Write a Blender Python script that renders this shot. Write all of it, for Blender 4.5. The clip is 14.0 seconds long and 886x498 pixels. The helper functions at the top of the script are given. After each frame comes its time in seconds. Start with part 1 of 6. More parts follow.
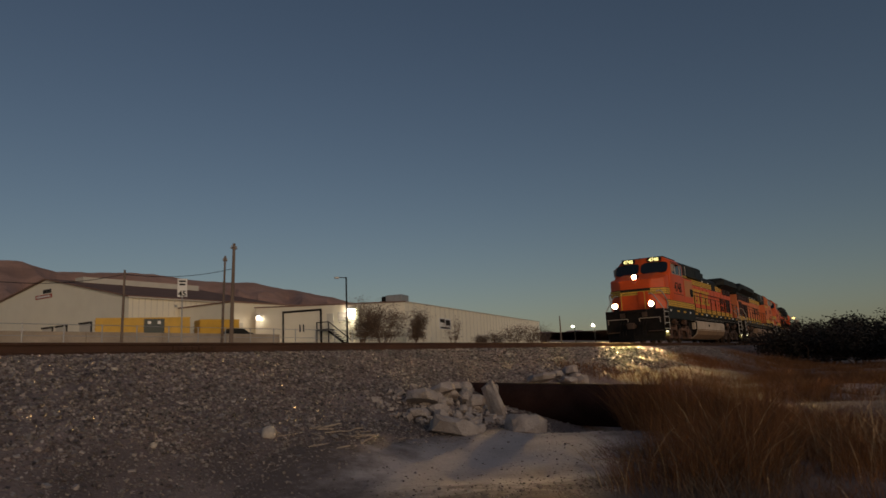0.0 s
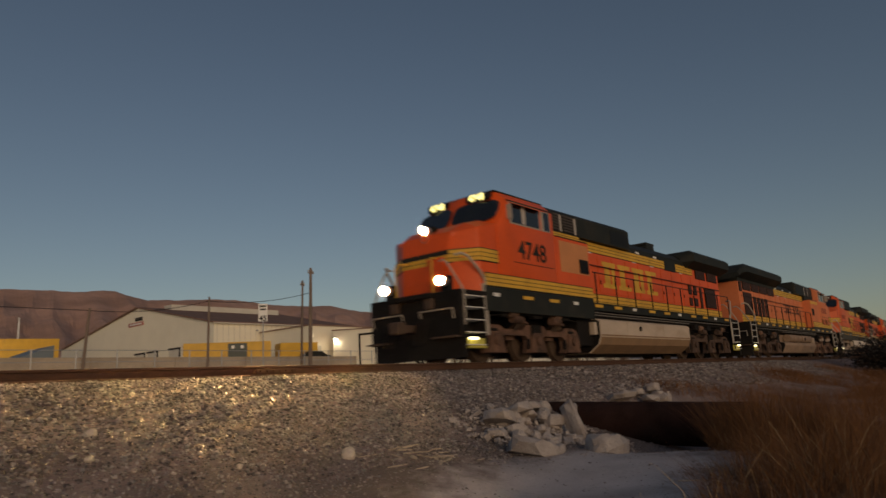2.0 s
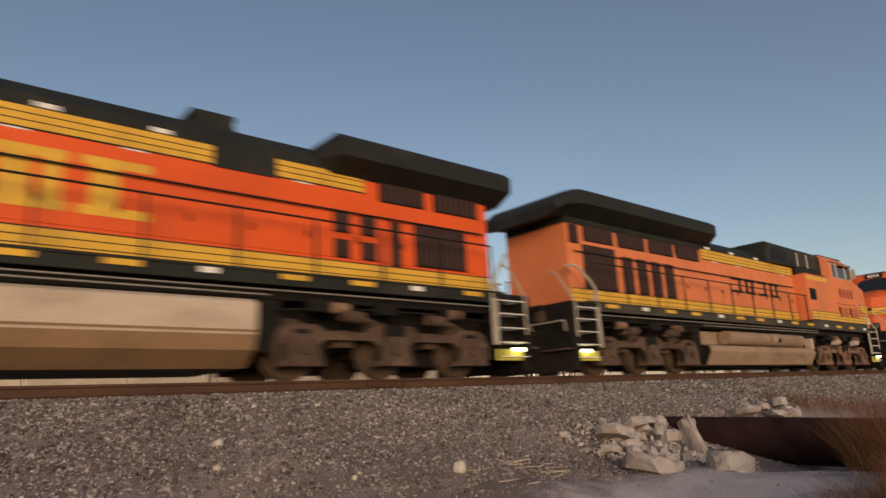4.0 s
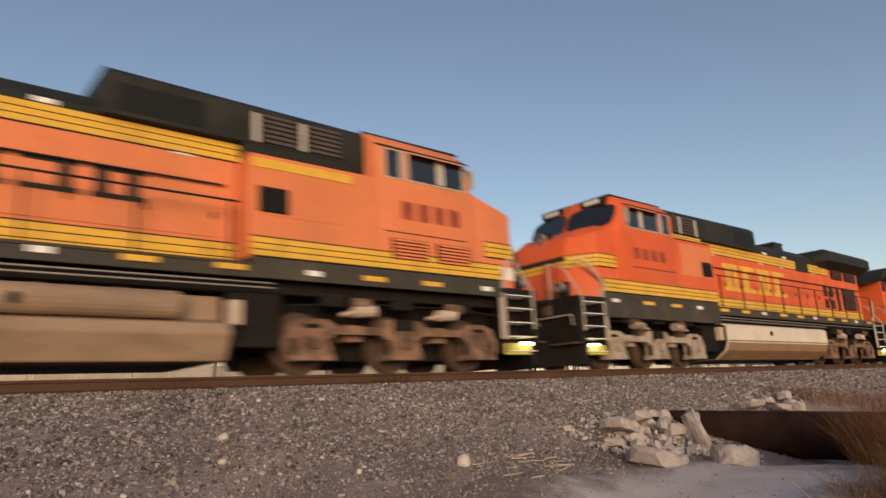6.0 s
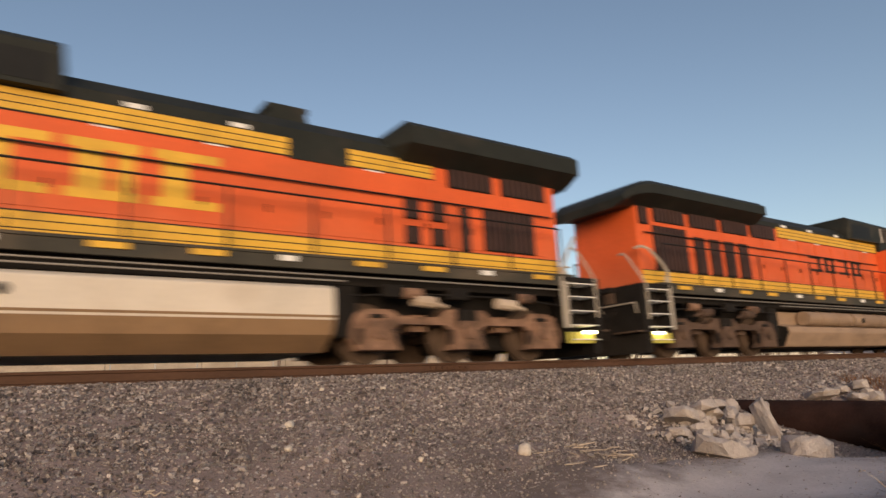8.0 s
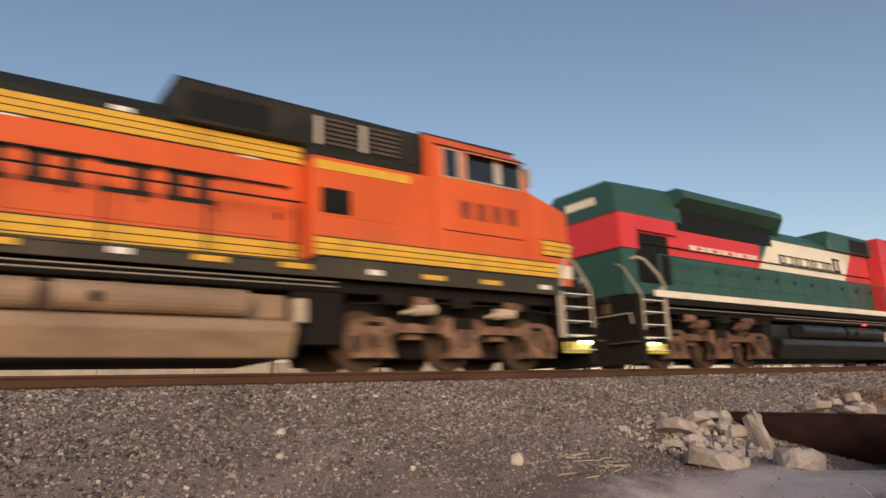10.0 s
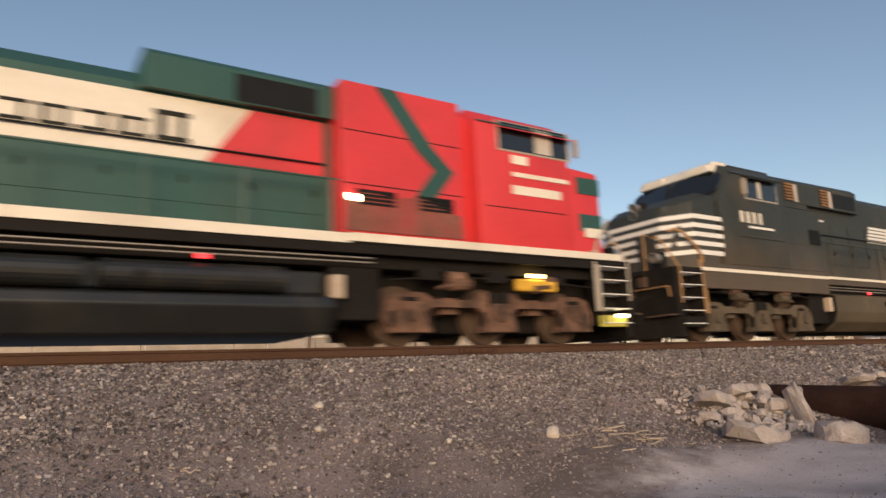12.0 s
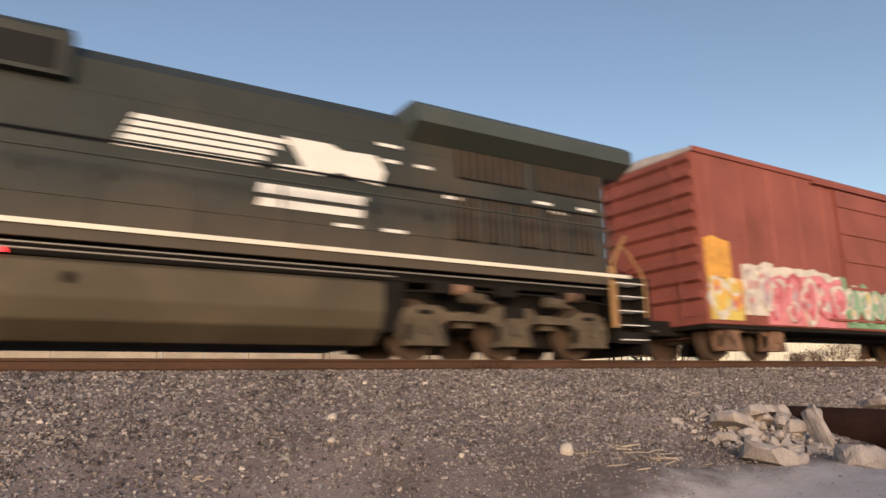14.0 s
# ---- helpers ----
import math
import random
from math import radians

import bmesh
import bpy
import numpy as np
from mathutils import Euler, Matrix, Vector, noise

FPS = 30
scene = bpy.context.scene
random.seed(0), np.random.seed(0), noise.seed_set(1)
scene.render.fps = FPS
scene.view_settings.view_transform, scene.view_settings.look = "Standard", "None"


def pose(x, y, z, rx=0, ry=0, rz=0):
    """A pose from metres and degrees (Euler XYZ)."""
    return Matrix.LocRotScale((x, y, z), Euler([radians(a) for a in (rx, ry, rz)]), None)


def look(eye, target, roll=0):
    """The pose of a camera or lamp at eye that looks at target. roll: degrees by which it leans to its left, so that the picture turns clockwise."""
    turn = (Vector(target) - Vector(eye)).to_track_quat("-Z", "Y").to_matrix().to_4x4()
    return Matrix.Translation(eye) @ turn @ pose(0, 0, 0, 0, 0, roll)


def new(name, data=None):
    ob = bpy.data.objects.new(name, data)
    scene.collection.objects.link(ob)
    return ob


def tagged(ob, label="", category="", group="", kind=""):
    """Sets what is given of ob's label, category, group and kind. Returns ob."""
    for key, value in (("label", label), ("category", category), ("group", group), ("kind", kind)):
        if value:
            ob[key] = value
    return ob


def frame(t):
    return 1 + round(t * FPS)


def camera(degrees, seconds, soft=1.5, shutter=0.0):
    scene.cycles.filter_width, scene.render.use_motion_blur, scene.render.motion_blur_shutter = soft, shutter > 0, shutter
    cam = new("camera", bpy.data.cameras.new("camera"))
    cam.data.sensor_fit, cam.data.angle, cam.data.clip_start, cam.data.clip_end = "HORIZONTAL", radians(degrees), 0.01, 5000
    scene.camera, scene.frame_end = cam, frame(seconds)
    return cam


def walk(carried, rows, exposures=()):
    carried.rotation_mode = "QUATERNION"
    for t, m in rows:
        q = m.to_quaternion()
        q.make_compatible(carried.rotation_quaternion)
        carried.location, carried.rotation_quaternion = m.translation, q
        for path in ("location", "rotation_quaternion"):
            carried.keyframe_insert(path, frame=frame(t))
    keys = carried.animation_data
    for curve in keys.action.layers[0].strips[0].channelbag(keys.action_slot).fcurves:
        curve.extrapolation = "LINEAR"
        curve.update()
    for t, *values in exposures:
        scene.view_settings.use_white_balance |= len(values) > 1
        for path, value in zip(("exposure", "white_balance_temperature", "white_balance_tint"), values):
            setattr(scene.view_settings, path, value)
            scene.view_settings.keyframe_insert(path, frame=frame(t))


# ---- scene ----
from bpy import data as D
# ---- camera: hand-held on one spot beside the track, panning with the train ----
EYE = (0.0, 0.0, -0.56)
cam = camera(66.18, 14.0, soft=1.5, shutter=0.6)
PAN = [
    (0, 99.525, 2.499, -56.043), (0.5, 100.361, 3.217, -54.314), (1, 100.756, 2.711, -52.894),
    (1.5, 101.046, 2.85, -51.722), (2, 101.455, 3.271, -49.741), (2.5, 102.371, 3.278, -46.249),
    (3, 102.969, 2.993, -43.149), (3.5, 103.268, 2.532, -41.421), (4, 103.03, 3.013, -40.783),
    (6.5, 102.305, 3.084, -40.175), (7, 101.801, 3.612, -37.724), (7.5, 101.287, 3.548, -35.45),
    (8, 101.946, 3.02, -35.519), (10.5, 102.623, 2.428, -36.096), (11, 101.799, 2.401, -35.926),
    (11.5, 100.909, 2.591, -34.821), (12, 100.622, 2.591, -33.187), (12.5, 100.796, 2.389, -32.622),
    (13, 100.972, 2.162, -32.358), (13.5, 101.373, 1.923, -31.855), (14, 101.783, 1.38, -32.063)]
EXPOSURES = [(t, e - 0.2, k, 12) for t, e, k in ((0, -0.78, 6950), (0.5, -0.6, 7050), (1.0, -0.52, 7100), (2.0, -0.38, 7500), (2.5, -0.34, 7700), (3.0, -0.2, 7600), (3.5, 0.25, 7500), (4.0, 0.9, 7500), (6.5, 1.22, 7450), (8, 1.25, 7400), (10.5, 1.25, 7200), (12.5, 1.35, 7250), (14, 1.5, 7150))]
walk(cam, [(t, pose(*EYE, a, b, c)) for t, a, b, c in PAN], EXPOSURES)

# ---- dusk light: the sun has gone down behind the camera ----
world = D.worlds.new("dusk")
scene.world = world
world.use_nodes = True
wn = world.node_tree.nodes
sky = wn.new("ShaderNodeTexSky")
sky.sky_type, sky.sun_disc = "NISHITA", False
sky.sun_elevation, sky.sun_rotation = radians(20.0), radians(208)
sky.air_density, sky.dust_density, sky.ozone_density = 1.0, 0.75, 1.4
wn["Background"].inputs[1].default_value = 0.068
world.node_tree.links.new(sky.outputs[0], wn["Background"].inputs[0])
sun = new("afterglow_sun", D.lights.new("afterglow_sun", "SUN"))
sun.data.energy, sun.data.angle, sun.data.color = 1.36, radians(24), (1.0, 0.74, 0.52)
sun.matrix_world = look((0, 0, 0), (0.55, 0.82, -0.13))


# ---- materials ----
def mat(name, base, rough=0.6, metal=0.0, vary=0.25, scale=3.0, fine=40.0, bump=0.15, dirt=None, dirt_amount=0.5, glow=0.0, rand=0.0, spec=0.5, stretch=(1, 1, 1), tints=(), dust=None):
    """A surface with variation at two scales, fine relief and optional dirt of its own colour."""
    m = D.materials.new(name)
    m.use_nodes = True
    n, l = m.node_tree.nodes, m.node_tree.links
    b = n["Principled BSDF"]
    b.inputs["Roughness"].default_value, b.inputs["Metallic"].default_value = rough, metal
    b.inputs["Specular IOR Level"].default_value = spec
    co = n.new("ShaderNodeTexCoord")
    mp = n.new("ShaderNodeMapping")
    mp.inputs["Scale"].default_value = stretch
    l.new(co.outputs["Object"], mp.inputs[0])
    big, small = n.new("ShaderNodeTexNoise"), n.new("ShaderNodeTexNoise")
    big.inputs["Scale"].default_value, small.inputs["Scale"].default_value = scale, fine
    big.inputs["Detail"].default_value, small.inputs["Detail"].default_value = 5, 3
    for t in (big, small):
        l.new(mp.outputs[0], t.inputs["Vector"])
    add = n.new("ShaderNodeMath")
    add.operation = "MULTIPLY_ADD"
    l.new(small.outputs["Fac"], add.inputs[0])
    add.inputs[1].default_value = 0.5
    l.new(big.outputs["Fac"], add.inputs[2])
    ramp = n.new("ShaderNodeMapRange")
    ramp.inputs["From Min"].default_value, ramp.inputs["From Max"].default_value = 0.45, 1.05
    ramp.inputs["To Min"].default_value, ramp.inputs["To Max"].default_value = 1 - vary, 1 + vary
    l.new(add.outputs[0], ramp.inputs[0])
    fac = ramp.outputs[0]
    if rand:
        info = n.new("ShaderNodeNewGeometry")
        r2 = n.new("ShaderNodeMapRange")
        r2.inputs["To Min"].default_value, r2.inputs["To Max"].default_value = 1 - rand, 1 + rand
        l.new(info.outputs["Random Per Island"], r2.inputs[0])
        mu = n.new("ShaderNodeMath")
        mu.operation = "MULTIPLY"
        l.new(fac, mu.inputs[0]), l.new(r2.outputs[0], mu.inputs[1])
        fac = mu.outputs[0]
    col = n.new("ShaderNodeVectorMath")
    col.operation = "SCALE"
    col.inputs[0].default_value = base
    l.new(fac, col.inputs["Scale"])
    if tints:
        # each stone takes one of several rock colours
        ti, th, ra = n.new("ShaderNodeNewGeometry"), n.new("ShaderNodeMath"), n.new("ShaderNodeValToRGB")
        th.operation = "FRACT"
        tm = n.new("ShaderNodeMath")
        tm.operation, tm.inputs[1].default_value = "MULTIPLY", 7.31
        l.new(ti.outputs["Random Per Island"], tm.inputs[0]), l.new(tm.outputs[0], th.inputs[0]), l.new(th.outputs[0], ra.inputs[0])
        ra.color_ramp.interpolation = "CONSTANT"
        while len(ra.color_ramp.elements) < len(tints):
            ra.color_ramp.elements.new(0.5)
        for k, c in enumerate(tints):
            ra.color_ramp.elements[k].position, ra.color_ramp.elements[k].color = k / len(tints), (*c, 1)
        l.new(ra.outputs[0], col.inputs[0])
    out = col.outputs[0]
    if dirt:
        dn = n.new("ShaderNodeTexNoise")
        dn.inputs["Scale"].default_value, dn.inputs["Detail"].default_value = scale * 0.7, 8
        l.new(mp.outputs[0], dn.inputs["Vector"])
        dr = n.new("ShaderNodeMapRange")
        dr.inputs["From Min"].default_value, dr.inputs["From Max"].default_value = 0.62 - 0.3 * dirt_amount, 0.8 - 0.2 * dirt_amount
        dr.inputs["To Max"].default_value = min(1, dirt_amount + 0.25)
        l.new(dn.outputs["Fac"], dr.inputs[0])
        mix = n.new("ShaderNodeMix")
        mix.data_type = "RGBA"
        l.new(dr.outputs[0], mix.inputs[0]), l.new(out, mix.inputs[6])
        mix.inputs[7].default_value = (*dirt, 1)
        out = mix.outputs[2]
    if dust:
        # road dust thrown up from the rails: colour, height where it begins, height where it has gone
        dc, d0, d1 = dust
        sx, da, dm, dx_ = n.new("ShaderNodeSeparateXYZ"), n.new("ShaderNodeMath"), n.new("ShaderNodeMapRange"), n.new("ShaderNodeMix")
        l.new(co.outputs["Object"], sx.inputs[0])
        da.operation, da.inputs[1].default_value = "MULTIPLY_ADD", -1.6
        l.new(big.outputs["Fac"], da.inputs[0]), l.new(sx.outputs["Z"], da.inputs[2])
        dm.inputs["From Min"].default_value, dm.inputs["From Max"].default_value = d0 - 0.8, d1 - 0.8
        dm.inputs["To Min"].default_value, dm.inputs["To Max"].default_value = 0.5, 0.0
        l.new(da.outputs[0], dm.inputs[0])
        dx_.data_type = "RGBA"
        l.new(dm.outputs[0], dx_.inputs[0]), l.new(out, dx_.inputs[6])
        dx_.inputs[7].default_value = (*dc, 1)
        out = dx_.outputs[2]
    l.new(out, b.inputs["Base Color"])
    if bump:
        bp = n.new("ShaderNodeBump")
        bp.inputs["Strength"].default_value, bp.inputs["Distance"].default_value = bump, 0.02
        l.new(small.outputs["Fac"], bp.inputs["Height"]), l.new(bp.outputs[0], b.inputs["Normal"])
    if glow:
        b.inputs["Emission Color"].default_value = (*base, 1)
        b.inputs["Emission Strength"].default_value = glow
    return m


def glow(name, colour, strength):
    m = D.materials.new(name)
    m.use_nodes = True
    b = m.node_tree.nodes["Principled BSDF"]
    b.inputs["Base Color"].default_value = (*colour, 1)
    b.inputs["Emission Color"].default_value, b.inputs["Emission Strength"].default_value = (*colour, 1), strength
    return m


M_EARTH = mat("packed_earth", (0.238, 0.183, 0.167), 0.95, vary=0.5, scale=1.1, fine=34, bump=1.0, dirt=(0.13, 0.102, 0.093), dirt_amount=0.5)
M_BALLAST = mat("crushed_ballast", (0.23, 0.19, 0.17), 0.42, vary=0.3, scale=1.2, fine=60, bump=0.4, rand=0.45, tints=((0.075, 0.062, 0.06), (0.214, 0.179, 0.168), (0.208, 0.19, 0.185), (0.32, 0.278, 0.258), (0.13, 0.108, 0.108), (0.1, 0.076, 0.07), (0.265, 0.238, 0.228)))
M_WASH_GRIT = mat("wash_grit", (0.26, 0.22, 0.2), 0.9, vary=0.3, scale=2, fine=60, bump=0.2, rand=0.5)
M_YARD = mat("pale_yard_gravel", (0.66, 0.56, 0.44), 0.95, vary=0.2, scale=0.25, fine=4, bump=0.3, dirt=(0.5, 0.41, 0.31), dirt_amount=0.35)
M_PALE_STONE = mat("pale_stone", (0.52, 0.46, 0.40), 0.85, vary=0.18, scale=6, fine=50, bump=0.5)
M_CONCRETE = mat("broken_concrete", (0.42, 0.37, 0.345), 0.92, vary=0.3, scale=4, fine=45, bump=1.0, dirt=(0.23, 0.18, 0.15), dirt_amount=0.42)
M_RUST_PIPE = mat("rusted_pipe_steel", (0.032, 0.016, 0.013), 0.9, spec=0.08, vary=0.4, scale=3, fine=30, bump=0.4, dirt=(0.03, 0.02, 0.018), dirt_amount=0.5)
M_RAIL = mat("rusty_rail_web", (0.08, 0.042, 0.028), 0.8, spec=0.25, vary=0.3, scale=2, fine=30, bump=0.2, stretch=(0.3, 1, 1))
M_RAILHEAD = mat("worn_rail_head", (0.42, 0.37, 0.33), 0.38, 0.8, vary=0.15, scale=2, bump=0.05, stretch=(0.2, 1, 1))
M_TIE = mat("weathered_tie", (0.10, 0.075, 0.06), 0.9, vary=0.35, scale=3, fine=25, bump=0.5, stretch=(3, 0.4, 1))
M_DRY = mat("dry_russet_grass", (0.165, 0.07, 0.024), 0.85, vary=0.3, scale=1.0, fine=5, bump=0, rand=0.45)
M_STRAW = mat("straw_grass", (0.46, 0.34, 0.2), 0.8, vary=0.3, scale=1.0, fine=5, bump=0, rand=0.35)
M_BUSH = mat("dark_bush_leaf", (0.032, 0.026, 0.02), 0.85, vary=0.3, scale=1, fine=8, bump=0, rand=0.4)
M_TWIG = mat("bare_brown_twig", (0.17, 0.11, 0.075), 0.85, vary=0.25, scale=2, fine=20, bump=0, rand=0.3)
M_CREAM = mat("cream_metal_siding", (0.86, 0.80, 0.65), 0.6, vary=0.05, scale=0.4, fine=6, bump=0.05, dirt=(0.76, 0.69, 0.55), dirt_amount=0.2)
M_CREAM_TRIM = mat("cream_trim", (0.62, 0.58, 0.5), 0.6, vary=0.08, scale=1)
M_ROOF = mat("brown_roof_sheet", (0.25, 0.155, 0.12), 0.9, spec=0.1, vary=0.2, scale=0.5, fine=8, bump=0.1)
M_DARK = mat("dark_opening", (0.016, 0.014, 0.013), 0.8, spec=0.15, vary=0.2, bump=0.05)
M_YELLOW_BOX = mat("yellow_painted_steel", (0.62, 0.36, 0.035), 0.55, vary=0.15, scale=1, fine=10, bump=0.1, dirt=(0.35, 0.2, 0.05), dirt_amount=0.25)
M_POLE = mat("weathered_wood_pole", (0.20, 0.145, 0.11), 0.85, vary=0.25, scale=2, fine=30, bump=0.3, stretch=(1, 1, 0.15))
M_STEEL = mat("galvanised_steel", (0.42, 0.41, 0.4), 0.5, 0.5, vary=0.12, scale=3, bump=0.05)
M_WHITE = mat("white_sign_paint", (0.78, 0.76, 0.72), 0.5, vary=0.06, scale=3, bump=0.02)
M_BLACK = mat("black_paint", (0.011, 0.011, 0.011), 0.55, spec=0.2, vary=0.2, scale=3, bump=0.05)
M_RED = mat("faded_red_paint", (0.42, 0.09, 0.06), 0.6, vary=0.15, scale=3, bump=0.05)
M_BLOCK = mat("tan_block_wall", (0.34, 0.275, 0.21), 0.9, vary=0.2, scale=0.8, fine=12, bump=0.3)
M_YARDWALL = mat("weathered_tan_wall", (0.47, 0.385, 0.295), 0.92, vary=0.25, scale=0.6, fine=8, bump=0.2, dirt=(0.3, 0.24, 0.18), dirt_amount=0.4)
M_HILL = mat("red_brown_mountain", (0.46, 0.27, 0.2), 0.95, vary=0.3, scale=0.006, fine=0.03, bump=0.0, dirt=(0.3, 0.17, 0.125), dirt_amount=0.45)
M_FLOOD = glow("floodlight_glow", (1.0, 0.93, 0.75), 520.0)
M_AMBER = glow("amber_yard_light", (1.0, 0.62, 0.18), 12.0)
M_SHOPLIGHT = glow("dim_shop_light", (0.9, 0.75, 0.3), 0.55)


# ---- mesh helpers ----
def part(name, bm, material, parent=None, label="", smooth=False):
    """Links a bmesh as one mesh object under a thing or a part."""
    me = D.meshes.new(name)
    bm.normal_update()
    bm.to_mesh(me)
    bm.free()
    me.materials.append(material)
    if smooth:
        me.shade_smooth()
        me.set_sharp_from_angle(angle=radians(35))
    ob = new(name, me)
    ob.parent = parent
    return tagged(ob, label)


def share(name, me, parent, m):
    """One more object on the same mesh, posed under its parent."""
    ob = new(name, me)
    ob.parent, ob.matrix_basis = parent, m
    return ob


def thing(name, m, label, category, group="", kind=""):
    ob = new(name)
    ob.empty_display_size = 0.2
    ob.matrix_basis = m
    return tagged(ob, label, category, group, kind)


def box(bm, x0, x1, y0, y1, z0, z1, bevel=0.0):
    r = bmesh.ops.create_cube(bm, size=1.0, matrix=Matrix.LocRotScale(((x0 + x1) / 2, (y0 + y1) / 2, (z0 + z1) / 2), None, (abs(x1 - x0), abs(y1 - y0), abs(z1 - z0))))
    if bevel:
        es = list({e for v in r["verts"] for e in v.link_edges})
        bmesh.ops.bevel(bm, geom=es, offset=bevel, segments=2, affect="EDGES", profile=0.5)
    return bm


def B(*a, bevel=0.0):
    return box(bmesh.new(), *a, bevel=bevel)


def prism(bm, pts, axis, lo, hi, bevel=0.0):
    """Extrudes a closed outline along an axis: axis y takes (x, z), axis x takes (y, z), axis z takes (x, y)."""
    def at(p, w):
        return {"y": (p[0], w, p[1]), "x": (w, p[0], p[1]), "z": (p[0], p[1], w)}[axis]
    a = [bm.verts.new(at(p, lo)) for p in pts]
    b = [bm.verts.new(at(p, hi)) for p in pts]
    fs = [bm.faces.new(a), bm.faces.new(b[::-1])]
    k = len(pts)
    for i in range(k):
        fs.append(bm.faces.new((a[i], b[i], b[(i + 1) % k], a[(i + 1) % k])))
    bmesh.ops.recalc_face_normals(bm, faces=fs)
    if bevel:
        bmesh.ops.bevel(bm, geom=list({e for f in fs for e in f.edges}), offset=bevel, segments=2, affect="EDGES", profile=0.5)
    return bm


def P(pts, axis, lo, hi, bevel=0.0):
    return prism(bmesh.new(), pts, axis, lo, hi, bevel)


def rod(bm, p, q, r, seg=8, r2=None):
    p, q = Vector(p), Vector(q)
    d = q - p
    turn = d.to_track_quat("Z", "Y").to_matrix().to_4x4()
    bmesh.ops.create_cone(bm, cap_ends=True, segments=seg, radius1=r, radius2=r if r2 is None else r2, depth=d.length, matrix=Matrix.Translation((p + q) / 2) @ turn)
    return bm


def line(bm, pts, r, seg=6):
    for p, q in zip(pts, pts[1:]):
        rod(bm, p, q, r, seg)
    return bm


# ---- ground: one sheet, with the embankment, rising to the far side ----
def smooth(a, b, v):
    t = min(1.0, max(0.0, (v - a) / (b - a)))
    return t * t * (3 - 2 * t)


def bend(x):
    """How far the track has curved away at x."""
    return 0.00072 * max(0.0, min(x, 320.0) - 40.0) ** 2


PROFILE = [(-4000, -60.0), (-400, -8.0), (-60, -2.2), (-10, -1.7), (4.2, -1.62), (5.2, -1.45), (6.2, -1.17), (7.2, -0.88), (8.3, -0.56), (9.3, -0.3), (9.9, -0.225), (12.9, -0.225), (13.6, -0.35), (15.2, -0.9), (18, -0.95), (24, -0.2), (34, 1.0), (60, 2.2), (80, 4.2), (140, 8.0), (400, 20.0), (1500, 60.0), (4500, 120.0)]


def ground_z(x, y):
    if 3 < y < 60 and x > 40:
        y = y - bend(x) * smooth(3, 9, y) if y > 9 or bend(x) < 3 else y
        y = max(y, 3.0)
    for (a, za), (b, zb) in zip(PROFILE, PROFILE[1:]):
        if y <= b:
            z = za + (zb - za) * (y - a) / (b - a)
            break
    else:
        z = PROFILE[-1][1]
    if y < 9 and -20 < x < 60:
        z += (0.05 * math.sin(x * 0.9 + y * 1.7) + 0.03 * math.sin(x * 2.3 - y)) * smooth(9, 6, y)
        gully = smooth(9.2, 10.6, x) * smooth(14.5, 12.6, x) * smooth(7.4, 6.2, y) * smooth(-3, 3, y)
        z -= 0.28 * gully
    return z


def ground():
    def axis(knots):
        out = []
        for a, b, step in knots:
            out += list(np.arange(a, b, step))
        return out
    xs = axis([(-4000, -400, 600), (-400, -60, 40), (-60, -10, 5), (-10, 20, 0.25), (20, 60, 2), (60, 200, 10), (200, 1000, 100), (1000, 4600, 600)])
    ys = axis([(-4000, -400, 600), (-400, -60, 40), (-60, -10, 5), (-10, 1, 1), (1, 10.4, 0.2), (10.4, 13.5, 0.5), (13.5, 20, 0.8), (20, 100, 4), (100, 400, 30), (400, 1500, 150), (1500, 4600, 600)])
    bm = bmesh.new()
    grid = [[bm.verts.new((x, y, ground_z(x, y) + (random.uniform(-0.012, 0.012) if -10 < x < 20 and 1 < y < 9.5 else 0))) for x in xs] for y in ys]
    for j in range(len(ys) - 1):
        for i in range(len(xs) - 1):
            f = bm.faces.new((grid[j][i], grid[j][i + 1], grid[j + 1][i + 1], grid[j + 1][i]))
            f.smooth = True
    g = part("ground", bm, M_EARTH)
    tagged(g, "brown packed earth sloping up to the railway embankment", "ground", kind="structure")


ground()

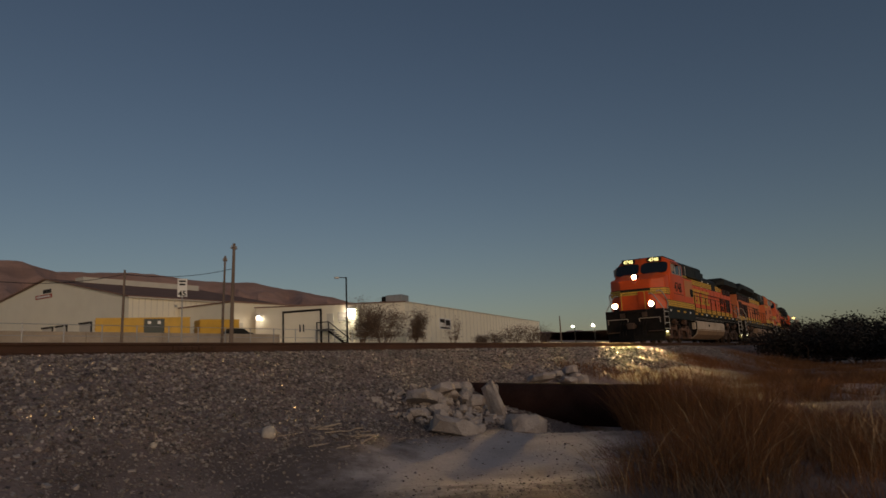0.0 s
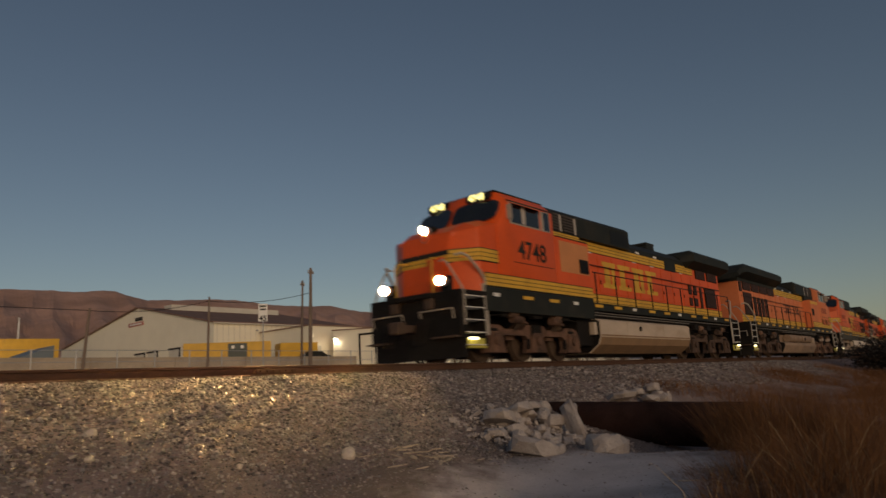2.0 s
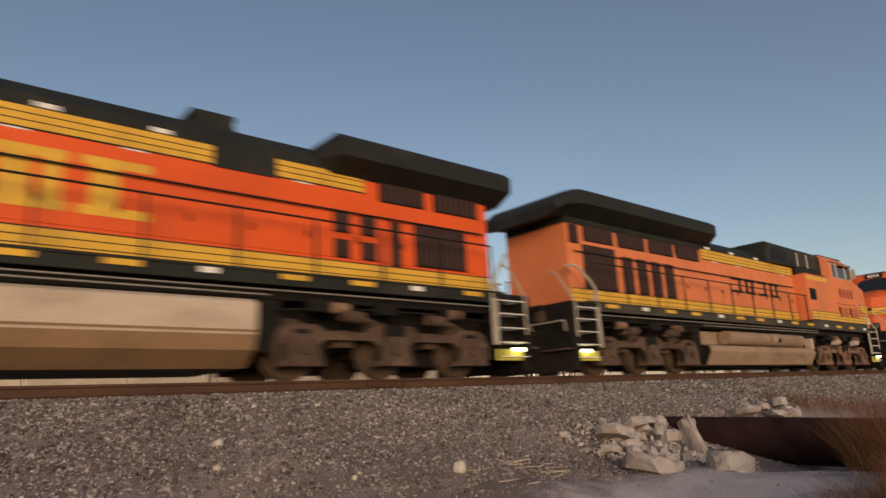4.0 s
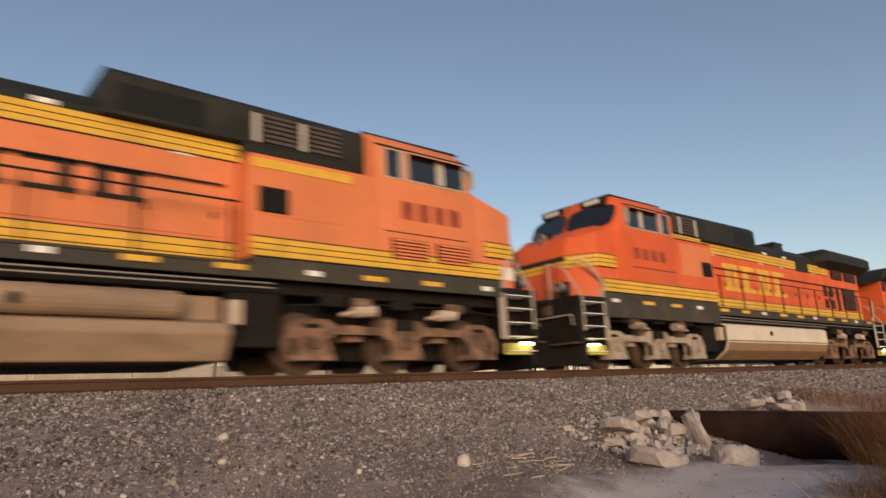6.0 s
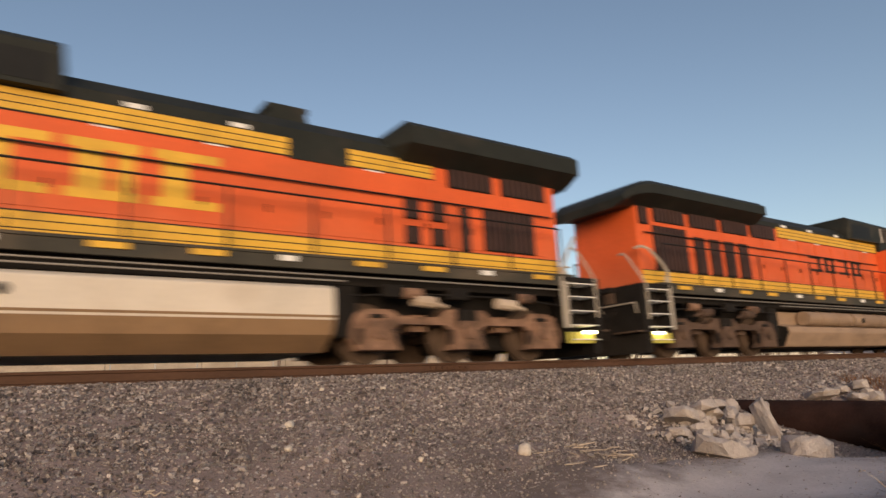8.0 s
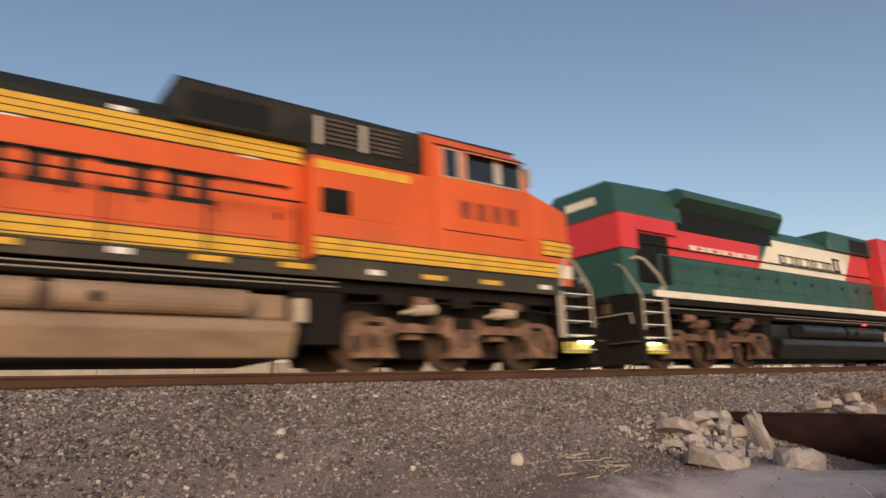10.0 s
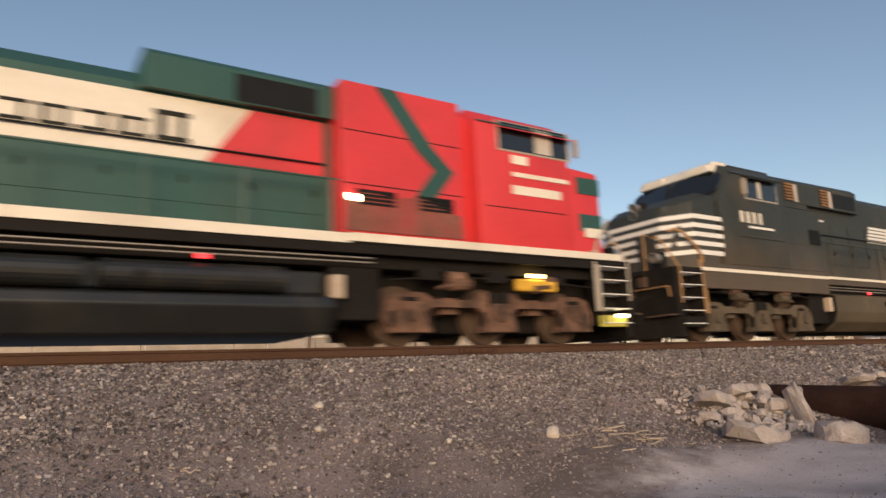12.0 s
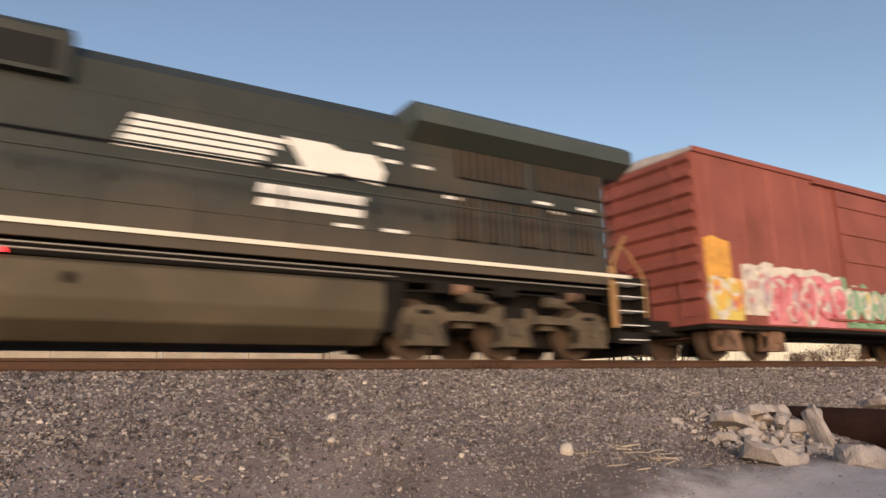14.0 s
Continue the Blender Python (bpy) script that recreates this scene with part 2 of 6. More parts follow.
# pale sandy wash at the foot of the bank, thinning out into the earth round a ragged rim
def sand_material(cx, cy, rx, ry):
    m = mat("pale_sand", (0.5, 0.438, 0.418), 0.95, vary=0.22, scale=1.6, fine=30, bump=0.6, dirt=(0.27, 0.225, 0.205), dirt_amount=0.42)
    n, l = m.node_tree.nodes, m.node_tree.links
    co, mp, ln, no = n.new("ShaderNodeTexCoord"), n.new("ShaderNodeMapping"), n.new("ShaderNodeVectorMath"), n.new("ShaderNodeTexNoise")
    mp.inputs["Location"].default_value = (-cx / rx, -cy / ry, 0)
    mp.inputs["Scale"].default_value = (1 / rx, 1 / ry, 0)
    ln.operation = "LENGTH"
    no.inputs["Scale"].default_value, no.inputs["Detail"].default_value, no.inputs["Roughness"].default_value = 2.2, 9, 0.68
    l.new(co.outputs["Object"], mp.inputs[0]), l.new(mp.outputs[0], ln.inputs[0]), l.new(co.outputs["Object"], no.inputs["Vector"])
    ad, mr, mx = n.new("ShaderNodeMath"), n.new("ShaderNodeMapRange"), n.new("ShaderNodeMix")
    ad.operation, ad.inputs[1].default_value = "MULTIPLY_ADD", 1.7
    l.new(no.outputs["Fac"], ad.inputs[0]), l.new(ln.outputs["Value"], ad.inputs[2])
    mr.inputs["From Min"].default_value, mr.inputs["From Max"].default_value = 1.45, 1.95
    l.new(ad.outputs[0], mr.inputs[0])
    mx.data_type = "RGBA"
    b = n["Principled BSDF"]
    old = b.inputs["Base Color"].links[0].from_socket
    l.new(mr.outputs[0], mx.inputs[0]), l.new(old, mx.inputs[6])
    mx.inputs[7].default_value = (0.155, 0.119, 0.106, 1)
    l.new(mx.outputs[2], b.inputs["Base Color"])
    return m


def sand_wash(cx, cy, rx, ry, label):
    bm = bmesh.new()
    rings, K = [], 10
    for k in range(1, K + 1):
        ring = []
        for i in range(96):
            a = i / 96 * math.tau
            r = 1.25 * k / K * (1 + 0.1 * math.sin(3 * a + 1) + 0.07 * math.sin(7 * a) + 0.05 * math.sin(13 * a + 2))
            x, y = cx + rx * r * math.cos(a) - 0.35 * r * math.sin(a), cy + ry * r * math.sin(a)
            ring.append(bm.verts.new((x, y, ground_z(x, y) + 0.03 * (1 - (k / K) ** 3) - (0.03 if k == K else 0))))
        rings.append(ring)
    bm.faces.new(rings[0])
    for p, q in zip(rings, rings[1:]):
        for i in range(96):
            bm.faces.new((p[i], q[i], q[(i + 1) % 96], p[(i + 1) % 96]))
    for f in bm.faces:
        f.smooth = True
    bmesh.ops.recalc_face_normals(bm, faces=bm.faces)
    tagged(part("sand_patch", bm, sand_material(cx, cy, rx, ry)), label, "sand", kind="structure")


sand_wash(6.9, 3.7, 2.9, 1.35, "pale grey sandy wash on the ground")
sand_wash(20.5, 1.2, 3.6, 0.55, "pale sandy clearing beside the scrub")

# ---- the track ----
TRACK_Y = 11.42
RAIL_X0, RAIL_X1 = -120.0, 600.0


def rails():
    prof = [(-0.07, -0.186), (0.07, -0.186), (0.07, -0.172), (0.012, -0.15), (0.009, -0.05), (0.034, -0.04), (0.0365, -0.008), (0.03, 0.0), (-0.03, 0.0), (-0.0365, -0.008), (-0.034, -0.04), (-0.009, -0.05), (-0.012, -0.15), (-0.07, -0.172)]
    head = [(-0.028, 0.0), (0.028, 0.0), (0.028, 0.003), (-0.028, 0.003)]
    track = thing("railway_track", pose(0, TRACK_Y, 0), "rusty steel rails on tie plates in ballast", "railway track", kind="structure")
    xs = [RAIL_X0, 0, 20, 40] + list(np.arange(48, 330, 8.0))

    def sweep(outline):
        bm = bmesh.new()
        rows = [[bm.verts.new((x, y + bend(x), z)) for y, z in outline] for x in xs]
        for p, q in zip(rows, rows[1:]):
            for k in range(len(outline)):
                bm.faces.new((p[k], q[k], q[(k + 1) % len(outline)], p[(k + 1) % len(outline)]))
        bmesh.ops.recalc_face_normals(bm, faces=bm.faces)
        return bm
    for side in (-0.755, 0.755):
        r = part("rail", sweep(prof), M_RAIL, track, "rust-brown steel rail")
        r.location.y = side
        part("rail_head", sweep(head), M_RAILHEAD, r, "polished running surface")
    bm = bmesh.new()
    box(bm, -0.115, 0.115, -1.3, 1.3, -0.36, -0.195, bevel=0.012)
    tie = part("tie", bm, M_TIE, track)
    tie.location.x = -12
    pb = bmesh.new()
    box(pb, -0.09, 0.09, -0.16, 0.16, -0.197, -0.172)
    plate = part("tie_plate", pb, M_RAIL, tie)
    plate.location.y = -0.755
    for i in range(1, 110):
        x = -12 + i * 0.52 + random.uniform(-0.02, 0.02)
        t = share("tie", tie.data, track, pose(x, bend(x), random.uniform(-0.012, 0.004), 0, 0, random.uniform(-0.8, 0.8)))
        share("tie_plate", plate.data, t, pose(0, -0.755, 0))
    # a bolted joint on the near rail
    j = bmesh.new()
    box(j, 7.35, 8.25, -0.80, -0.765, -0.135, -0.055, bevel=0.006)
    for k in range(6):
        rod(j, (7.45 + k * 0.14, -0.80, -0.095), (7.45 + k * 0.14, -0.83, -0.095), 0.018, 8)
    part("joint_bar", j, M_RAIL, track, "bolted joint bar on the rail")


rails()


def scatter(name, n, place, sizes, material, label, category, seed, flat=0.75):
    """Many small angular stones in one mesh."""
    rng = np.random.default_rng(seed)
    bm = bmesh.new()
    bmesh.ops.create_cube(bm, size=1.5)
    bmesh.ops.triangulate(bm, faces=bm.faces[:])
    base = np.array([v.co[:] for v in bm.verts])
    tri = np.array([[v.index for v in f.verts] for f in bm.faces])
    bm.free()
    pts = place(rng, n)
    n = len(pts)
    shape = base[None] * (1 + rng.uniform(-0.45, 0.3, (n, len(base), 3)))
    ang = rng.uniform(0, math.tau, (n, 2))
    size = sizes[0] * (sizes[1] / sizes[0]) ** (rng.random(n) ** 2.2)
    sc = size[:, None] * np.stack([rng.uniform(0.7, 1.25, n), rng.uniform(0.7, 1.1, n), rng.uniform(0.5, flat + 0.2, n)], 1)
    v = shape * sc[:, None, :]
    c, s = np.cos(ang[:, :1]), np.sin(ang[:, :1])
    v = np.stack([v[..., 0], v[..., 1] * np.cos(ang[:, 1:] * 0.12) - v[..., 2] * np.sin(ang[:, 1:] * 0.12), v[..., 1] * np.sin(ang[:, 1:] * 0.12) + v[..., 2] * np.cos(ang[:, 1:] * 0.12)], -1)
    v = np.stack([v[..., 0] * c - v[..., 1] * s, v[..., 0] * s + v[..., 1] * c, v[..., 2]], -1) + pts[:, None, :]
    f = (tri[None] + (np.arange(n) * len(base))[:, None, None]).reshape(-1, 3)
    me = D.meshes.new(name)
    me.from_pydata(v.reshape(-1, 3), [], f)
    me.materials.append(material)
    return tagged(new(name, me), label, category, kind="stuff")


def on_bank(x0, x1, y0, y1, sink=0.01, keep=None):
    def place(rng, n):
        x, y = rng.uniform(x0, x1, n), rng.uniform(y0, y1, n)
        if keep is not None:
            ok = rng.random(n) < keep(x, y)
            x, y = x[ok], y[ok]
        z = np.array([ground_z(a, b) for a, b in zip(x, y)])
        return np.stack([x, y, z - sink + rng.uniform(-0.012, 0.02, len(x))], 1)
    return place


def near(x, y):
    return np.clip((y - 5.1) / 2.2, 0.06, 1.0)


scatter("ballast", 92000, on_bank(-3, 14, 5.0, 10.6, keep=near), (0.015, 0.034), M_BALLAST, "grey-brown crushed rock ballast on the embankment", "ballast", 3)
scatter("ballast", 26000, on_bank(14, 40, 6.6, 10.6), (0.025, 0.05), M_BALLAST, "grey-brown crushed rock ballast on the embankment", "ballast", 4)
scatter("ballast", 8000, on_bank(-12, -3, 6.5, 10.6), (0.025, 0.045), M_BALLAST, "grey-brown crushed rock ballast on the embankment", "ballast", 5)
scatter("ballast", 8000, on_bank(-6, 40, 10.75, 13.4), (0.025, 0.05), M_BALLAST, "grey-brown crushed rock ballast between the rails", "ballast", 6)
scatter("dirt_grit", 62000, on_bank(-2.5, 12, 3.8, 7.6, sink=0.002), (0.005, 0.013), M_BALLAST, "fine stony grit trodden into the dirt", "grit", 9)
scatter("pale_pebbles", 260, on_bank(-3, 18, 4.2, 10.5, sink=0.0), (0.010, 0.026), M_PALE_STONE, "scattered pale pebbles on the bank", "pebbles", 7)
scatter("wash_gravel", 9500, on_bank(3.0, 10.4, 2.0, 5.8, sink=-0.012), (0.004, 0.016), M_WASH_GRIT, "small gravel scattered over the sandy wash", "gravel", 8)
# ---- rubble, pipe and stones at the foot of the bank ----
def slab_mesh(name, size, seed, material):
    """A piece of broken slab: an uneven polygon with a fairly flat top, ragged sides and chipped rims."""
    rng = random.Random(seed)
    bm, k = bmesh.new(), rng.randint(6, 8)
    turn = rng.uniform(0, 1)
    for lev, (z, sc) in enumerate(((-0.5, 0.92), (0.12, 1.0), (0.5, 0.86))):
        for i in range(k):
            a = (i + turn + rng.uniform(-0.28, 0.28)) / k * math.tau
            r = sc * rng.uniform(0.82, 1.06)
            bm.verts.new((r * math.cos(a) * size[0] / 2, r * math.sin(a) * size[1] / 2, (z + rng.uniform(-0.07, 0.07)) * size[2]))
    bmesh.ops.convex_hull(bm, input=bm.verts[:])
    bmesh.ops.delete(bm, geom=[v for v in bm.verts if not v.link_faces], context="VERTS")
    bmesh.ops.dissolve_limit(bm, angle_limit=radians(9), verts=bm.verts[:], edges=bm.edges[:])
    bmesh.ops.triangulate(bm, faces=bm.faces[:])
    bmesh.ops.subdivide_edges(bm, edges=bm.edges[:], cuts=1, use_grid_fill=True)
    for v in bm.verts:
        v.co += v.normal * rng.uniform(-0.05, 0.04) * min(size)
    bmesh.ops.bevel(bm, geom=[e for e in bm.edges if len(e.link_faces) == 2 and e.calc_face_angle(0) > 0.5], offset=min(size) * 0.025, segments=1, affect="EDGES", profile=0.5)
    me = D.meshes.new(name)
    bm.to_mesh(me)
    bm.free()
    me.materials.append(material)
    return me


def pebble_mesh(name, size, seed, material):
    rng = random.Random(seed)
    bm = bmesh.new()
    bmesh.ops.create_icosphere(bm, subdivisions=3, radius=1.0)
    ph = [rng.uniform(0, 6) for _ in range(4)]
    for v in bm.verts:
        x, y, z = v.co
        q = (x ** 4 + y ** 4 + z ** 4) ** 0.25
        g = (0.78 + 0.22 / q) * (1 + 0.07 * math.sin(2.3 * x + ph[0]) + 0.06 * math.sin(3.1 * y + ph[1]) + 0.05 * math.sin(4 * z + ph[2] + 2 * x))
        v.co = (x * g * size[0] / 2, y * g * size[1] / 2, z * g * size[2] / 2)
    me = D.meshes.new(name)
    bm.to_mesh(me)
    bm.free()
    me.materials.append(material)
    me.shade_smooth()
    return me


def lump(name, label, category, x, y, w, h, seed, material, deep=0.8, turn=None, tilt=0.0, group="", lift=0.3, zoff=0.0):
    me = pebble_mesh(name, (w, w * deep, h), seed, material) if name == "white_stone" else slab_mesh(name, (w * 1.15, w * deep * 1.05, h), seed, material)
    ob = new(name, me)
    rng = random.Random(seed)
    ob.matrix_basis = pose(x, y, ground_z(x, y) + h * lift + zoff, tilt * rng.uniform(-1, 1), tilt, 45 + (rng.uniform(-25, 25) if turn is None else turn))
    return tagged(ob, label, category, group)


SLAB = "pale broken concrete chunk in a rubble pile beside the pipe"
RUBBLE = [(8.47, 6.1, 0.56, 0.2, 0.12), (9.08, 6.14, 0.46, 0.2, 0.16), (7.61, 4.98, 0.8, 0.28, 0.0), (10.4, 6.55, 0.29, 0.26, 0.18), (10.9, 6.3, 0.36, 0.28, 0.2), (9.6, 5.5, 0.34, 0.66, 0.05),
          (8.5, 4.4, 0.66, 0.25, 0.0), (8.42, 5.81, 0.39, 0.16, 0.03), (9.48, 5.79, 0.36, 0.24, 0.1), (8.02, 5.85, 0.4, 0.16, 0.02), (10.1, 6.6, 0.39, 0.16, 0.16), (9.9, 6.0, 0.3, 0.22, 0.1)]
for k, (x, y, w, h, up) in enumerate(RUBBLE):
    lump("concrete_chunk", SLAB, "concrete chunk", x, y, w, h if k in (5, 6) else h * 0.72, 20 + k, M_CONCRETE, deep=0.55 if k in (4, 5) else 0.9, tilt=24 if k in (4, 5) else 15, group="rubble pile", zoff=up)
# smaller pieces heaped between the large ones
heap = random.Random(77)
for k in range(46):
    t, off = heap.random(), heap.gauss(0, 0.3)
    x, y = 8.0 + 2.5 * t + off * 0.35, 5.32 + 1.15 * t + off
    w = heap.uniform(0.1, 0.27)
    lump("concrete_chunk", "small angular piece of broken concrete in the rubble pile", "concrete chunk", x, y, w, w * heap.uniform(0.35, 0.75), 200 + k, M_CONCRETE, deep=heap.uniform(0.6, 1.0), tilt=30, group="rubble pile", zoff=0.18 * max(0.0, 1 - abs(off) / 0.45) * heap.random())
for k, (x, y, w, h) in enumerate([(13.81, 6.74, 0.8, 0.22), (14.47, 6.66, 0.42, 0.18), (14.29, 6.28, 0.5, 0.18), (14.69, 6.15, 0.48, 0.26), (15.6, 6.8, 0.5, 0.26), (15.2, 6.5, 0.35, 0.16)]):
    lump("concrete_slab", "pale slab of broken concrete lying above the pipe", "concrete slab", x, y, w, h * 0.62, 60 + k, M_CONCRETE, group="slabs above the pipe", zoff=0.08, tilt=10)
for k, (x, y, w, h) in enumerate([(5.14, 5.74, 0.18, 0.14), (3.1, 7.28, 0.13, 0.09), (2.77, 6.54, 0.1, 0.06), (5.11, 8.64, 0.1, 0.06), (6.2, 8.5, 0.08, 0.05), (-0.2, 6.6, 0.13, 0.07), (-0.55, 6.7, 0.11, 0.07), (4.2, 8.75, 0.08, 0.05), (3.9, 5.9, 0.07, 0.05)]):
    lump("white_stone", "pale rounded stone lying on the gravel bank", "stone", x, y, w, h, 80 + k, M_PALE_STONE, group="pale stones on the bank")


scatter("rubble_bits", 520, on_bank(7.7, 10.9, 5.05, 6.75, sink=-0.04), (0.02, 0.085), M_CONCRETE, "small broken concrete bits among the rubble", "rubble", 31, flat=0.6)


def pipe():
    a, b, r, t = Vector((11.3, 8.2, -1.28)), Vector((11.89, 3.45, -1.455)), 0.37, 0.02
    bm = bmesh.new()
    d = (b - a).normalized()
    u = d.cross(Vector((0, 0, 1))).normalized()
    v = u.cross(d)
    rings = []
    for p, rad in ((a, r), (a + (b - a) * 0.25, r), (a + (b - a) * 0.5, r), (a + (b - a) * 0.75, r), (b, r), (b, r - t), (a, r - t)):
        rings.append([bm.verts.new(p + (u * math.cos(k / 28 * math.tau) + v * math.sin(k / 28 * math.tau)) * rad) for k in range(28)])
    for p, q in zip(rings, rings[1:] + rings[:1]):
        for k in range(28):
            bm.faces.new((p[k], p[(k + 1) % 28], q[(k + 1) % 28], q[k])).smooth = True
    bmesh.ops.recalc_face_normals(bm, faces=bm.faces)
    tagged(part("culvert_pipe", bm, M_RUST_PIPE), "rusted steel culvert pipe coming out of the bank", "pipe")


pipe()


# ---- dry grass and scrub ----
M_DEAD = mat("grey_dead_stems", (0.14, 0.10, 0.07), 0.9, vary=0.3, scale=1.0, fine=5, bump=0, rand=0.5)

def blades(name, label, spots, material, seed, height, width, category="dry grass", lean=0.5):
    rng = random.Random(seed)
    vs, fs = [], []
    for cx, cy, rad, n in spots:
        tall = rng.uniform(0.4, 1.3) if len(spots) > 9 else 1.0
        for _ in range(n):
            a, r = rng.uniform(0, math.tau), rad * math.sqrt(rng.random())
            x, y = cx + r * math.cos(a), cy + r * math.sin(a)
            h = height * tall * rng.uniform(0.45, 1.15) * (1 - 0.35 * r / rad)
            la, lm = rng.uniform(0, math.tau), lean * rng.uniform(0.1, 1) * h
            dx, dy = lm * math.cos(la) + 0.35 * lean * h * math.cos(a), lm * math.sin(la) + 0.35 * lean * h * math.sin(a)
            wa, w = rng.uniform(0, math.pi), width * rng.uniform(0.6, 1.4)
            wx, wy = w * math.cos(wa), w * math.sin(wa)
            z = ground_z(x, y) - 0.03
            i = len(vs)
            for t, k in ((0, 1), (0.4, 0.85), (0.75, 0.6)):
                px, py, pz = x + dx * t * t, y + dy * t * t, z + h * t * (1 - 0.15 * t)
                vs.append((px - wx * k, py - wy * k, pz)), vs.append((px + wx * k, py + wy * k, pz))
            vs.append((x + dx, y + dy, z + h * 0.88))
            fs += [(i, i + 1, i + 3, i + 2), (i + 2, i + 3, i + 5, i + 4), (i + 4, i + 5, i + 6)]
    me = D.meshes.new(name)
    me.from_pydata(vs, [], fs)
    me.materials.append(material)
    return tagged(new(name, me), label, category, kind="stuff")


rs = random.Random(5)
clumps = [(rs.uniform(7.4, 12.8), rs.uniform(0.3, 3.7), rs.uniform(0.25, 0.75), 620) for _ in range(52)]
clumps += [(rs.uniform(5.0, 8.2), rs.uniform(0.1, 1.9), rs.uniform(0.25, 0.6), 400) for _ in range(20)]
clumps = [c for c in clumps if math.atan2(c[1], c[0]) < radians(17)]
blades("dry_grass", "russet dry desert grass growing beside the pipe", clumps, M_DRY, 8, 0.74, 0.0013, lean=0.95)
blades("tall_grass", "taller russet grass plume beside the pipe", [(9.6, 1.75, 0.3, 900), (10.4, 2.0, 0.34, 700), (8.9, 1.45, 0.3, 600), (11.2, 3.1, 0.4, 700), (8.2, 2.3, 0.4, 560)], M_DRY, 12, 1.25, 0.0012, lean=0.5)
blades("tall_brush", "feathery russet brush hiding the end of the pipe", [(10.3, 3.3, 0.4, 1100), (10.7, 2.9, 0.45, 1100), (11.0, 2.4, 0.45, 1000), (10.9, 3.6, 0.3, 700), (10.0, 2.7, 0.4, 900), (10.6, 1.9, 0.45, 800), (9.6, 2.3, 0.35, 700)], M_DRY, 27, 1.6, 0.0013, lean=0.6)
blades("straw_stems", "thin straw-coloured dry stems among the grass", [(a, b, r, 16) for a, b, r, n in clumps], M_STRAW, 9, 0.8, 0.002, lean=0.9)
blades("grey_undergrowth", "low grey-brown tangle of dead stems", [(rs.uniform(5.0, 13.5), rs.uniform(-0.6, 2.6), rs.uniform(0.3, 0.7), 240) for _ in range(46)], M_DEAD, 19, 0.32, 0.0026, lean=1.6)
blades("dry_weeds", "sparse straw weeds on the gravel bank", [(rs.uniform(-3, 12), rs.uniform(5.0, 7.2), 0.35, 12) for _ in range(30)], M_STRAW, 14, 0.10, 0.003, lean=1.2)
blades("far_grass", "low dry scrub along the track side", [(rs.uniform(16, 44), rs.uniform(0.5, 7.4), rs.uniform(0.6, 1.3), 420) for _ in range(70)], M_DRY, 15, 0.5, 0.0045, lean=0.9)


M_BLEACHED = mat("bleached_wood", (0.42, 0.34, 0.27), 0.85, vary=0.3, scale=4, fine=30, bump=0.2)


def sticks():
    rng = random.Random(3)
    for k, (x, y, a, ln) in enumerate([(5.75, 5.66, 20, 0.34), (6.1, 5.45, -10, 0.4), (5.9, 5.3, 70, 0.24), (1.35, 6.1, 30, 0.2), (1.62, 5.95, 75, 0.22), (1.42, 6.02, -20, 0.16), (7.0, 2.4, 120, 0.9), (6.6, 2.0, 60, 0.6)]):
        bm = bmesh.new()
        pts = [(ln * (t - 0.5), 0.03 * rng.uniform(-1, 1), 0.02 + 0.03 * rng.random()) for t in np.linspace(0, 1, 5)]
        line(bm, pts, 0.007, 6)
        ob = part("dry_stick", bm, M_BLEACHED)
        ob.matrix_basis = pose(x, y, ground_z(x, y) + 0.005, 0, 0, a)
        tagged(ob, "bleached dry stick lying on the gravel", "stick", "sticks on the bank")

    for k in range(22):
        x, y = rng.gauss(5.95, 0.34), rng.gauss(5.42, 0.16)
        ln, wd = rng.uniform(0.1, 0.42), rng.uniform(0.012, 0.035)
        bm = P([(-ln / 2, -wd * 0.3), (-ln * 0.2, -wd), (ln * 0.3, -wd * 0.8), (ln / 2, 0), (ln * 0.25, wd), (-ln * 0.3, wd * 0.7)], "z", 0, rng.uniform(0.006, 0.014))
        ob = part("wood_splinter", bm, M_BLEACHED)
        ob.matrix_basis = pose(x, y, ground_z(x, y) + 0.012, rng.uniform(-8, 14), rng.uniform(-8, 8), rng.gauss(0, 30))
        tagged(ob, "flat bleached splinter of wood lying on the dirt", "wood splinter", "splinters by the white stone")


sticks()


def yard_gravel():
    """Pale gravel yard and road on the far side of the track, laid on the rising ground."""
    bm = bmesh.new()
    xs, ys = list(np.arange(-60, 160, 4.0)), [19.0, 21.5, 24.0, 28, 32, 36, 40, 44, 48, 52, 56, 60, 64, 68, 72, 76, 80, 84]
    g = [[bm.verts.new((x, y, ground_z(x, y) + 0.05)) for x in xs] for y in ys]
    for r, q in zip(g, g[1:]):
        for i in range(len(xs) - 1):
            bm.faces.new((r[i], r[i + 1], q[i + 1], q[i])).smooth = True
    tagged(part("yard_gravel", bm, M_YARD), "pale tan gravel yard and road beyond the track", "gravel yard", kind="structure")


yard_gravel()


def yard_wall():
    """Low pale wall along the yard fence, stepped with the ground, with a coping on top."""
    w = thing("yard_wall", pose(0, 47.6, 0), "low pale tan block wall along the yard fence", "wall", kind="structure")
    for k in range(17):
        x = -58 + k * 6.0
        part("wall_panel", B(x, x + 5.96, 0, 0.2, 0.6, 2.62, bevel=0.01), M_YARDWALL, w)
        part("coping", B(x - 0.02, x + 5.98, -0.04, 0.24, 2.62, 2.7, bevel=0.01), M_YARDWALL, w)


yard_wall()


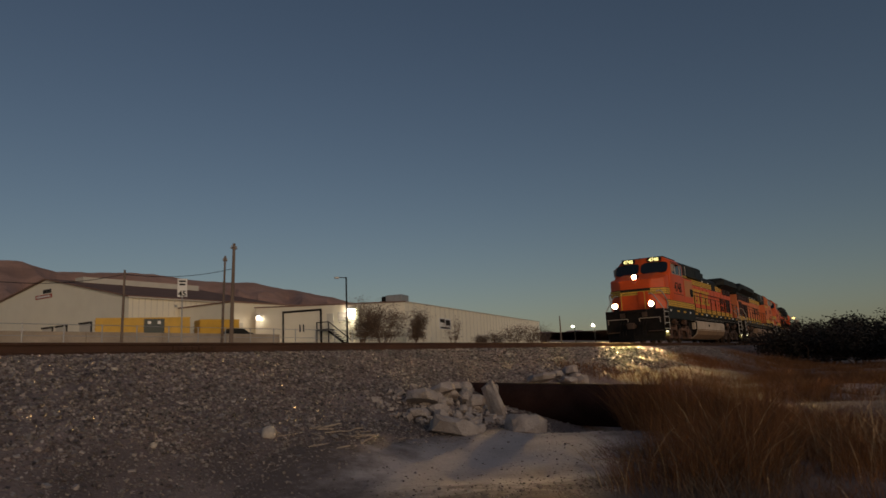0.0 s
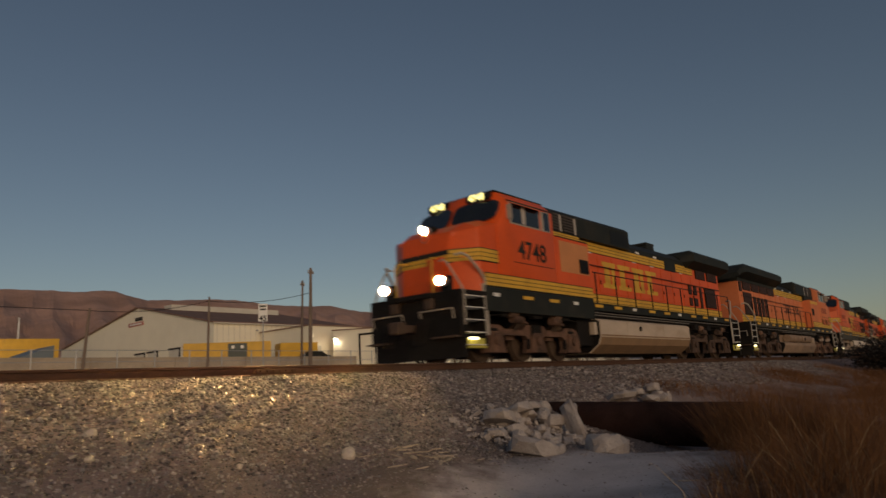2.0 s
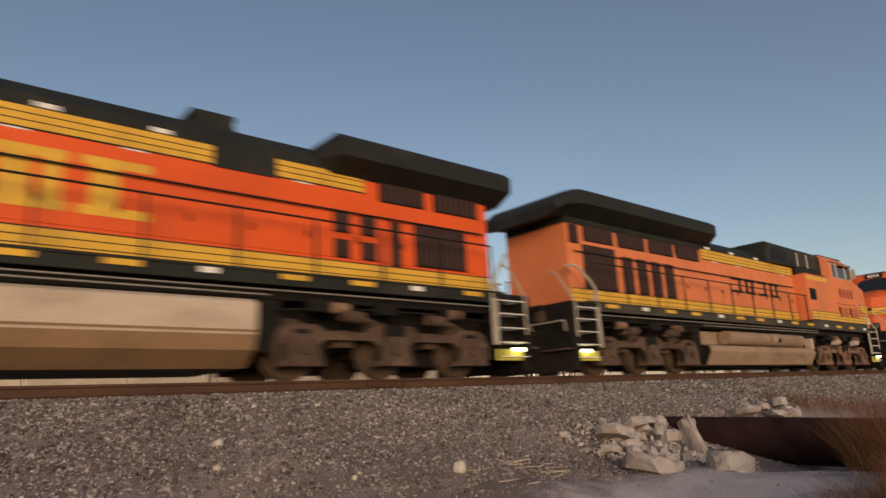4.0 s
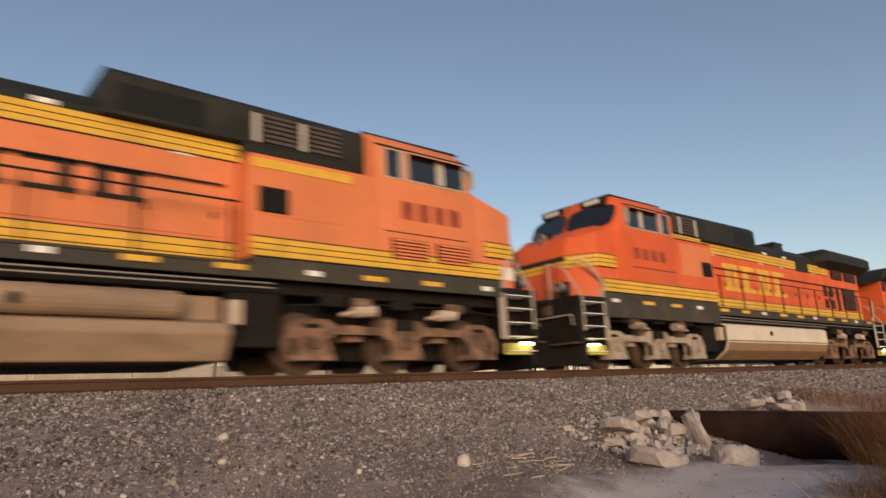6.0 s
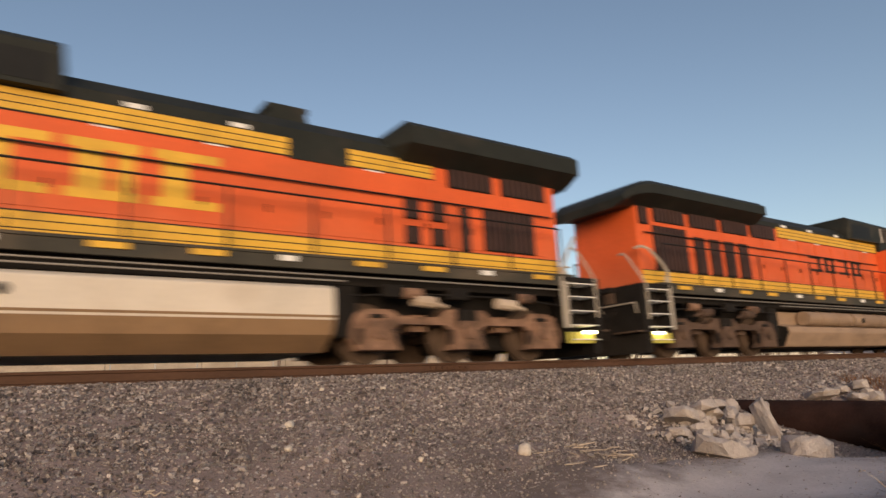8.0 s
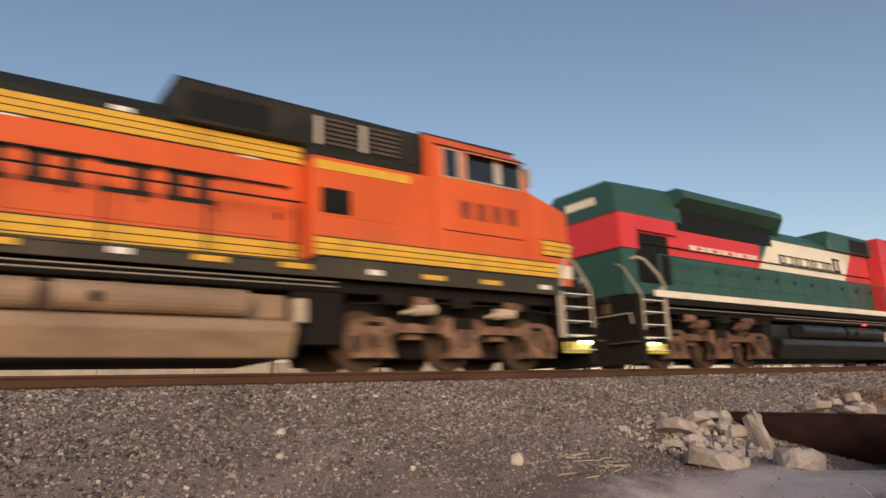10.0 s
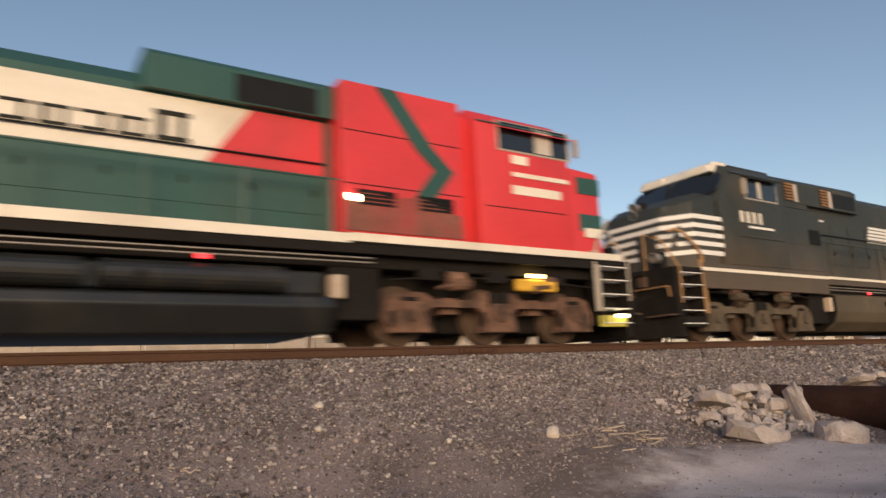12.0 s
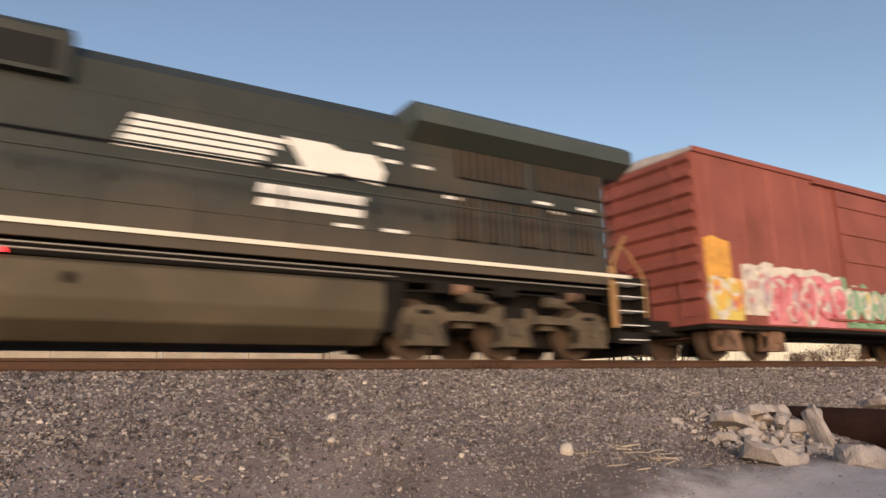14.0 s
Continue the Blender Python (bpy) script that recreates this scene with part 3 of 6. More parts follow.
# ---- shrubs and trees ----
def shrub(name, label, x, y, w, h, seed, leaf, twigs=46, leaves=900, trunk=0.25, leaf_size=0.11, z=None):
    """Several crooked stems forking into twigs, with an uneven open crown."""
    rng = random.Random(seed)
    top = thing(name, pose(x, y, ground_z(x, y) if z is None else z), label, "shrub" if h < 4 else "tree", "shrubs and trees")
    bm, tips = bmesh.new(), []
    stems = max(3, int(w * 1.6))
    for _ in range(stems):
        a = rng.uniform(0, math.tau)
        p, r = Vector((rng.uniform(-0.1, 0.1) * w, rng.uniform(-0.1, 0.1) * w, -0.05)), 0.035 * h * trunk * 2
        d = Vector((math.cos(a) * 0.5 * w / h, math.sin(a) * 0.5 * w / h, 1)).normalized()
        for q in range(3):
            n = p + d * h * 0.28 * rng.uniform(0.8, 1.1)
            rod(bm, p, n, r, 6, r * 0.7)
            for _ in range(twigs // stems // 2 + 1):
                e = n + Vector((rng.gauss(0, 1) * w * 0.16, rng.gauss(0, 1) * w * 0.16, abs(rng.gauss(0, 1)) * h * 0.16))
                rod(bm, n, e, r * 0.3, 4, r * 0.1)
                tips.append(e)
            d = (d + Vector((rng.gauss(0, 0.25), rng.gauss(0, 0.25), 0.1))).normalized()
            p, r = n, r * 0.7
    part("branchwork", bm, M_TWIG, top)
    vs, fs = [], []
    for _ in range(leaves):
        c = rng.choice(tips) + Vector((rng.gauss(0, 1) * w * 0.07, rng.gauss(0, 1) * w * 0.07, rng.gauss(0, 1) * h * 0.07))
        c.z = max(0.12 * h, c.z)
        i = len(vs)
        u = Vector((rng.gauss(0, 1), rng.gauss(0, 1), rng.gauss(0, 1))).normalized() * leaf_size * rng.uniform(0.6, 1.4)
        v = u.orthogonal() * rng.uniform(0.25, 0.6)
        vs += [tuple(c - u), tuple(c + v), tuple(c + u), tuple(c - v)]
        fs.append((i, i + 1, i + 2, i + 3))
    me = D.meshes.new("crown")
    me.from_pydata(vs, [], fs)
    me.materials.append(leaf)
    ob = new("crown", me)
    ob.parent = top
    return top


for k, (x, y, w, h) in enumerate([(44, 5.0, 4.2, 2.7), (47, 3.6, 4.5, 3.1), (44, 2.0, 4.6, 3.2), (46, 0.2, 5.0, 3.0), (43, -1.6, 4.6, 2.7), (52, 4.6, 4.0, 3.2), (40, -4.0, 5.0, 2.8), (38, -7.0, 5, 2.8)]):
    shrub("scrub_tree", "dense dark mesquite thicket beside the railway", x, y, w, h * 0.85, 100 + k, M_BUSH, leaves=7000, leaf_size=0.075)
for k, (x, y, w, h) in enumerate([(54.5, 46.8, 4.6, 4.2), (56.8, 45.6, 4.2, 3.9), (60.2, 44.0, 2.2, 3.4)]):
    shrub("bare_shrub", "bare brown shrub in front of the warehouse", x, y, w, h, 140 + k, M_TWIG, twigs=200, leaves=6000, leaf_size=0.075)
for k, (x, y, w, h) in enumerate([(70.0, 45.5, 2.0, 3.2), (82, 46.0, 3.4, 2.0), (88, 46.5, 3.4, 2.8), (95, 47.5, 5.0, 3.4), (101, 48.0, 4.2, 2.6), (76, 45, 2.0, 1.3)]):
    shrub("bare_shrub", "bare brown shrub beside the long warehouse wall", x, y, w, h, 150 + k, M_TWIG, twigs=90, leaves=500 if k == 0 else 1800, leaf_size=0.075)


# ---- warehouses ----
def warehouse_gable():
    b = thing("warehouse", pose(49.5, 81, 4.2), "cream metal gable warehouse with brown roof", "warehouse")
    W_, L_, E, A = 49.0, 26.0, 5.3, 9.6
    out = [(0, -3), (0, E), (W_ * 0.43, A), (W_, E), (W_, -3)]
    part("wall", P(out, "x", 0.0, L_), M_CREAM, b)
    rf = bmesh.new()
    for p, q in (((-0.4, E - 0.05), (W_ * 0.43, A + 0.06)), ((W_ * 0.43, A + 0.06), (W_ + 0.4, E - 0.05))):
        prism(rf, [p, q, (q[0], q[1] + 0.18), (p[0], p[1] + 0.18)], "x", -0.35, L_ + 0.3)
    part("roof", rf, M_ROOF, b)
    part("ridge_vent", B(4, L_ - 2, W_ * 0.43 - 2.6, W_ * 0.43 - 0.4, A - 0.35, A + 0.55), M_CREAM_TRIM, b)
    seams = bmesh.new()
    for k in range(30):
        x = 0.5 + k * 0.86
        box(seams, x, x + 0.05, -0.035, 0.0, -3, E - 0.1)
    part("wall_seams", seams, M_CREAM_TRIM, b)
    for y in (8.6, 14.8, 18.6, 32.0):
        d = part("dock_door", B(-0.06, 0.02, y, y + 2.8, 0.2, 2.5), M_CREAM_TRIM, b)
        part("lintel", B(-0.1, 0.02, y - 0.25, y + 3.05, 2.5, 2.75), M_DARK, d)
        part("jamb", B(-0.1, 0.02, y - 0.25, y, 0.2, 2.5), M_DARK, d)
    sg = part("sign_panel", B(-0.08, 0.02, 19.2, 23.8, 6.95, 7.5), M_RED, b, "faded red sign with a pale bar")
    part("sign_bar", B(-0.1, -0.04, 19.6, 23.4, 7.1, 7.35), M_WHITE, sg)
    for k in range(3):
        part("sign_mark", B(-0.08, 0.02, 19.5 + k * 0.8, 20.1 + k * 0.8, 7.65, 8.2), M_BLACK, b)
    for x in (6.5, 14.5):
        c = part("wall_lamp", B(x, x + 0.3, -0.25, 0.0, 4.3, 4.5), M_STEEL, b)
    part("gutter", B(-0.3, L_ + 0.2, -0.42, -0.3, E - 0.12, E + 0.02), M_CREAM_TRIM, b)


def warehouse_long():
    ang = math.degrees(math.atan2(17, 70.8))
    b = thing("warehouse", pose(63.9, 48.1, 1.7, 0, 0, ang), "long cream metal warehouse with roller door and outside stair", "warehouse")
    # local x runs along the long wall, y runs back along the short wall
    L_, W_ = 72.8, 20.8
    bm = bmesh.new()
    lo, hi = 5.0, 5.7
    rows = [[(0, 0, -2), (0, 0, lo), (0, W_, hi), (0, W_, -2)], [(L_, 0, -2), (L_, 0, lo + 0.6), (L_, W_, hi + 0.6), (L_, W_, -2)]]
    vs = [[bm.verts.new(p) for p in r] for r in rows]
    bm.faces.new(vs[0]), bm.faces.new(vs[1][::-1])
    for i in range(4):
        bm.faces.new((vs[0][i], vs[1][i], vs[1][(i + 1) % 4], vs[0][(i + 1) % 4]))
    bmesh.ops.recalc_face_normals(bm, faces=bm.faces)
    part("wall", bm, M_CREAM, b)
    for k in range(40):
        x = 0.9 + k * 1.8
        part("wall_seam", B(x, x + 0.07, -0.04, 0.0, -2, lo + 0.6 * x / L_ - 0.03), M_CREAM_TRIM, b)
    part("parapet", P([(-0.15, lo), (-0.15, lo + 0.14), (W_ + 0.1, hi + 0.14), (W_ + 0.1, hi)], "x", -0.12, 0.12), M_ROOF, b)
    part("eave_trim", P([(0, lo), (L_, lo + 0.6), (L_, lo + 0.72), (0, lo + 0.12)], "y", -0.12, 0.1), M_CREAM_TRIM, b)
    d = part("roller_door", B(-0.06, 0.02, 11.3, 16.5, 0.6, 4.75), M_CREAM, b, "large cream loading door with dark frame")
    for y0, y1, z0, z1 in ((11.1, 11.32, 0.4, 5.0), (16.5, 16.72, 0.4, 5.0), (11.1, 16.72, 4.75, 5.0)):
        part("frame", B(-0.14, 0.02, y0, y1, z0, z1), M_DARK, d)
    for y in (13.6, 14.1):
        part("door_window", B(-0.09, 0.0, y, y + 0.18, 2.3, 3.2), M_DARK, d)
    part("entry_door", B(-0.06, 0.02, 9.5, 10.4, 2.4, 4.3), M_CREAM_TRIM, b)
    part("side_window", B(-0.06, 0.02, 7.6, 8.9, 3.3, 4.4), M_CREAM_TRIM, b)
    st = part("stair", B(-1.6, -0.1, 9.3, 11.0, 2.2, 2.38), M_DARK, b, "dark steel outside stair")
    fl = bmesh.new()
    for k in range(9):
        box(fl, -1.5, -0.4, 9.2 - 0.32 * k, 9.5 - 0.32 * k, 2.1 - 0.24 * k, 2.2 - 0.24 * k)
    prism(fl, [(9.4, 2.3), (6.4, 0.1), (6.4, -0.2), (9.4, 2.0)], "x", -1.58, -1.5)
    line(fl, [(-1.55, 11.0, 3.2), (-1.55, 9.3, 3.2), (-1.55, 6.4, 0.95)], 0.06)
    part("flight", fl, M_DARK, st)
    for y in (10.95, 9.35):
        part("leg", B(-1.55, -1.45, y - 0.05, y + 0.05, -0.5, 3.2), M_DARK, st)
    for k in range(3):
        part("vent_pipe", B(-0.2, -0.05, 5.6 + 0.35 * k, 5.75 + 0.35 * k, 0.2, 5.2), M_CREAM_TRIM, b)
    ac = part("air_conditioner", B(1.2, 3.4, 0.9, 3.0, 5.05, 6.1, bevel=0.05), M_STEEL, b, "grey rooftop air conditioner")
    part("cowl", B(1.3, 2.6, 2.2, 3.6, 5.1, 6.0, bevel=0.05), M_DARK, ac)
    sg = part("sign_panel", B(11.2, 15.6, -0.08, 0.02, 2.2, 3.7), M_WHITE, b, "white sign with dark marks")
    for x0, x1, z0, z1 in ((11.4, 13.2, 3.1, 3.55), (13.5, 15.3, 2.75, 3.5), (11.5, 15.2, 2.3, 2.5)):
        part("sign_mark", B(x0, x1, -0.1, -0.06, z0, z1), M_DARK, sg)
    lamp = part("floodlight", B(-0.5, -0.1, 6.5, 7.3, 4.55, 4.9, bevel=0.04), M_STEEL, b)
    part("lens", B(-0.52, -0.12, 6.52, 7.28, 4.5, 4.545), M_FLOOD, lamp, "glaring white floodlight lens")
    lamp2 = part("floodlight", B(-0.4, -0.1, 20.0, 20.5, 4.6, 4.85, bevel=0.04), M_STEEL, b)
    part("lens", B(-0.32, -0.2, 20.14, 20.36, 4.55, 4.595), M_FLOOD, lamp2)


warehouse_gable()
warehouse_long()


def link_shed():
    b = thing("link_building", pose(56.5, 70, 3.2), "cream annexe between the two warehouses", "building")
    part("wall", B(0, 12, 0, 10.5, -2, 5.0), M_CREAM, b)
    part("roof", B(-0.2, 12.2, -0.2, 10.6, 5.0, 5.15), M_ROOF, b)
    part("doorway", B(0.6, 1.9, -0.06, 0.02, 0, 2.4), M_CREAM_TRIM, b)


link_shed()


def container(x, y, z, ang, ln, label, door=True, tall=2.35):
    c = thing("storage_container", pose(x, y, z, 0, 0, ang), label, "container", "yellow containers")
    part("body", B(0, ln, 0, 2.4, 0, tall, bevel=0.03), M_YELLOW_BOX, c)
    for k in range(int(ln / 0.45)):
        part("corrugation", B(0.15 + k * 0.45, 0.37 + k * 0.45, -0.05, 0.0, 0.15, tall - 0.15), M_YELLOW_BOX, c)
    part("top_rail", B(0, ln, -0.07, 0.05, tall - 0.13, tall + 0.01), M_YELLOW_BOX, c)
    if door:
        d = part("door_panel", B(ln * 0.5, ln * 0.72, -0.09, -0.04, 0.1, 2.2), mat("dark_green_door", (0.02, 0.035, 0.03), 0.5, vary=0.15, scale=2), c, "dark green double door")
        for k in (0.54, 0.645):
            part("notice", B(ln * k, ln * (k + 0.035), -0.1, -0.085, 1.6, 1.95), M_WHITE, d)
    for k in range(5):
        part("end_rib", B(-0.07, 0.0, 0.1, 2.3, 0.25 + k * 0.42, 0.45 + k * 0.42), M_YELLOW_BOX, c)


container(41.9, 75.0, 3.75, -32, 10.0, "yellow corrugated steel container with dark green doors")
container(52.0, 70.0, 3.55, -20, 4.8, "yellow open-sided steel container", door=False)
container(34.2, 113.0, 6.4, -12, 8.0, "tall yellow steel store in the far yard", door=False, tall=3.5)


def parked_car():
    c = thing("parked_car", pose(52.6, 67.3, 3.25, 0, 0, -20), "dark parked car beside the yellow container", "car")
    part("body", loft_body(), M_BLACK, c)
    for x in (0.8, 3.3):
        for y in (0.1, 1.6):
            bm = bmesh.new()
            rod(bm, (x, y - 0.1, 0.32), (x, y + 0.1, 0.32), 0.32, 16)
            part("wheel", bm, M_DARK, c)


def loft_body():
    bm = bmesh.new()
    prism(bm, [(0, 0.3), (0, 0.8), (0.9, 0.95), (1.5, 1.45), (3.0, 1.45), (3.7, 0.95), (4.3, 0.85), (4.3, 0.3)], "y", 0.05, 1.75, bevel=0.08)
    return bm


parked_car()


def low_yard():
    b = thing("low_shop", pose(23.5, 112, 6.3, 0, 0, -10), "low pale shop building lit by a yard lamp", "building")
    part("wall", B(0, 8.2, 0, 8, -2, 3.7), M_CREAM, b)
    part("roof", B(-0.3, 8.4, -0.5, 8.3, 3.7, 3.95), M_CREAM_TRIM, b)
    part("canopy", B(0, 8.0, -2.2, 0, 2.3, 2.45), M_CREAM_TRIM, b)
    for k in range(8):
        part("window", B(0.4 + k * 0.95, 1.1 + k * 0.95, -0.05, 0.02, 2.6, 3.4), M_SHOPLIGHT, b, "warm lit window")
    r = thing("grey_shed", pose(20.4, 70, 3.2, 0, 0, 0), "grey low shed roof in the yard", "shed")
    part("roof", P([(0, 0), (5.6, 2.2), (5.6, 0)], "y", 0, 6), mat("blue_grey_sheet", (0.16, 0.19, 0.21), 0.6, vary=0.12, scale=1), r)


low_yard()


# ---- poles, lamps, sign, fence ----
def pole(name, label, x, y, top, r, lean=0.0, arm=0.0, z0=None, material=None):
    z = ground_z(x, y) if z0 is None else z0
    p = thing(name, pose(x, y, z, 0, lean, 0), label, "pole", "poles")
    bm = bmesh.new()
    rod(bm, (0, 0, -0.4), (0, 0, top - z), r, 10, r * 0.65)
    part("shaft", bm, material or M_POLE, p)
    if arm:
        part("crossarm", B(-arm, arm, -0.06, 0.06, top - z - 0.44, top - z - 0.36), material or M_POLE, p)
        for s in (-0.8, 0.8):
            b = bmesh.new()
            rod(b, (s * arm, 0, top - z - 0.36), (s * arm, 0, top - z - 0.18), 0.05, 8)
            part("insulator", b, M_STEEL, p)
    return p


pole("utility_pole", "weathered wooden utility pole with a short crossarm", 34.6, 42.8, 9.45, 0.17, lean=1.6, arm=0.28)
pole("utility_pole", "slim dark wooden utility pole", 36.5, 46.3, 9.1, 0.12, lean=2.0, arm=0.2)
pole("utility_pole", "thin wooden pole in front of the warehouse", 25.6, 42.6, 6.5, 0.1, lean=0.8)
pole("utility_pole", "short thin pole beside the far yard", 93.0, 41.6, 5.5, 0.12)
pole("utility_pole", "pale mast behind the yellow store", 40.5, 124, 14.4, 0.16, material=M_WHITE)
pole("utility_pole", "thin leaning pole with a pale cap", 17.5, 42.8, 5.35, 0.11, lean=4.0)


def cable():
    """Thin service cable sagging from pole to pole."""
    bm = bmesh.new()
    ends = [(-30.0, 43.5, 6.4), (17.5, 42.8, 5.2), (25.6, 42.6, 6.2), (34.6, 42.8, 7.4)]
    for p, q in zip(ends, ends[1:]):
        pts = [tuple(Vector(p).lerp(Vector(q), t) - Vector((0, 0, 1.4 * t * (1 - t)))) for t in np.linspace(0, 1, 11)]
        line(bm, pts, 0.022, 5)
    tagged(part("overhead_cable", bm, M_DARK), "thin dark service cable strung between the poles", "cable")


cable()


def street_lamp(x, y, top, label, lit=False, arm=-1.0, ang=0, material=None):
    z = ground_z(x, y)
    p = thing("street_lamp", pose(x, y, z, 0, 0, ang), label, "street lamp", "street lamps")
    bm = bmesh.new()
    rod(bm, (0, 0, -0.3), (0, 0, top - z), 0.11, 10, 0.08)
    part("shaft", bm, material or M_DARK, p)
    part("arm", B(*sorted((0, arm)), -0.04, 0.04, top - z - 0.12, top - z - 0.04), material or M_DARK, p)
    part("head", B(arm - 0.3, arm + 0.2, -0.16, 0.16, top - z - 0.2, top - z - 0.02, bevel=0.03), M_FLOOD if lit else M_STEEL, p, "lit lamp head" if lit else "unlit pale lamp head")


street_lamp(55.9, 50.0, 9.25, "tall dark street lamp, unlit, in the warehouse yard", ang=-35)
street_lamp(31.3, 106.0, 9.6, "lit yard lamp in front of the low shop", True, arm=-0.6)
street_lamp(150, 63.5, 6.6, "distant lit street lamp beyond the warehouse", True)
street_lamp(160, 62.5, 7.0, "distant lit street lamp beyond the warehouse", True)


def speed_sign():
    x, y = 21.9, 31.0
    z = ground_z(x, y)
    s = thing("speed_sign", pose(x, y, z, 0, 0, 48), "white speed limit sign on a thin steel post", "road sign")
    bm = bmesh.new()
    rod(bm, (0.03, 0, -0.3), (0.03, 0, 4.2 - z), 0.035, 8)
    part("post", bm, M_STEEL, s)
    pl = part("plate", B(-0.02, 0.0, -0.24, 0.24, 3.45 - z, 4.4 - z), M_WHITE, s)
    letters_flat("45", 0.4, pl, M_BLACK, pose(-0.024, 0, 3.48 - z, 90, 0, -90))
    for k, wd in enumerate((0.17, 0.15)):
        part("word_bar", B(-0.026, -0.02, -wd, wd, 4.22 - z - k * 0.17, 4.31 - z - k * 0.17), M_BLACK, pl)


def letters_flat(text, size, parent, material, m):
    cu = D.curves.new("numerals", "FONT")
    cu.body, cu.size, cu.extrude, cu.align_x = text, size, 0.003, "CENTER"
    cu.offset = 0.012
    tmp = D.objects.new("numerals", cu)
    me = D.meshes.new_from_object(tmp)
    me.materials.append(material)
    D.objects.remove(tmp)
    ob = new("numerals", me)
    ob.parent, ob.matrix_basis = parent, m
    return ob


speed_sign()


def fence():
    f = thing("yard_fence", pose(0, 46, 0), "pale chain-link fence posts with a top rail around the yard", "fence")
    posts = list(np.arange(8, 58, 2.6))
    bm = bmesh.new()
    rod(bm, (0, 0, -0.3), (0, 0, 1.55), 0.045, 8)
    me = D.meshes.new("post")
    bm.to_mesh(me)
    bm.free()
    me.materials.append(M_STEEL)
    z = ground_z(30, 46)
    for x in posts:
        share("post", me, f, pose(x, 0, z))
    for h in (1.5, 0.75, 0.1):
        b = bmesh.new()
        rod(b, (posts[0], 0, z + h), (posts[-1], 0, z + h), 0.022, 6)
        part("rail", b, M_STEEL, f)


fence()


def yard_works():
    w = thing("far_works", pose(330, 37.5, 0.2), "distant floodlit plant with amber lights", "plant")
    part("tank_house", B(-8, 8, -6, 6, -2, 5), M_BLOCK, w)
    for y, z0, h in ((0, 5, 9), (3, 5, 6), (-3, 5, 5)):
        bm = bmesh.new()
        rod(bm, (0, y, z0), (0, y, h + 2), 1.0, 12)
        part("silo", bm, M_BLOCK, w)
    for y, z in ((-5, 2), (-2, 4.2), (1, 5.5), (4, 3), (0, 11.2), (-5.6, 1), (3, 1.4), (5, 6)):
        part("work_light", B(-8.5, -8.1, y - 0.3, y + 0.3, z, z + 0.5), M_AMBER, w, "amber work light")


yard_works()


# ---- mountains on the far side of the valley ----
def mountains():
    ridge = [(10, 1.2), (25, 1.6), (31, 2.3), (36, 3.4), (40, 4.9), (42.4, 5.7), (46, 6.45), (49.3, 7.1), (53, 7.25), (57, 7.75), (60, 7.95), (63.5, 7.9), (65.7, 8.6), (70, 8.5), (75, 8.4), (82, 8.3), (100, 8.2), (125, 7.0), (150, 4.5)]
    bm, grid = bmesh.new(), []
    azs = np.arange(10, 150.1, 0.22)
    for az in azs:
        el = np.interp(az, [a for a, e in ridge], [e for a, e in ridge])
        col = []
        for k in range(23):
            t = k / 22
            r = 1250 + 1350 * t
            top = 2600 * math.tan(radians(el))
            n1 = noise.fractal(Vector((az * 0.3, t * 3.4, 3.1)), 1.0, 2.0, 5)
            n2 = abs(noise.noise(Vector((az * 0.55, t * 0.8, 9.0))))
            z = 45 + (top - 45) * (t ** 1.15) * (1 - 0.46 * n2 * math.sin(math.pi * min(1, t * 1.02))) + n1 * 30 * math.sin(math.pi * t) + (n1 * 9 if k == 22 else 0)
            col.append(bm.verts.new((r * math.cos(radians(az)), r * math.sin(radians(az)), z)))
        back = 3300
        col.append(bm.verts.new((back * math.cos(radians(az)), back * math.sin(radians(az)), 20)))
        grid.append(col)
    for a, b in zip(grid, grid[1:]):
        for k in range(23):
            bm.faces.new((a[k], b[k], b[k + 1], a[k + 1]))
    bmesh.ops.recalc_face_normals(bm, faces=bm.faces)
    tagged(part("mountain_range", bm, M_HILL), "bare red-brown desert mountains in the distance", "mountains", kind="structure")


mountains()

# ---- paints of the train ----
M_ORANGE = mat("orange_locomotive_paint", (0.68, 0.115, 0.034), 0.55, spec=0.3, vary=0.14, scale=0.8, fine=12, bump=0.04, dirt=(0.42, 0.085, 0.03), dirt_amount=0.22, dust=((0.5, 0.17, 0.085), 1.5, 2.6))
# glossier orange, deepened to put low-exposure contrast into the colour
M_LEAD_ORANGE = mat("deep_orange_lead_paint", (0.74, 0.098, 0.016), 0.45, spec=0.35, vary=0.12, scale=0.8, fine=12, bump=0.04, dirt=(0.45, 0.065, 0.015), dirt_amount=0.18)
M_FADED = mat("sun_faded_orange_paint", (0.68, 0.205, 0.088), 0.62, spec=0.25, vary=0.12, scale=0.8, fine=12, bump=0.04, dirt=(0.4, 0.15, 0.07), dirt_amount=0.2)
M_STRIPE = mat("yellow_stripe_paint", (0.70, 0.40, 0.055), 0.55, spec=0.3, vary=0.15, scale=2, fine=20, bump=0.04, dirt=(0.4, 0.22, 0.05), dirt_amount=0.3)
M_GREENBLACK = mat("dark_green_black_paint", (0.022, 0.024, 0.021), 0.6, spec=0.15, vary=0.25, scale=1.5, fine=15, bump=0.06, dirt=(0.055, 0.045, 0.035), dirt_amount=0.35)
M_SILL = mat("dusty_dark_sill_paint", (0.05, 0.046, 0.037), 0.65, spec=0.2, vary=0.25, scale=1.5, fine=15, bump=0.06, dirt=(0.115, 0.088, 0.064), dirt_amount=0.45)
M_INK = mat("worn_dark_red_lettering", (0.30, 0.055, 0.025), 0.7, vary=0.35, scale=4, fine=16, bump=0.02)
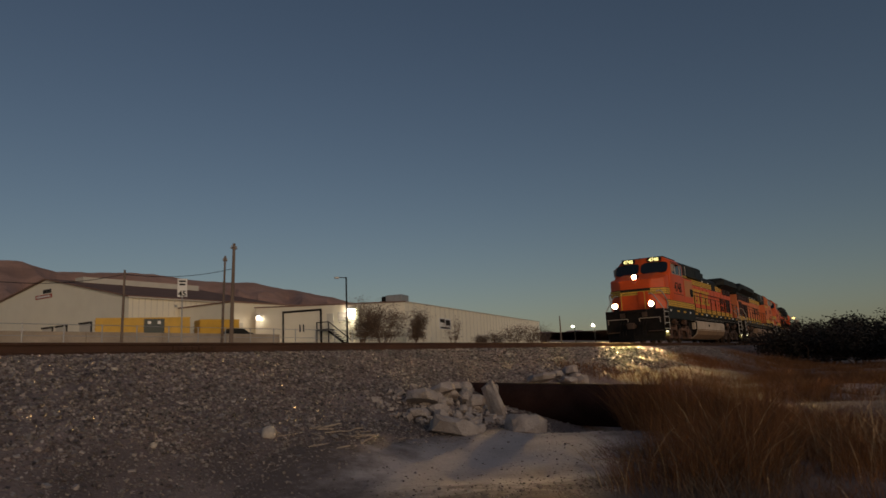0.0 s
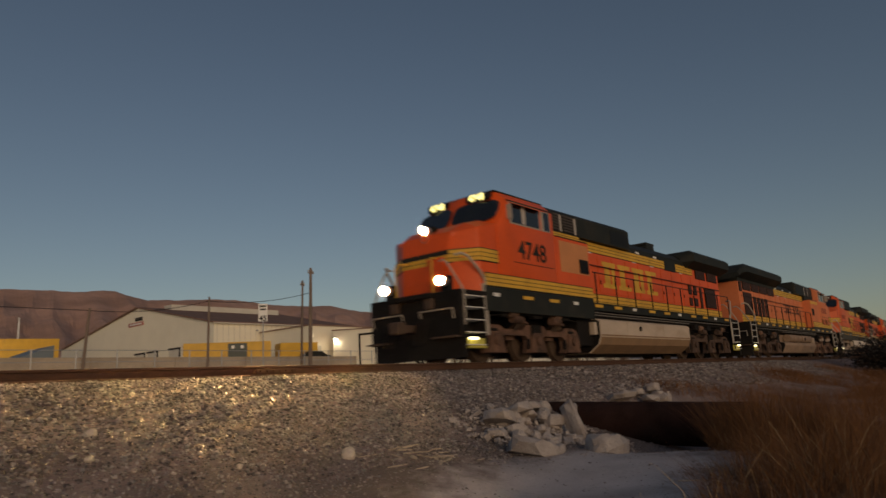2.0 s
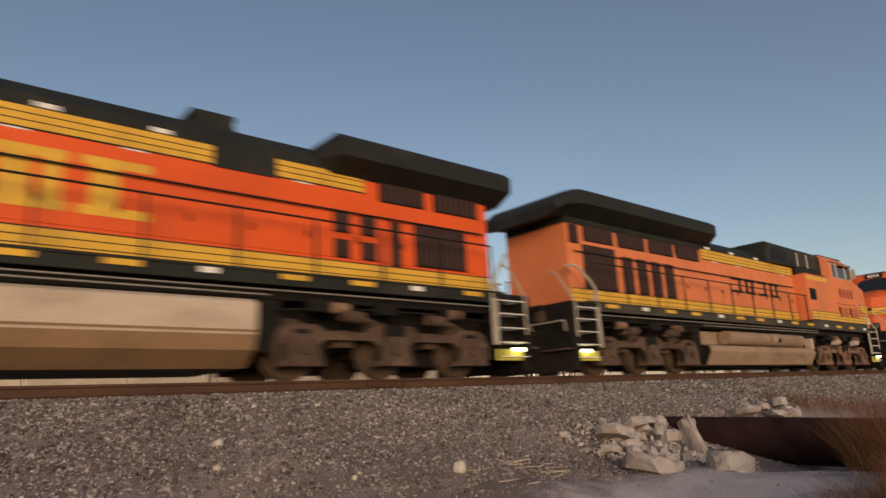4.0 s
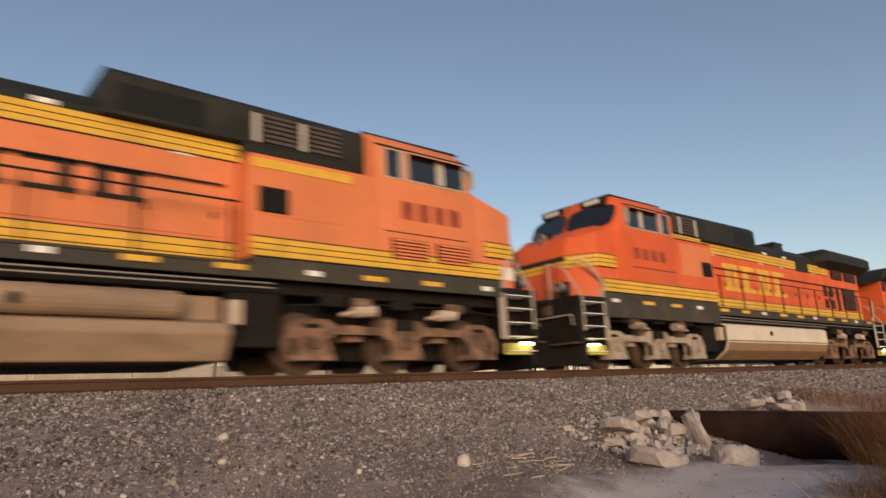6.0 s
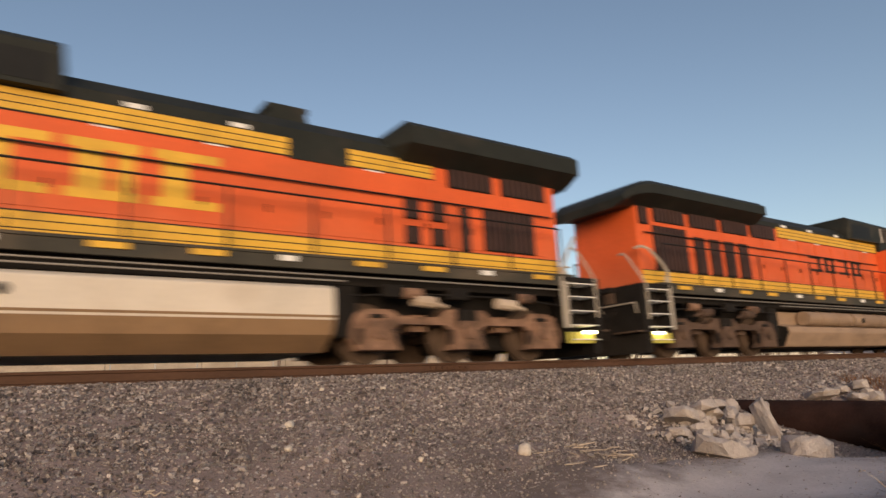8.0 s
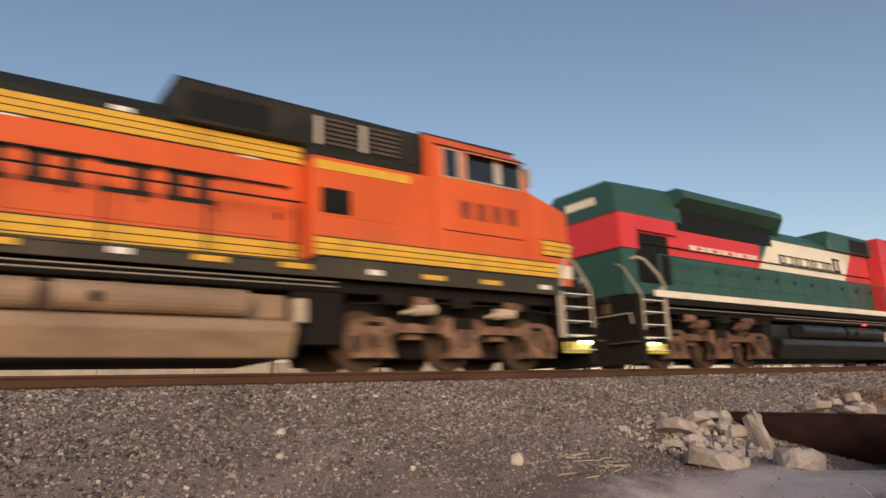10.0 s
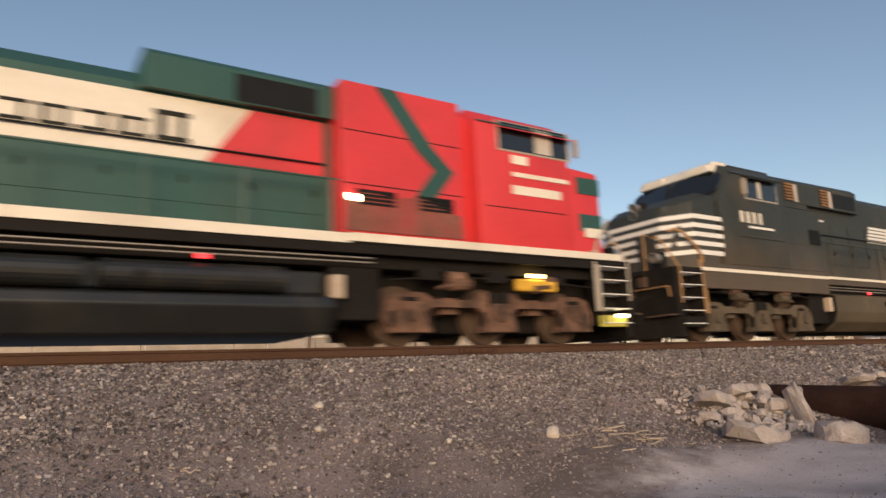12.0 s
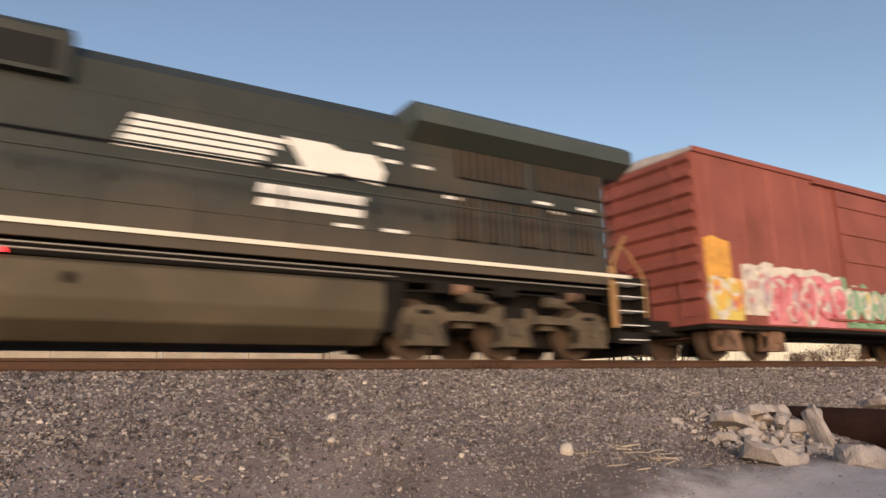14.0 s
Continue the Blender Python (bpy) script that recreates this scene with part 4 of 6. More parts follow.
M_GREEN = mat("deep_green_paint", (0.024, 0.082, 0.067), 0.42, vary=0.15, scale=0.8, fine=12, bump=0.04, dirt=(0.05, 0.07, 0.055), dirt_amount=0.25)
M_CRIMSON = mat("bright_red_paint", (0.64, 0.042, 0.05), 0.5, vary=0.12, scale=0.8, fine=12, bump=0.04, dirt=(0.3, 0.05, 0.04), dirt_amount=0.2)
M_IVORY = mat("ivory_paint", (0.78, 0.72, 0.61), 0.5, vary=0.1, scale=1, fine=12, bump=0.04, dirt=(0.45, 0.36, 0.26), dirt_amount=0.3)
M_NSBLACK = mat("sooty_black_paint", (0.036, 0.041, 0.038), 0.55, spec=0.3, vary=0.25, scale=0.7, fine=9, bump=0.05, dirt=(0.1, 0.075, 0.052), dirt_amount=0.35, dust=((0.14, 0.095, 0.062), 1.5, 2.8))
M_RADIATOR = mat("weathered_grey_green_paint", (0.06, 0.073, 0.069), 0.5, spec=0.4, vary=0.2, scale=1, fine=12, bump=0.05, dirt=(0.09, 0.085, 0.07), dirt_amount=0.3)
M_TANK_TAN = mat("dusty_pale_tank", (0.52, 0.42, 0.33), 0.7, vary=0.15, scale=1, fine=14, bump=0.08, dirt=(0.3, 0.2, 0.13), dirt_amount=0.35, stretch=(1, 1, 2.5))
M_TANK_BROWN = mat("dusty_brown_tank", (0.30, 0.205, 0.14), 0.75, vary=0.22, scale=1, fine=14, bump=0.08, dirt=(0.16, 0.11, 0.08), dirt_amount=0.4, stretch=(1, 1, 2.5))
M_TANK_DARK = mat("dusty_dark_tank", (0.085, 0.068, 0.045), 0.65, spec=0.3, vary=0.2, scale=1, fine=14, bump=0.08, dirt=(0.15, 0.115, 0.08), dirt_amount=0.4)
M_TRUCK = mat("dust_caked_truck_steel", (0.22, 0.13, 0.09), 0.9, spec=0.15, vary=0.5, scale=3.5, fine=20, bump=0.4, dirt=(0.035, 0.026, 0.022), dirt_amount=0.55)
M_TRUCK_BROWN = mat("brown_oily_truck_steel", (0.15, 0.085, 0.06), 0.85, spec=0.2, vary=0.5, scale=3.5, fine=20, bump=0.4, dirt=(0.03, 0.023, 0.02), dirt_amount=0.55)
M_TRUCK_PALE = mat("pale_dusty_truck_steel", (0.36, 0.29, 0.235), 0.9, spec=0.2, vary=0.35, scale=3.5, fine=20, bump=0.4, dirt=(0.08, 0.06, 0.048), dirt_amount=0.45)
M_TRUCK_DARK = mat("oily_dark_truck_steel", (0.085, 0.055, 0.042), 0.85, spec=0.2, vary=0.5, scale=3.5, fine=20, bump=0.4, dirt=(0.16, 0.1, 0.07), dirt_amount=0.35)
M_BELLY = mat("brown_tank_belly", (0.25, 0.15, 0.08), 0.85, vary=0.2, scale=1.2, fine=14, bump=0.08, dirt=(0.17, 0.11, 0.07), dirt_amount=0.4)
M_TRUCK_GREY = mat("grimy_grey_truck_steel", (0.1, 0.08, 0.058), 0.85, spec=0.2, vary=0.5, scale=3.5, fine=20, bump=0.4, dirt=(0.12, 0.078, 0.05), dirt_amount=0.38)
M_WHEEL = mat("brown_wheel_steel", (0.09, 0.06, 0.044), 0.75, 0.1, spec=0.3, vary=0.3, scale=3, fine=20, bump=0.1)
# greasy gear, and the painted shade of frame slots, gap boxes and tank ends
M_UNDER = mat("greasy_underframe_and_shade", (0.014, 0.012, 0.011), 0.75, spec=0.15, vary=0.3, scale=3, fine=20, bump=0.2)
M_GLASS = mat("dark_window_glass", (0.012, 0.014, 0.016), 0.06, vary=0.1, bump=0, spec=0.8)
M_PANEL = mat("tan_patched_panel", (0.60, 0.24, 0.09), 0.6, vary=0.12, scale=1.2, fine=12, bump=0.04, dirt=(0.4, 0.17, 0.08), dirt_amount=0.3)
M_SOOT = mat("soot_stained_red", (0.20, 0.07, 0.05), 0.7, vary=0.35, scale=1.5, fine=12, bump=0.05, dirt=(0.36, 0.04, 0.04), dirt_amount=0.5)
M_BRONZE = mat("brown_grille_slat", (0.26, 0.13, 0.05), 0.6, vary=0.2, scale=3, fine=20, bump=0.1)
M_CURTAIN = mat("pale_window_blind", (0.5, 0.45, 0.4), 0.7, vary=0.1, scale=3, bump=0.05)
M_GREYRAIL = mat("pale_grey_handrail_paint", (0.4, 0.35, 0.29), 0.5, vary=0.1, scale=3, bump=0.02)
M_TANRAIL = mat("dusty_brown_handrail_paint", (0.36, 0.2, 0.085), 0.6, vary=0.2, scale=3, bump=0.02)
M_GRILLE = mat("dark_red_brown_grille", (0.05, 0.02, 0.014), 0.6, vary=0.2, scale=3, fine=30, bump=0.2)
M_SLAT = mat("dusty_rack_slat", (0.07, 0.055, 0.045), 0.7, vary=0.25, scale=3, fine=20, bump=0.1)
M_BROWNSLAT = mat("brown_stained_slat", (0.055, 0.04, 0.027), 0.65, vary=0.3, scale=2, fine=20, bump=0.1)
M_BOXCAR = mat("oxide_red_boxcar_paint", (0.27, 0.083, 0.066), 0.7, spec=0.3, vary=0.22, scale=0.8, fine=12, bump=0.08, dirt=(0.15, 0.05, 0.035), dirt_amount=0.35)
M_HEAD = glow("headlight_glow", (1.0, 0.64, 0.25), 58000.0)
M_REFLECTOR = mat("dull_lamp_reflector", (0.5, 0.47, 0.42), 0.4, 0.8, vary=0.08, scale=6, bump=0.02)
M_BOARD = glow("lit_number_board", (0.95, 0.88, 0.35), 3.5)
M_STEPLIGHT = glow("step_light_glow", (1.0, 0.93, 0.62), 5.0)
M_AMBERLAMP = glow("amber_lamp_glow", (1.0, 0.72, 0.25), 9.0)
M_STEPYELLOW = mat("yellow_green_step_paint", (0.55, 0.5, 0.1), 0.5, vary=0.15, scale=4, bump=0.05)
M_PIPE = mat("dull_pale_conduit", (0.3, 0.27, 0.24), 0.5, 0.3, vary=0.2, scale=4, bump=0.02)
M_TANKBLACK = mat("oily_black_tank", (0.016, 0.017, 0.017), 0.38, spec=0.5, vary=0.3, scale=2, fine=16, bump=0.06, dirt=(0.05, 0.042, 0.035), dirt_amount=0.3)
M_REDLIGHT = glow("small_red_light", (1.0, 0.05, 0.06), 1.2)
PAINT = {"pink": (0.62, 0.22, 0.25), "white": (0.62, 0.57, 0.5), "amber": (0.66, 0.33, 0.07), "green": (0.2, 0.36, 0.23), "yellow": (0.62, 0.47, 0.12), "rose": (0.5, 0.1, 0.13), "lilac": (0.45, 0.36, 0.38)}
PAINT = {k: mat("sprayed_" + k + "_paint", c, 0.6, vary=0.3, scale=3, fine=8, bump=0.02) for k, c in PAINT.items()}


def loft(bm, sections):
    """Skin between cross-sections (x, [(y, z), ...]) with equal point counts, capped."""
    rows = [[bm.verts.new((x, y, z)) for y, z in pts] for x, pts in sections]
    k = len(rows[0])
    fs = [bm.faces.new(rows[0]), bm.faces.new(rows[-1][::-1])]
    for a, b in zip(rows, rows[1:]):
        for i in range(k):
            fs.append(bm.faces.new((a[i], b[i], b[(i + 1) % k], a[(i + 1) % k])))
    bmesh.ops.recalc_face_normals(bm, faces=fs)
    return bm


def hood_section(w, z0, z1, ch=0.28):
    return [(-w, z0), (-w, z1 - ch), (-w + ch * 1.1, z1), (w - ch * 1.1, z1), (w, z1 - ch), (w, z0)]


def letters(text, size, parent, material, m, depth=0.003, name="number"):
    cu = D.curves.new(name, "FONT")
    cu.body, cu.size, cu.extrude, cu.align_x = text, size, depth, "CENTER"
    cu.offset = 0.012 * size
    tmp = D.objects.new(name, cu)
    me = D.meshes.new_from_object(tmp)
    me.materials.append(material)
    D.objects.remove(tmp)
    ob = new(name, me)
    ob.parent, ob.matrix_basis = parent, m
    return ob


# ---- wheelset and trucks ----
def wheelset_mesh():
    bm = bmesh.new()
    rod(bm, (0, -1.15, 0), (0, 1.15, 0), 0.1, 10)
    for s in (-1, 1):
        rod(bm, (0, s * 0.68, 0), (0, s * 0.72, 0), 0.56, 28)
        rod(bm, (0, s * 0.72, 0), (0, s * 0.82, 0), 0.533, 28)
        rod(bm, (0, s * 0.82, 0), (0, s * 0.86, 0), 0.19, 14)
        for k in range(3):
            a = k * math.tau / 3
            rod(bm, (0.33 * math.cos(a), s * 0.8, 0.33 * math.sin(a)), (0.33 * math.cos(a), s * 0.826, 0.33 * math.sin(a)), 0.05, 8)
    me = D.meshes.new("wheelset")
    bm.to_mesh(me)
    bm.free()
    me.materials.append(M_WHEEL)
    return me


WHEELSET = wheelset_mesh()
WHEELS = []


def truck(parent, cx, axles, steel, half=2.45, name="truck"):
    """A truck with side frames arched over the gaps between its journal boxes."""
    bm = bmesh.new()
    for s in (-1, 1):
        y0, y1 = sorted((s * 1.08, s * 1.26))
        top = [(-half, 0.6)]
        for f, z in ((0.95, 0.84), (0.86, 0.92), (0.68, 0.92), (0.58, 0.8), (0.26, 0.8), (0.17, 0.95)):
            top.append((-half * f, z))
        top += [(-x, z) for x, z in top[::-1]]
        low = [(half, 0.4)]
        edge = sorted(axles, reverse=True)
        for i, a in enumerate(edge):
            low += [(a + 0.46, 0.2), (a - 0.46, 0.2)] if 0 < i < len(edge) - 1 else ([(a + 0.4, 0.2), (a - 0.46, 0.2)] if i == 0 else [(a + 0.46, 0.2), (a - 0.4, 0.2)])
            if i < len(edge) - 1:
                b = edge[i + 1]
                low += [(a - 0.36, 0.36), (a - 0.34, 0.56), (a - 0.48, 0.66), (b + 0.48, 0.66), (b + 0.34, 0.56), (b + 0.36, 0.36)]
        low += [(-half, 0.4)]
        prism(bm, top + low, "y", y0, y1)
    for x in (-1.0, 1.0):
        box(bm, x - 0.18, x + 0.18, -1.1, 1.1, 0.55, 0.85)
    tr = part(name, bm, steel, parent)
    tr.location.x = cx
    for a in axles:
        for s in (-1, 1):
            j = bmesh.new()
            prism(j, [(a - 0.4, 0.2), (a - 0.3, 0.46), (a - 0.2, 0.74), (a + 0.2, 0.74), (a + 0.3, 0.46), (a + 0.4, 0.2)], "y", *sorted((s * 1.262, s * 1.36)), bevel=0.02)
            rod(j, (a, s * 1.36, 0.53), (a, s * 1.42, 0.53), 0.14, 12)
            part("journal_box", j, steel, tr)
            # flat near-black pieces on the frame paint in the shade of openings
            for q in (a - 0.43, a + 0.3):
                part("dark_slot_plate", P([(q, 0.3), (q + 0.13, 0.3), (q + 0.13, 0.58), (q + 0.02, 0.58)], "y", *sorted((s * 1.255, s * 1.266))), M_UNDER, tr)
            part("dark_pocket_plate", B(a - 0.15, a + 0.15, *sorted((s * 1.255, s * 1.285)), 0.76, 0.83, bevel=0.01), M_UNDER, tr)
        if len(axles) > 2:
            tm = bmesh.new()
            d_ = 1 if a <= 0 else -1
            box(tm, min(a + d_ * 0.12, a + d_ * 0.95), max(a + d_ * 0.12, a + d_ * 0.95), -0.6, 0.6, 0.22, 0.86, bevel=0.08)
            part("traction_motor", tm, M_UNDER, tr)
        ws = new("wheelset", WHEELSET)
        ws.parent = tr
        ws.matrix_basis = pose(a, 0, 0.533)
        WHEELS.append((ws, a))
    for s in (-1, 1):
        for x in (-axles[-1] * 0.5, axles[-1] * 0.5):
            b = bmesh.new()
            rod(b, (x - 0.25, s * 1.36, 1.08), (x + 0.2, s * 1.36, 1.05), 0.11, 10)
            rod(b, (x + 0.2, s * 1.36, 1.05), (x + 0.45, s * 1.36, 0.98), 0.035, 6)
            part("brake_cylinder", b, M_TANK_TAN if steel is M_TRUCK else steel, tr)
        sp = bmesh.new()
        for k in (-0.16, 0.0, 0.16):
            rod(sp, (k, s * 1.29, 0.62), (k, s * 1.29, 0.95), 0.07, 8)
        part("spring_nest", sp, M_UNDER, tr)
        ln = bmesh.new()
        line(ln, [(-half, s * 1.33, 1.12), (-1.2, s * 1.34, 1.2), (1.2, s * 1.34, 1.2), (half, s * 1.33, 1.1)], 0.018)
        part("brake_pipe", ln, M_UNDER, tr)
    return tr


def end_gear(loco, x_face, d, rail_mat, plow=True, light=True, tread=M_WHITE, skirt=M_UNDER, step_paint=None):
    """Coupler, pilot, steps and corner handrails at one end. d is +1 when the loco lies towards +x."""
    step_paint = step_paint or M_STEPYELLOW

    def X(v):
        return x_face + d * v
    c = bmesh.new()
    box(c, *sorted((X(0.0), X(0.28))), -0.17, 0.17, 0.72, 1.02, bevel=0.04)
    box(c, *sorted((X(0.25), X(1.0))), -0.09, 0.09, 0.78, 0.96, bevel=0.02)
    part("coupler", c, M_WHEEL, loco)
    if plow:
        p = bmesh.new()
        for s in (-1, 1):
            prism(p, [(X(0.5), 0), (X(0.8), s * 1.45), (X(0.98), s * 1.45), (X(0.7), 0)], "z", 0.09, 0.62)
        part("plow", p, skirt, loco, "black snowplow pilot")
    pl = bmesh.new()
    box(pl, *sorted((X(0.72), X(0.86))), -1.5, 1.5, 0.55, 1.62, bevel=0.02)
    part("pilot_plate", pl, skirt, loco)
    for s in (-1, 1):
        g = bmesh.new()
        line(g, [(X(0.66), s * 1.35, 1.0), (X(0.62), s * 1.35, 1.25), (X(0.62), s * 0.3, 1.25), (X(0.66), s * 0.3, 1.1)], 0.018)
        part("uncoupling_lever", g, rail_mat, loco)
        part("pilot_step", B(*sorted((X(0.5), X(0.74))), *sorted((s * 0.75, s * 1.46)), 0.56, 0.6), M_WHEEL, loco)
        part("cable_box", B(*sorted((X(0.62), X(0.73))), *sorted((s * 0.45, s * 0.7)), 1.3, 1.56, bevel=0.02), M_WHEEL, loco)
    part("anticlimber", B(*sorted((X(0.55), X(0.74))), -0.7, 0.7, 1.56, 1.7, bevel=0.03), skirt, loco)
    part("end_platform", B(*sorted((X(0.72), X(1.8))), -1.5, 1.5, 1.6, 1.7, bevel=0.01), skirt, loco)
    for s in (-1, 1):
        for k in range(3):
            hoses, y = bmesh.new(), s * (0.35 + 0.16 * k)
            line(hoses, [(X(0.7), y, 1.1), (X(0.45), y, 0.95), (X(0.35), y, 0.6), (X(0.3), y, 0.42)], 0.024)
            part("air_hose", hoses, M_UNDER, loco)
    for s in (-1, 1):
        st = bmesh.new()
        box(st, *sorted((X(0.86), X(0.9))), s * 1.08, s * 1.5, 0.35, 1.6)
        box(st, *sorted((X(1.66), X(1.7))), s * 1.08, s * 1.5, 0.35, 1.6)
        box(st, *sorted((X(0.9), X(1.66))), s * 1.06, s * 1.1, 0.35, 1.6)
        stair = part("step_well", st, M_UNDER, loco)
        for z in (0.38, 0.68, 0.98, 1.28, 1.56):
            part("tread", B(*sorted((X(0.89), X(1.67))), *sorted((s * 1.12, s * 1.52)), z - 0.010, z + 0.010), tread, stair)
        part("step_side", B(*sorted((X(1.0), X(1.75))), *sorted((s * 1.4, s * 1.47)), 0.3, 0.54, bevel=0.02), step_paint, loco, "painted step panel")
        part("stair_plate", B(*sorted((X(1.69), X(1.86))), *sorted((s * 1.45, s * 1.49)), 0.62, 1.9, bevel=0.008), rail_mat, loco, "pale flat handrail stanchion")
        if light:
            part("step_light", B(*sorted((X(1.0), X(1.32))), *sorted((s * 1.49, s * 1.53)), 0.50, 0.56), M_STEPLIGHT, loco, "lit white step light")
        # two tall flat-topped rails either side of the steps, leaning in over the platform
        for pts, r in (([(0.88, 1.51, 0.85), (0.88, 1.52, 1.65), (0.87, 1.42, 1.85), (0.86, 1.08, 2.38), (0.86, 0.95, 2.5), (0.88, 0.8, 2.48)], 0.024),
                       ([(1.78, 1.5, 1.85), (1.76, 1.51, 2.0), (1.62, 1.49, 2.2), (1.28, 1.4, 2.56), (1.14, 1.3, 2.64), (1.05, 1.16, 2.6)], 0.034)):
            h = bmesh.new()
            line(h, [(X(p), s * q, z) for p, q, z in pts], r, 8)
            part("corner_handrail", h, rail_mat, loco, "pale tall corner handrail")


def tube(parent, x0, x1, y, z, r=0.115):
    """A deep metal-lined hood, added round a lens to narrow its beam."""
    bm = bmesh.new()
    rings = [[bm.verts.new((x, y + q * math.cos(k / 20 * math.tau), z + q * math.sin(k / 20 * math.tau))) for k in range(20)] for x, q in ((x0, r), (x1, r), (x1, r + 0.012), (x0, r + 0.012))]
    for p, q in zip(rings, rings[1:] + rings[:1]):
        for k in range(20):
            bm.faces.new((p[k], p[(k + 1) % 20], q[(k + 1) % 20], q[k]))
    bmesh.ops.recalc_face_normals(bm, faces=bm.faces)
    part("beam_shaping_hood", bm, M_REFLECTOR, parent)


def louvre(parent, x0, x1, s, y, z0, z1, n, material, name="louvre", level=False):
    """Slatted opening on a side wall: a dark recess panel and its slats."""
    fr = part(name, B(x0, x1, *sorted((s * (y - 0.02), s * (y + 0.008))), z0, z1), M_DARK, parent)
    bm = bmesh.new()
    for k in range(n):
        if level:
            z, w = z0 + (k + 0.5) * (z1 - z0) / n, (z1 - z0) / n * 0.3
            box(bm, x0 + 0.03, x1 - 0.03, *sorted((s * (y + 0.004), s * (y + 0.03))), z - w, z + w)
            continue
        x = x0 + (k + 0.5) * (x1 - x0) / n
        w = (x1 - x0) / n * 0.3
        box(bm, x - w, x + w, *sorted((s * (y + 0.004), s * (y + 0.03))), z0 + 0.03, z1 - 0.03)
    part("slats", bm, material, fr)
    return fr


SWEEP = 0.24


def locomotive(name, label, o):
    """A six-axle hood locomotive, its coupler face at x = 0 and its long hood towards +x."""
    loco = thing(name, pose(0, 0, 0), label, "locomotive", "locomotives of the train")
    L = 22.3
    body, low, roof = o["body"], o["low"], o["roof"]
    HW, HT = 1.02, o.get("hood_top", 4.26)
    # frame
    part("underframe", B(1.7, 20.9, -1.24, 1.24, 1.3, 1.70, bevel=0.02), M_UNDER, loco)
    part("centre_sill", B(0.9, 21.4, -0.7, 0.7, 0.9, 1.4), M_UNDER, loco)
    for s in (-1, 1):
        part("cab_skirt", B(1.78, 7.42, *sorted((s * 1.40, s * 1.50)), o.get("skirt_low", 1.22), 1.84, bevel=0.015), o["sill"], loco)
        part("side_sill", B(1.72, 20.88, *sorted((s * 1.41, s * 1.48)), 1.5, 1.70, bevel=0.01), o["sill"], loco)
        # made-up dark boxes that close the see-through gaps beside the tank
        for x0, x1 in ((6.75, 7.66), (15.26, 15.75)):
            part("dark_gap_filler", B(x0, x1, *sorted((s * 0.5, s * 1.22)), 0.42, 1.32, bevel=0.03), M_UNDER, loco)
        part("walkway_edge", B(7.46, 20.85, *sorted((s * 1.02, s * 1.50)), 1.702, 1.745), o["sill"], loco)
    end_gear(loco, 0.0, 1, o["rails"], light=o.get("step_lights", True), step_paint=o.get("step_paint"))
    end_gear(loco, L, -1, o["rails"], light=o.get("step_lights", True), step_paint=o.get("step_paint"))
    # nose
    bm = bmesh.new()
    nf, nt = o.get("nose_front", 0.98), o.get("nose_top", 3.28)
    plan = [(nf, -0.8), (nf + 0.5, -1.46), (2.62, -1.46), (2.62, 1.46), (nf + 0.5, 1.46), (nf, 0.8)]
    prism(bm, plan, "z", 1.72, 3.3)
    for v in bm.verts:
        if v.co.z > 3:
            v.co.z = nt + (v.co.x - nf) * o.get("nose_slope", 0.22)
            v.co.y *= 0.99
            if v.co.x < nf + 0.2:
                v.co.x += 0.1
    bmesh.ops.bevel(bm, geom=[e for e in bm.edges if min(v.co.z for v in e.verts) > 3 or abs(e.verts[0].co.z - e.verts[1].co.z) > 1], offset=0.07, segments=3, affect="EDGES", profile=0.5)
    nose = part("nose", bm, o.get("nose", body), loco, smooth=True)
    cap = o.get("nose_cap", 0.2)
    if cap:
        n0, n1 = nt - 0.02 + 0.02 * o.get("nose_slope", 0.22), nt - 0.02 + (2.6 - nf) * o.get("nose_slope", 0.22)
        sec = [[(-1.4, z - 0.1), (-1.4, z), (-0.95, z + cap), (0.95, z + cap), (1.4, z), (1.4, z - 0.1)] for z in (n0, n1)]
        sec[0] = [(y * (0.62 if abs(y) > 1 else 0.74), min(z, n0 + 0.04)) for y, z in sec[0]]
        ct_ = loft(bmesh.new(), [(nf + 0.12, sec[0]), (nf + 0.6, [(-1.4, n0), (-1.4, n0 + 0.1), (-0.95, n0 + cap + 0.1), (0.95, n0 + cap + 0.1), (1.4, n0 + 0.1), (1.4, n0)]), (2.6, sec[1])])
        part("nose_top", ct_, o.get("nose", body), nose)
    part("nose_door", B(nf - 0.03, nf + 0.01, -0.7, -0.15, 1.78, 2.65, bevel=0.01), o.get("nose", body), nose)
    for m_, z0, z1, xe, out in o.get("wraps", ()):
        # paint bands carried round the nose
        fx = nf + 0.1 * ((z0 + z1) / 2 - 1.72) / (nt - 1.72) - out
        part("nose_stripe", P([(fx, -0.8 - out * 0.4), (nf + 0.5 - out * 0.4, -1.462 - out), (xe, -1.462 - out), (xe, 1.462 + out), (nf + 0.5 - out * 0.4, 1.462 + out), (fx, 0.8 + out * 0.4)], "z", z0, z1), m_, nose)
    # cab, with raked windscreen and chamfered roof
    w, rk = 1.49, o.get("rake", 2.26)
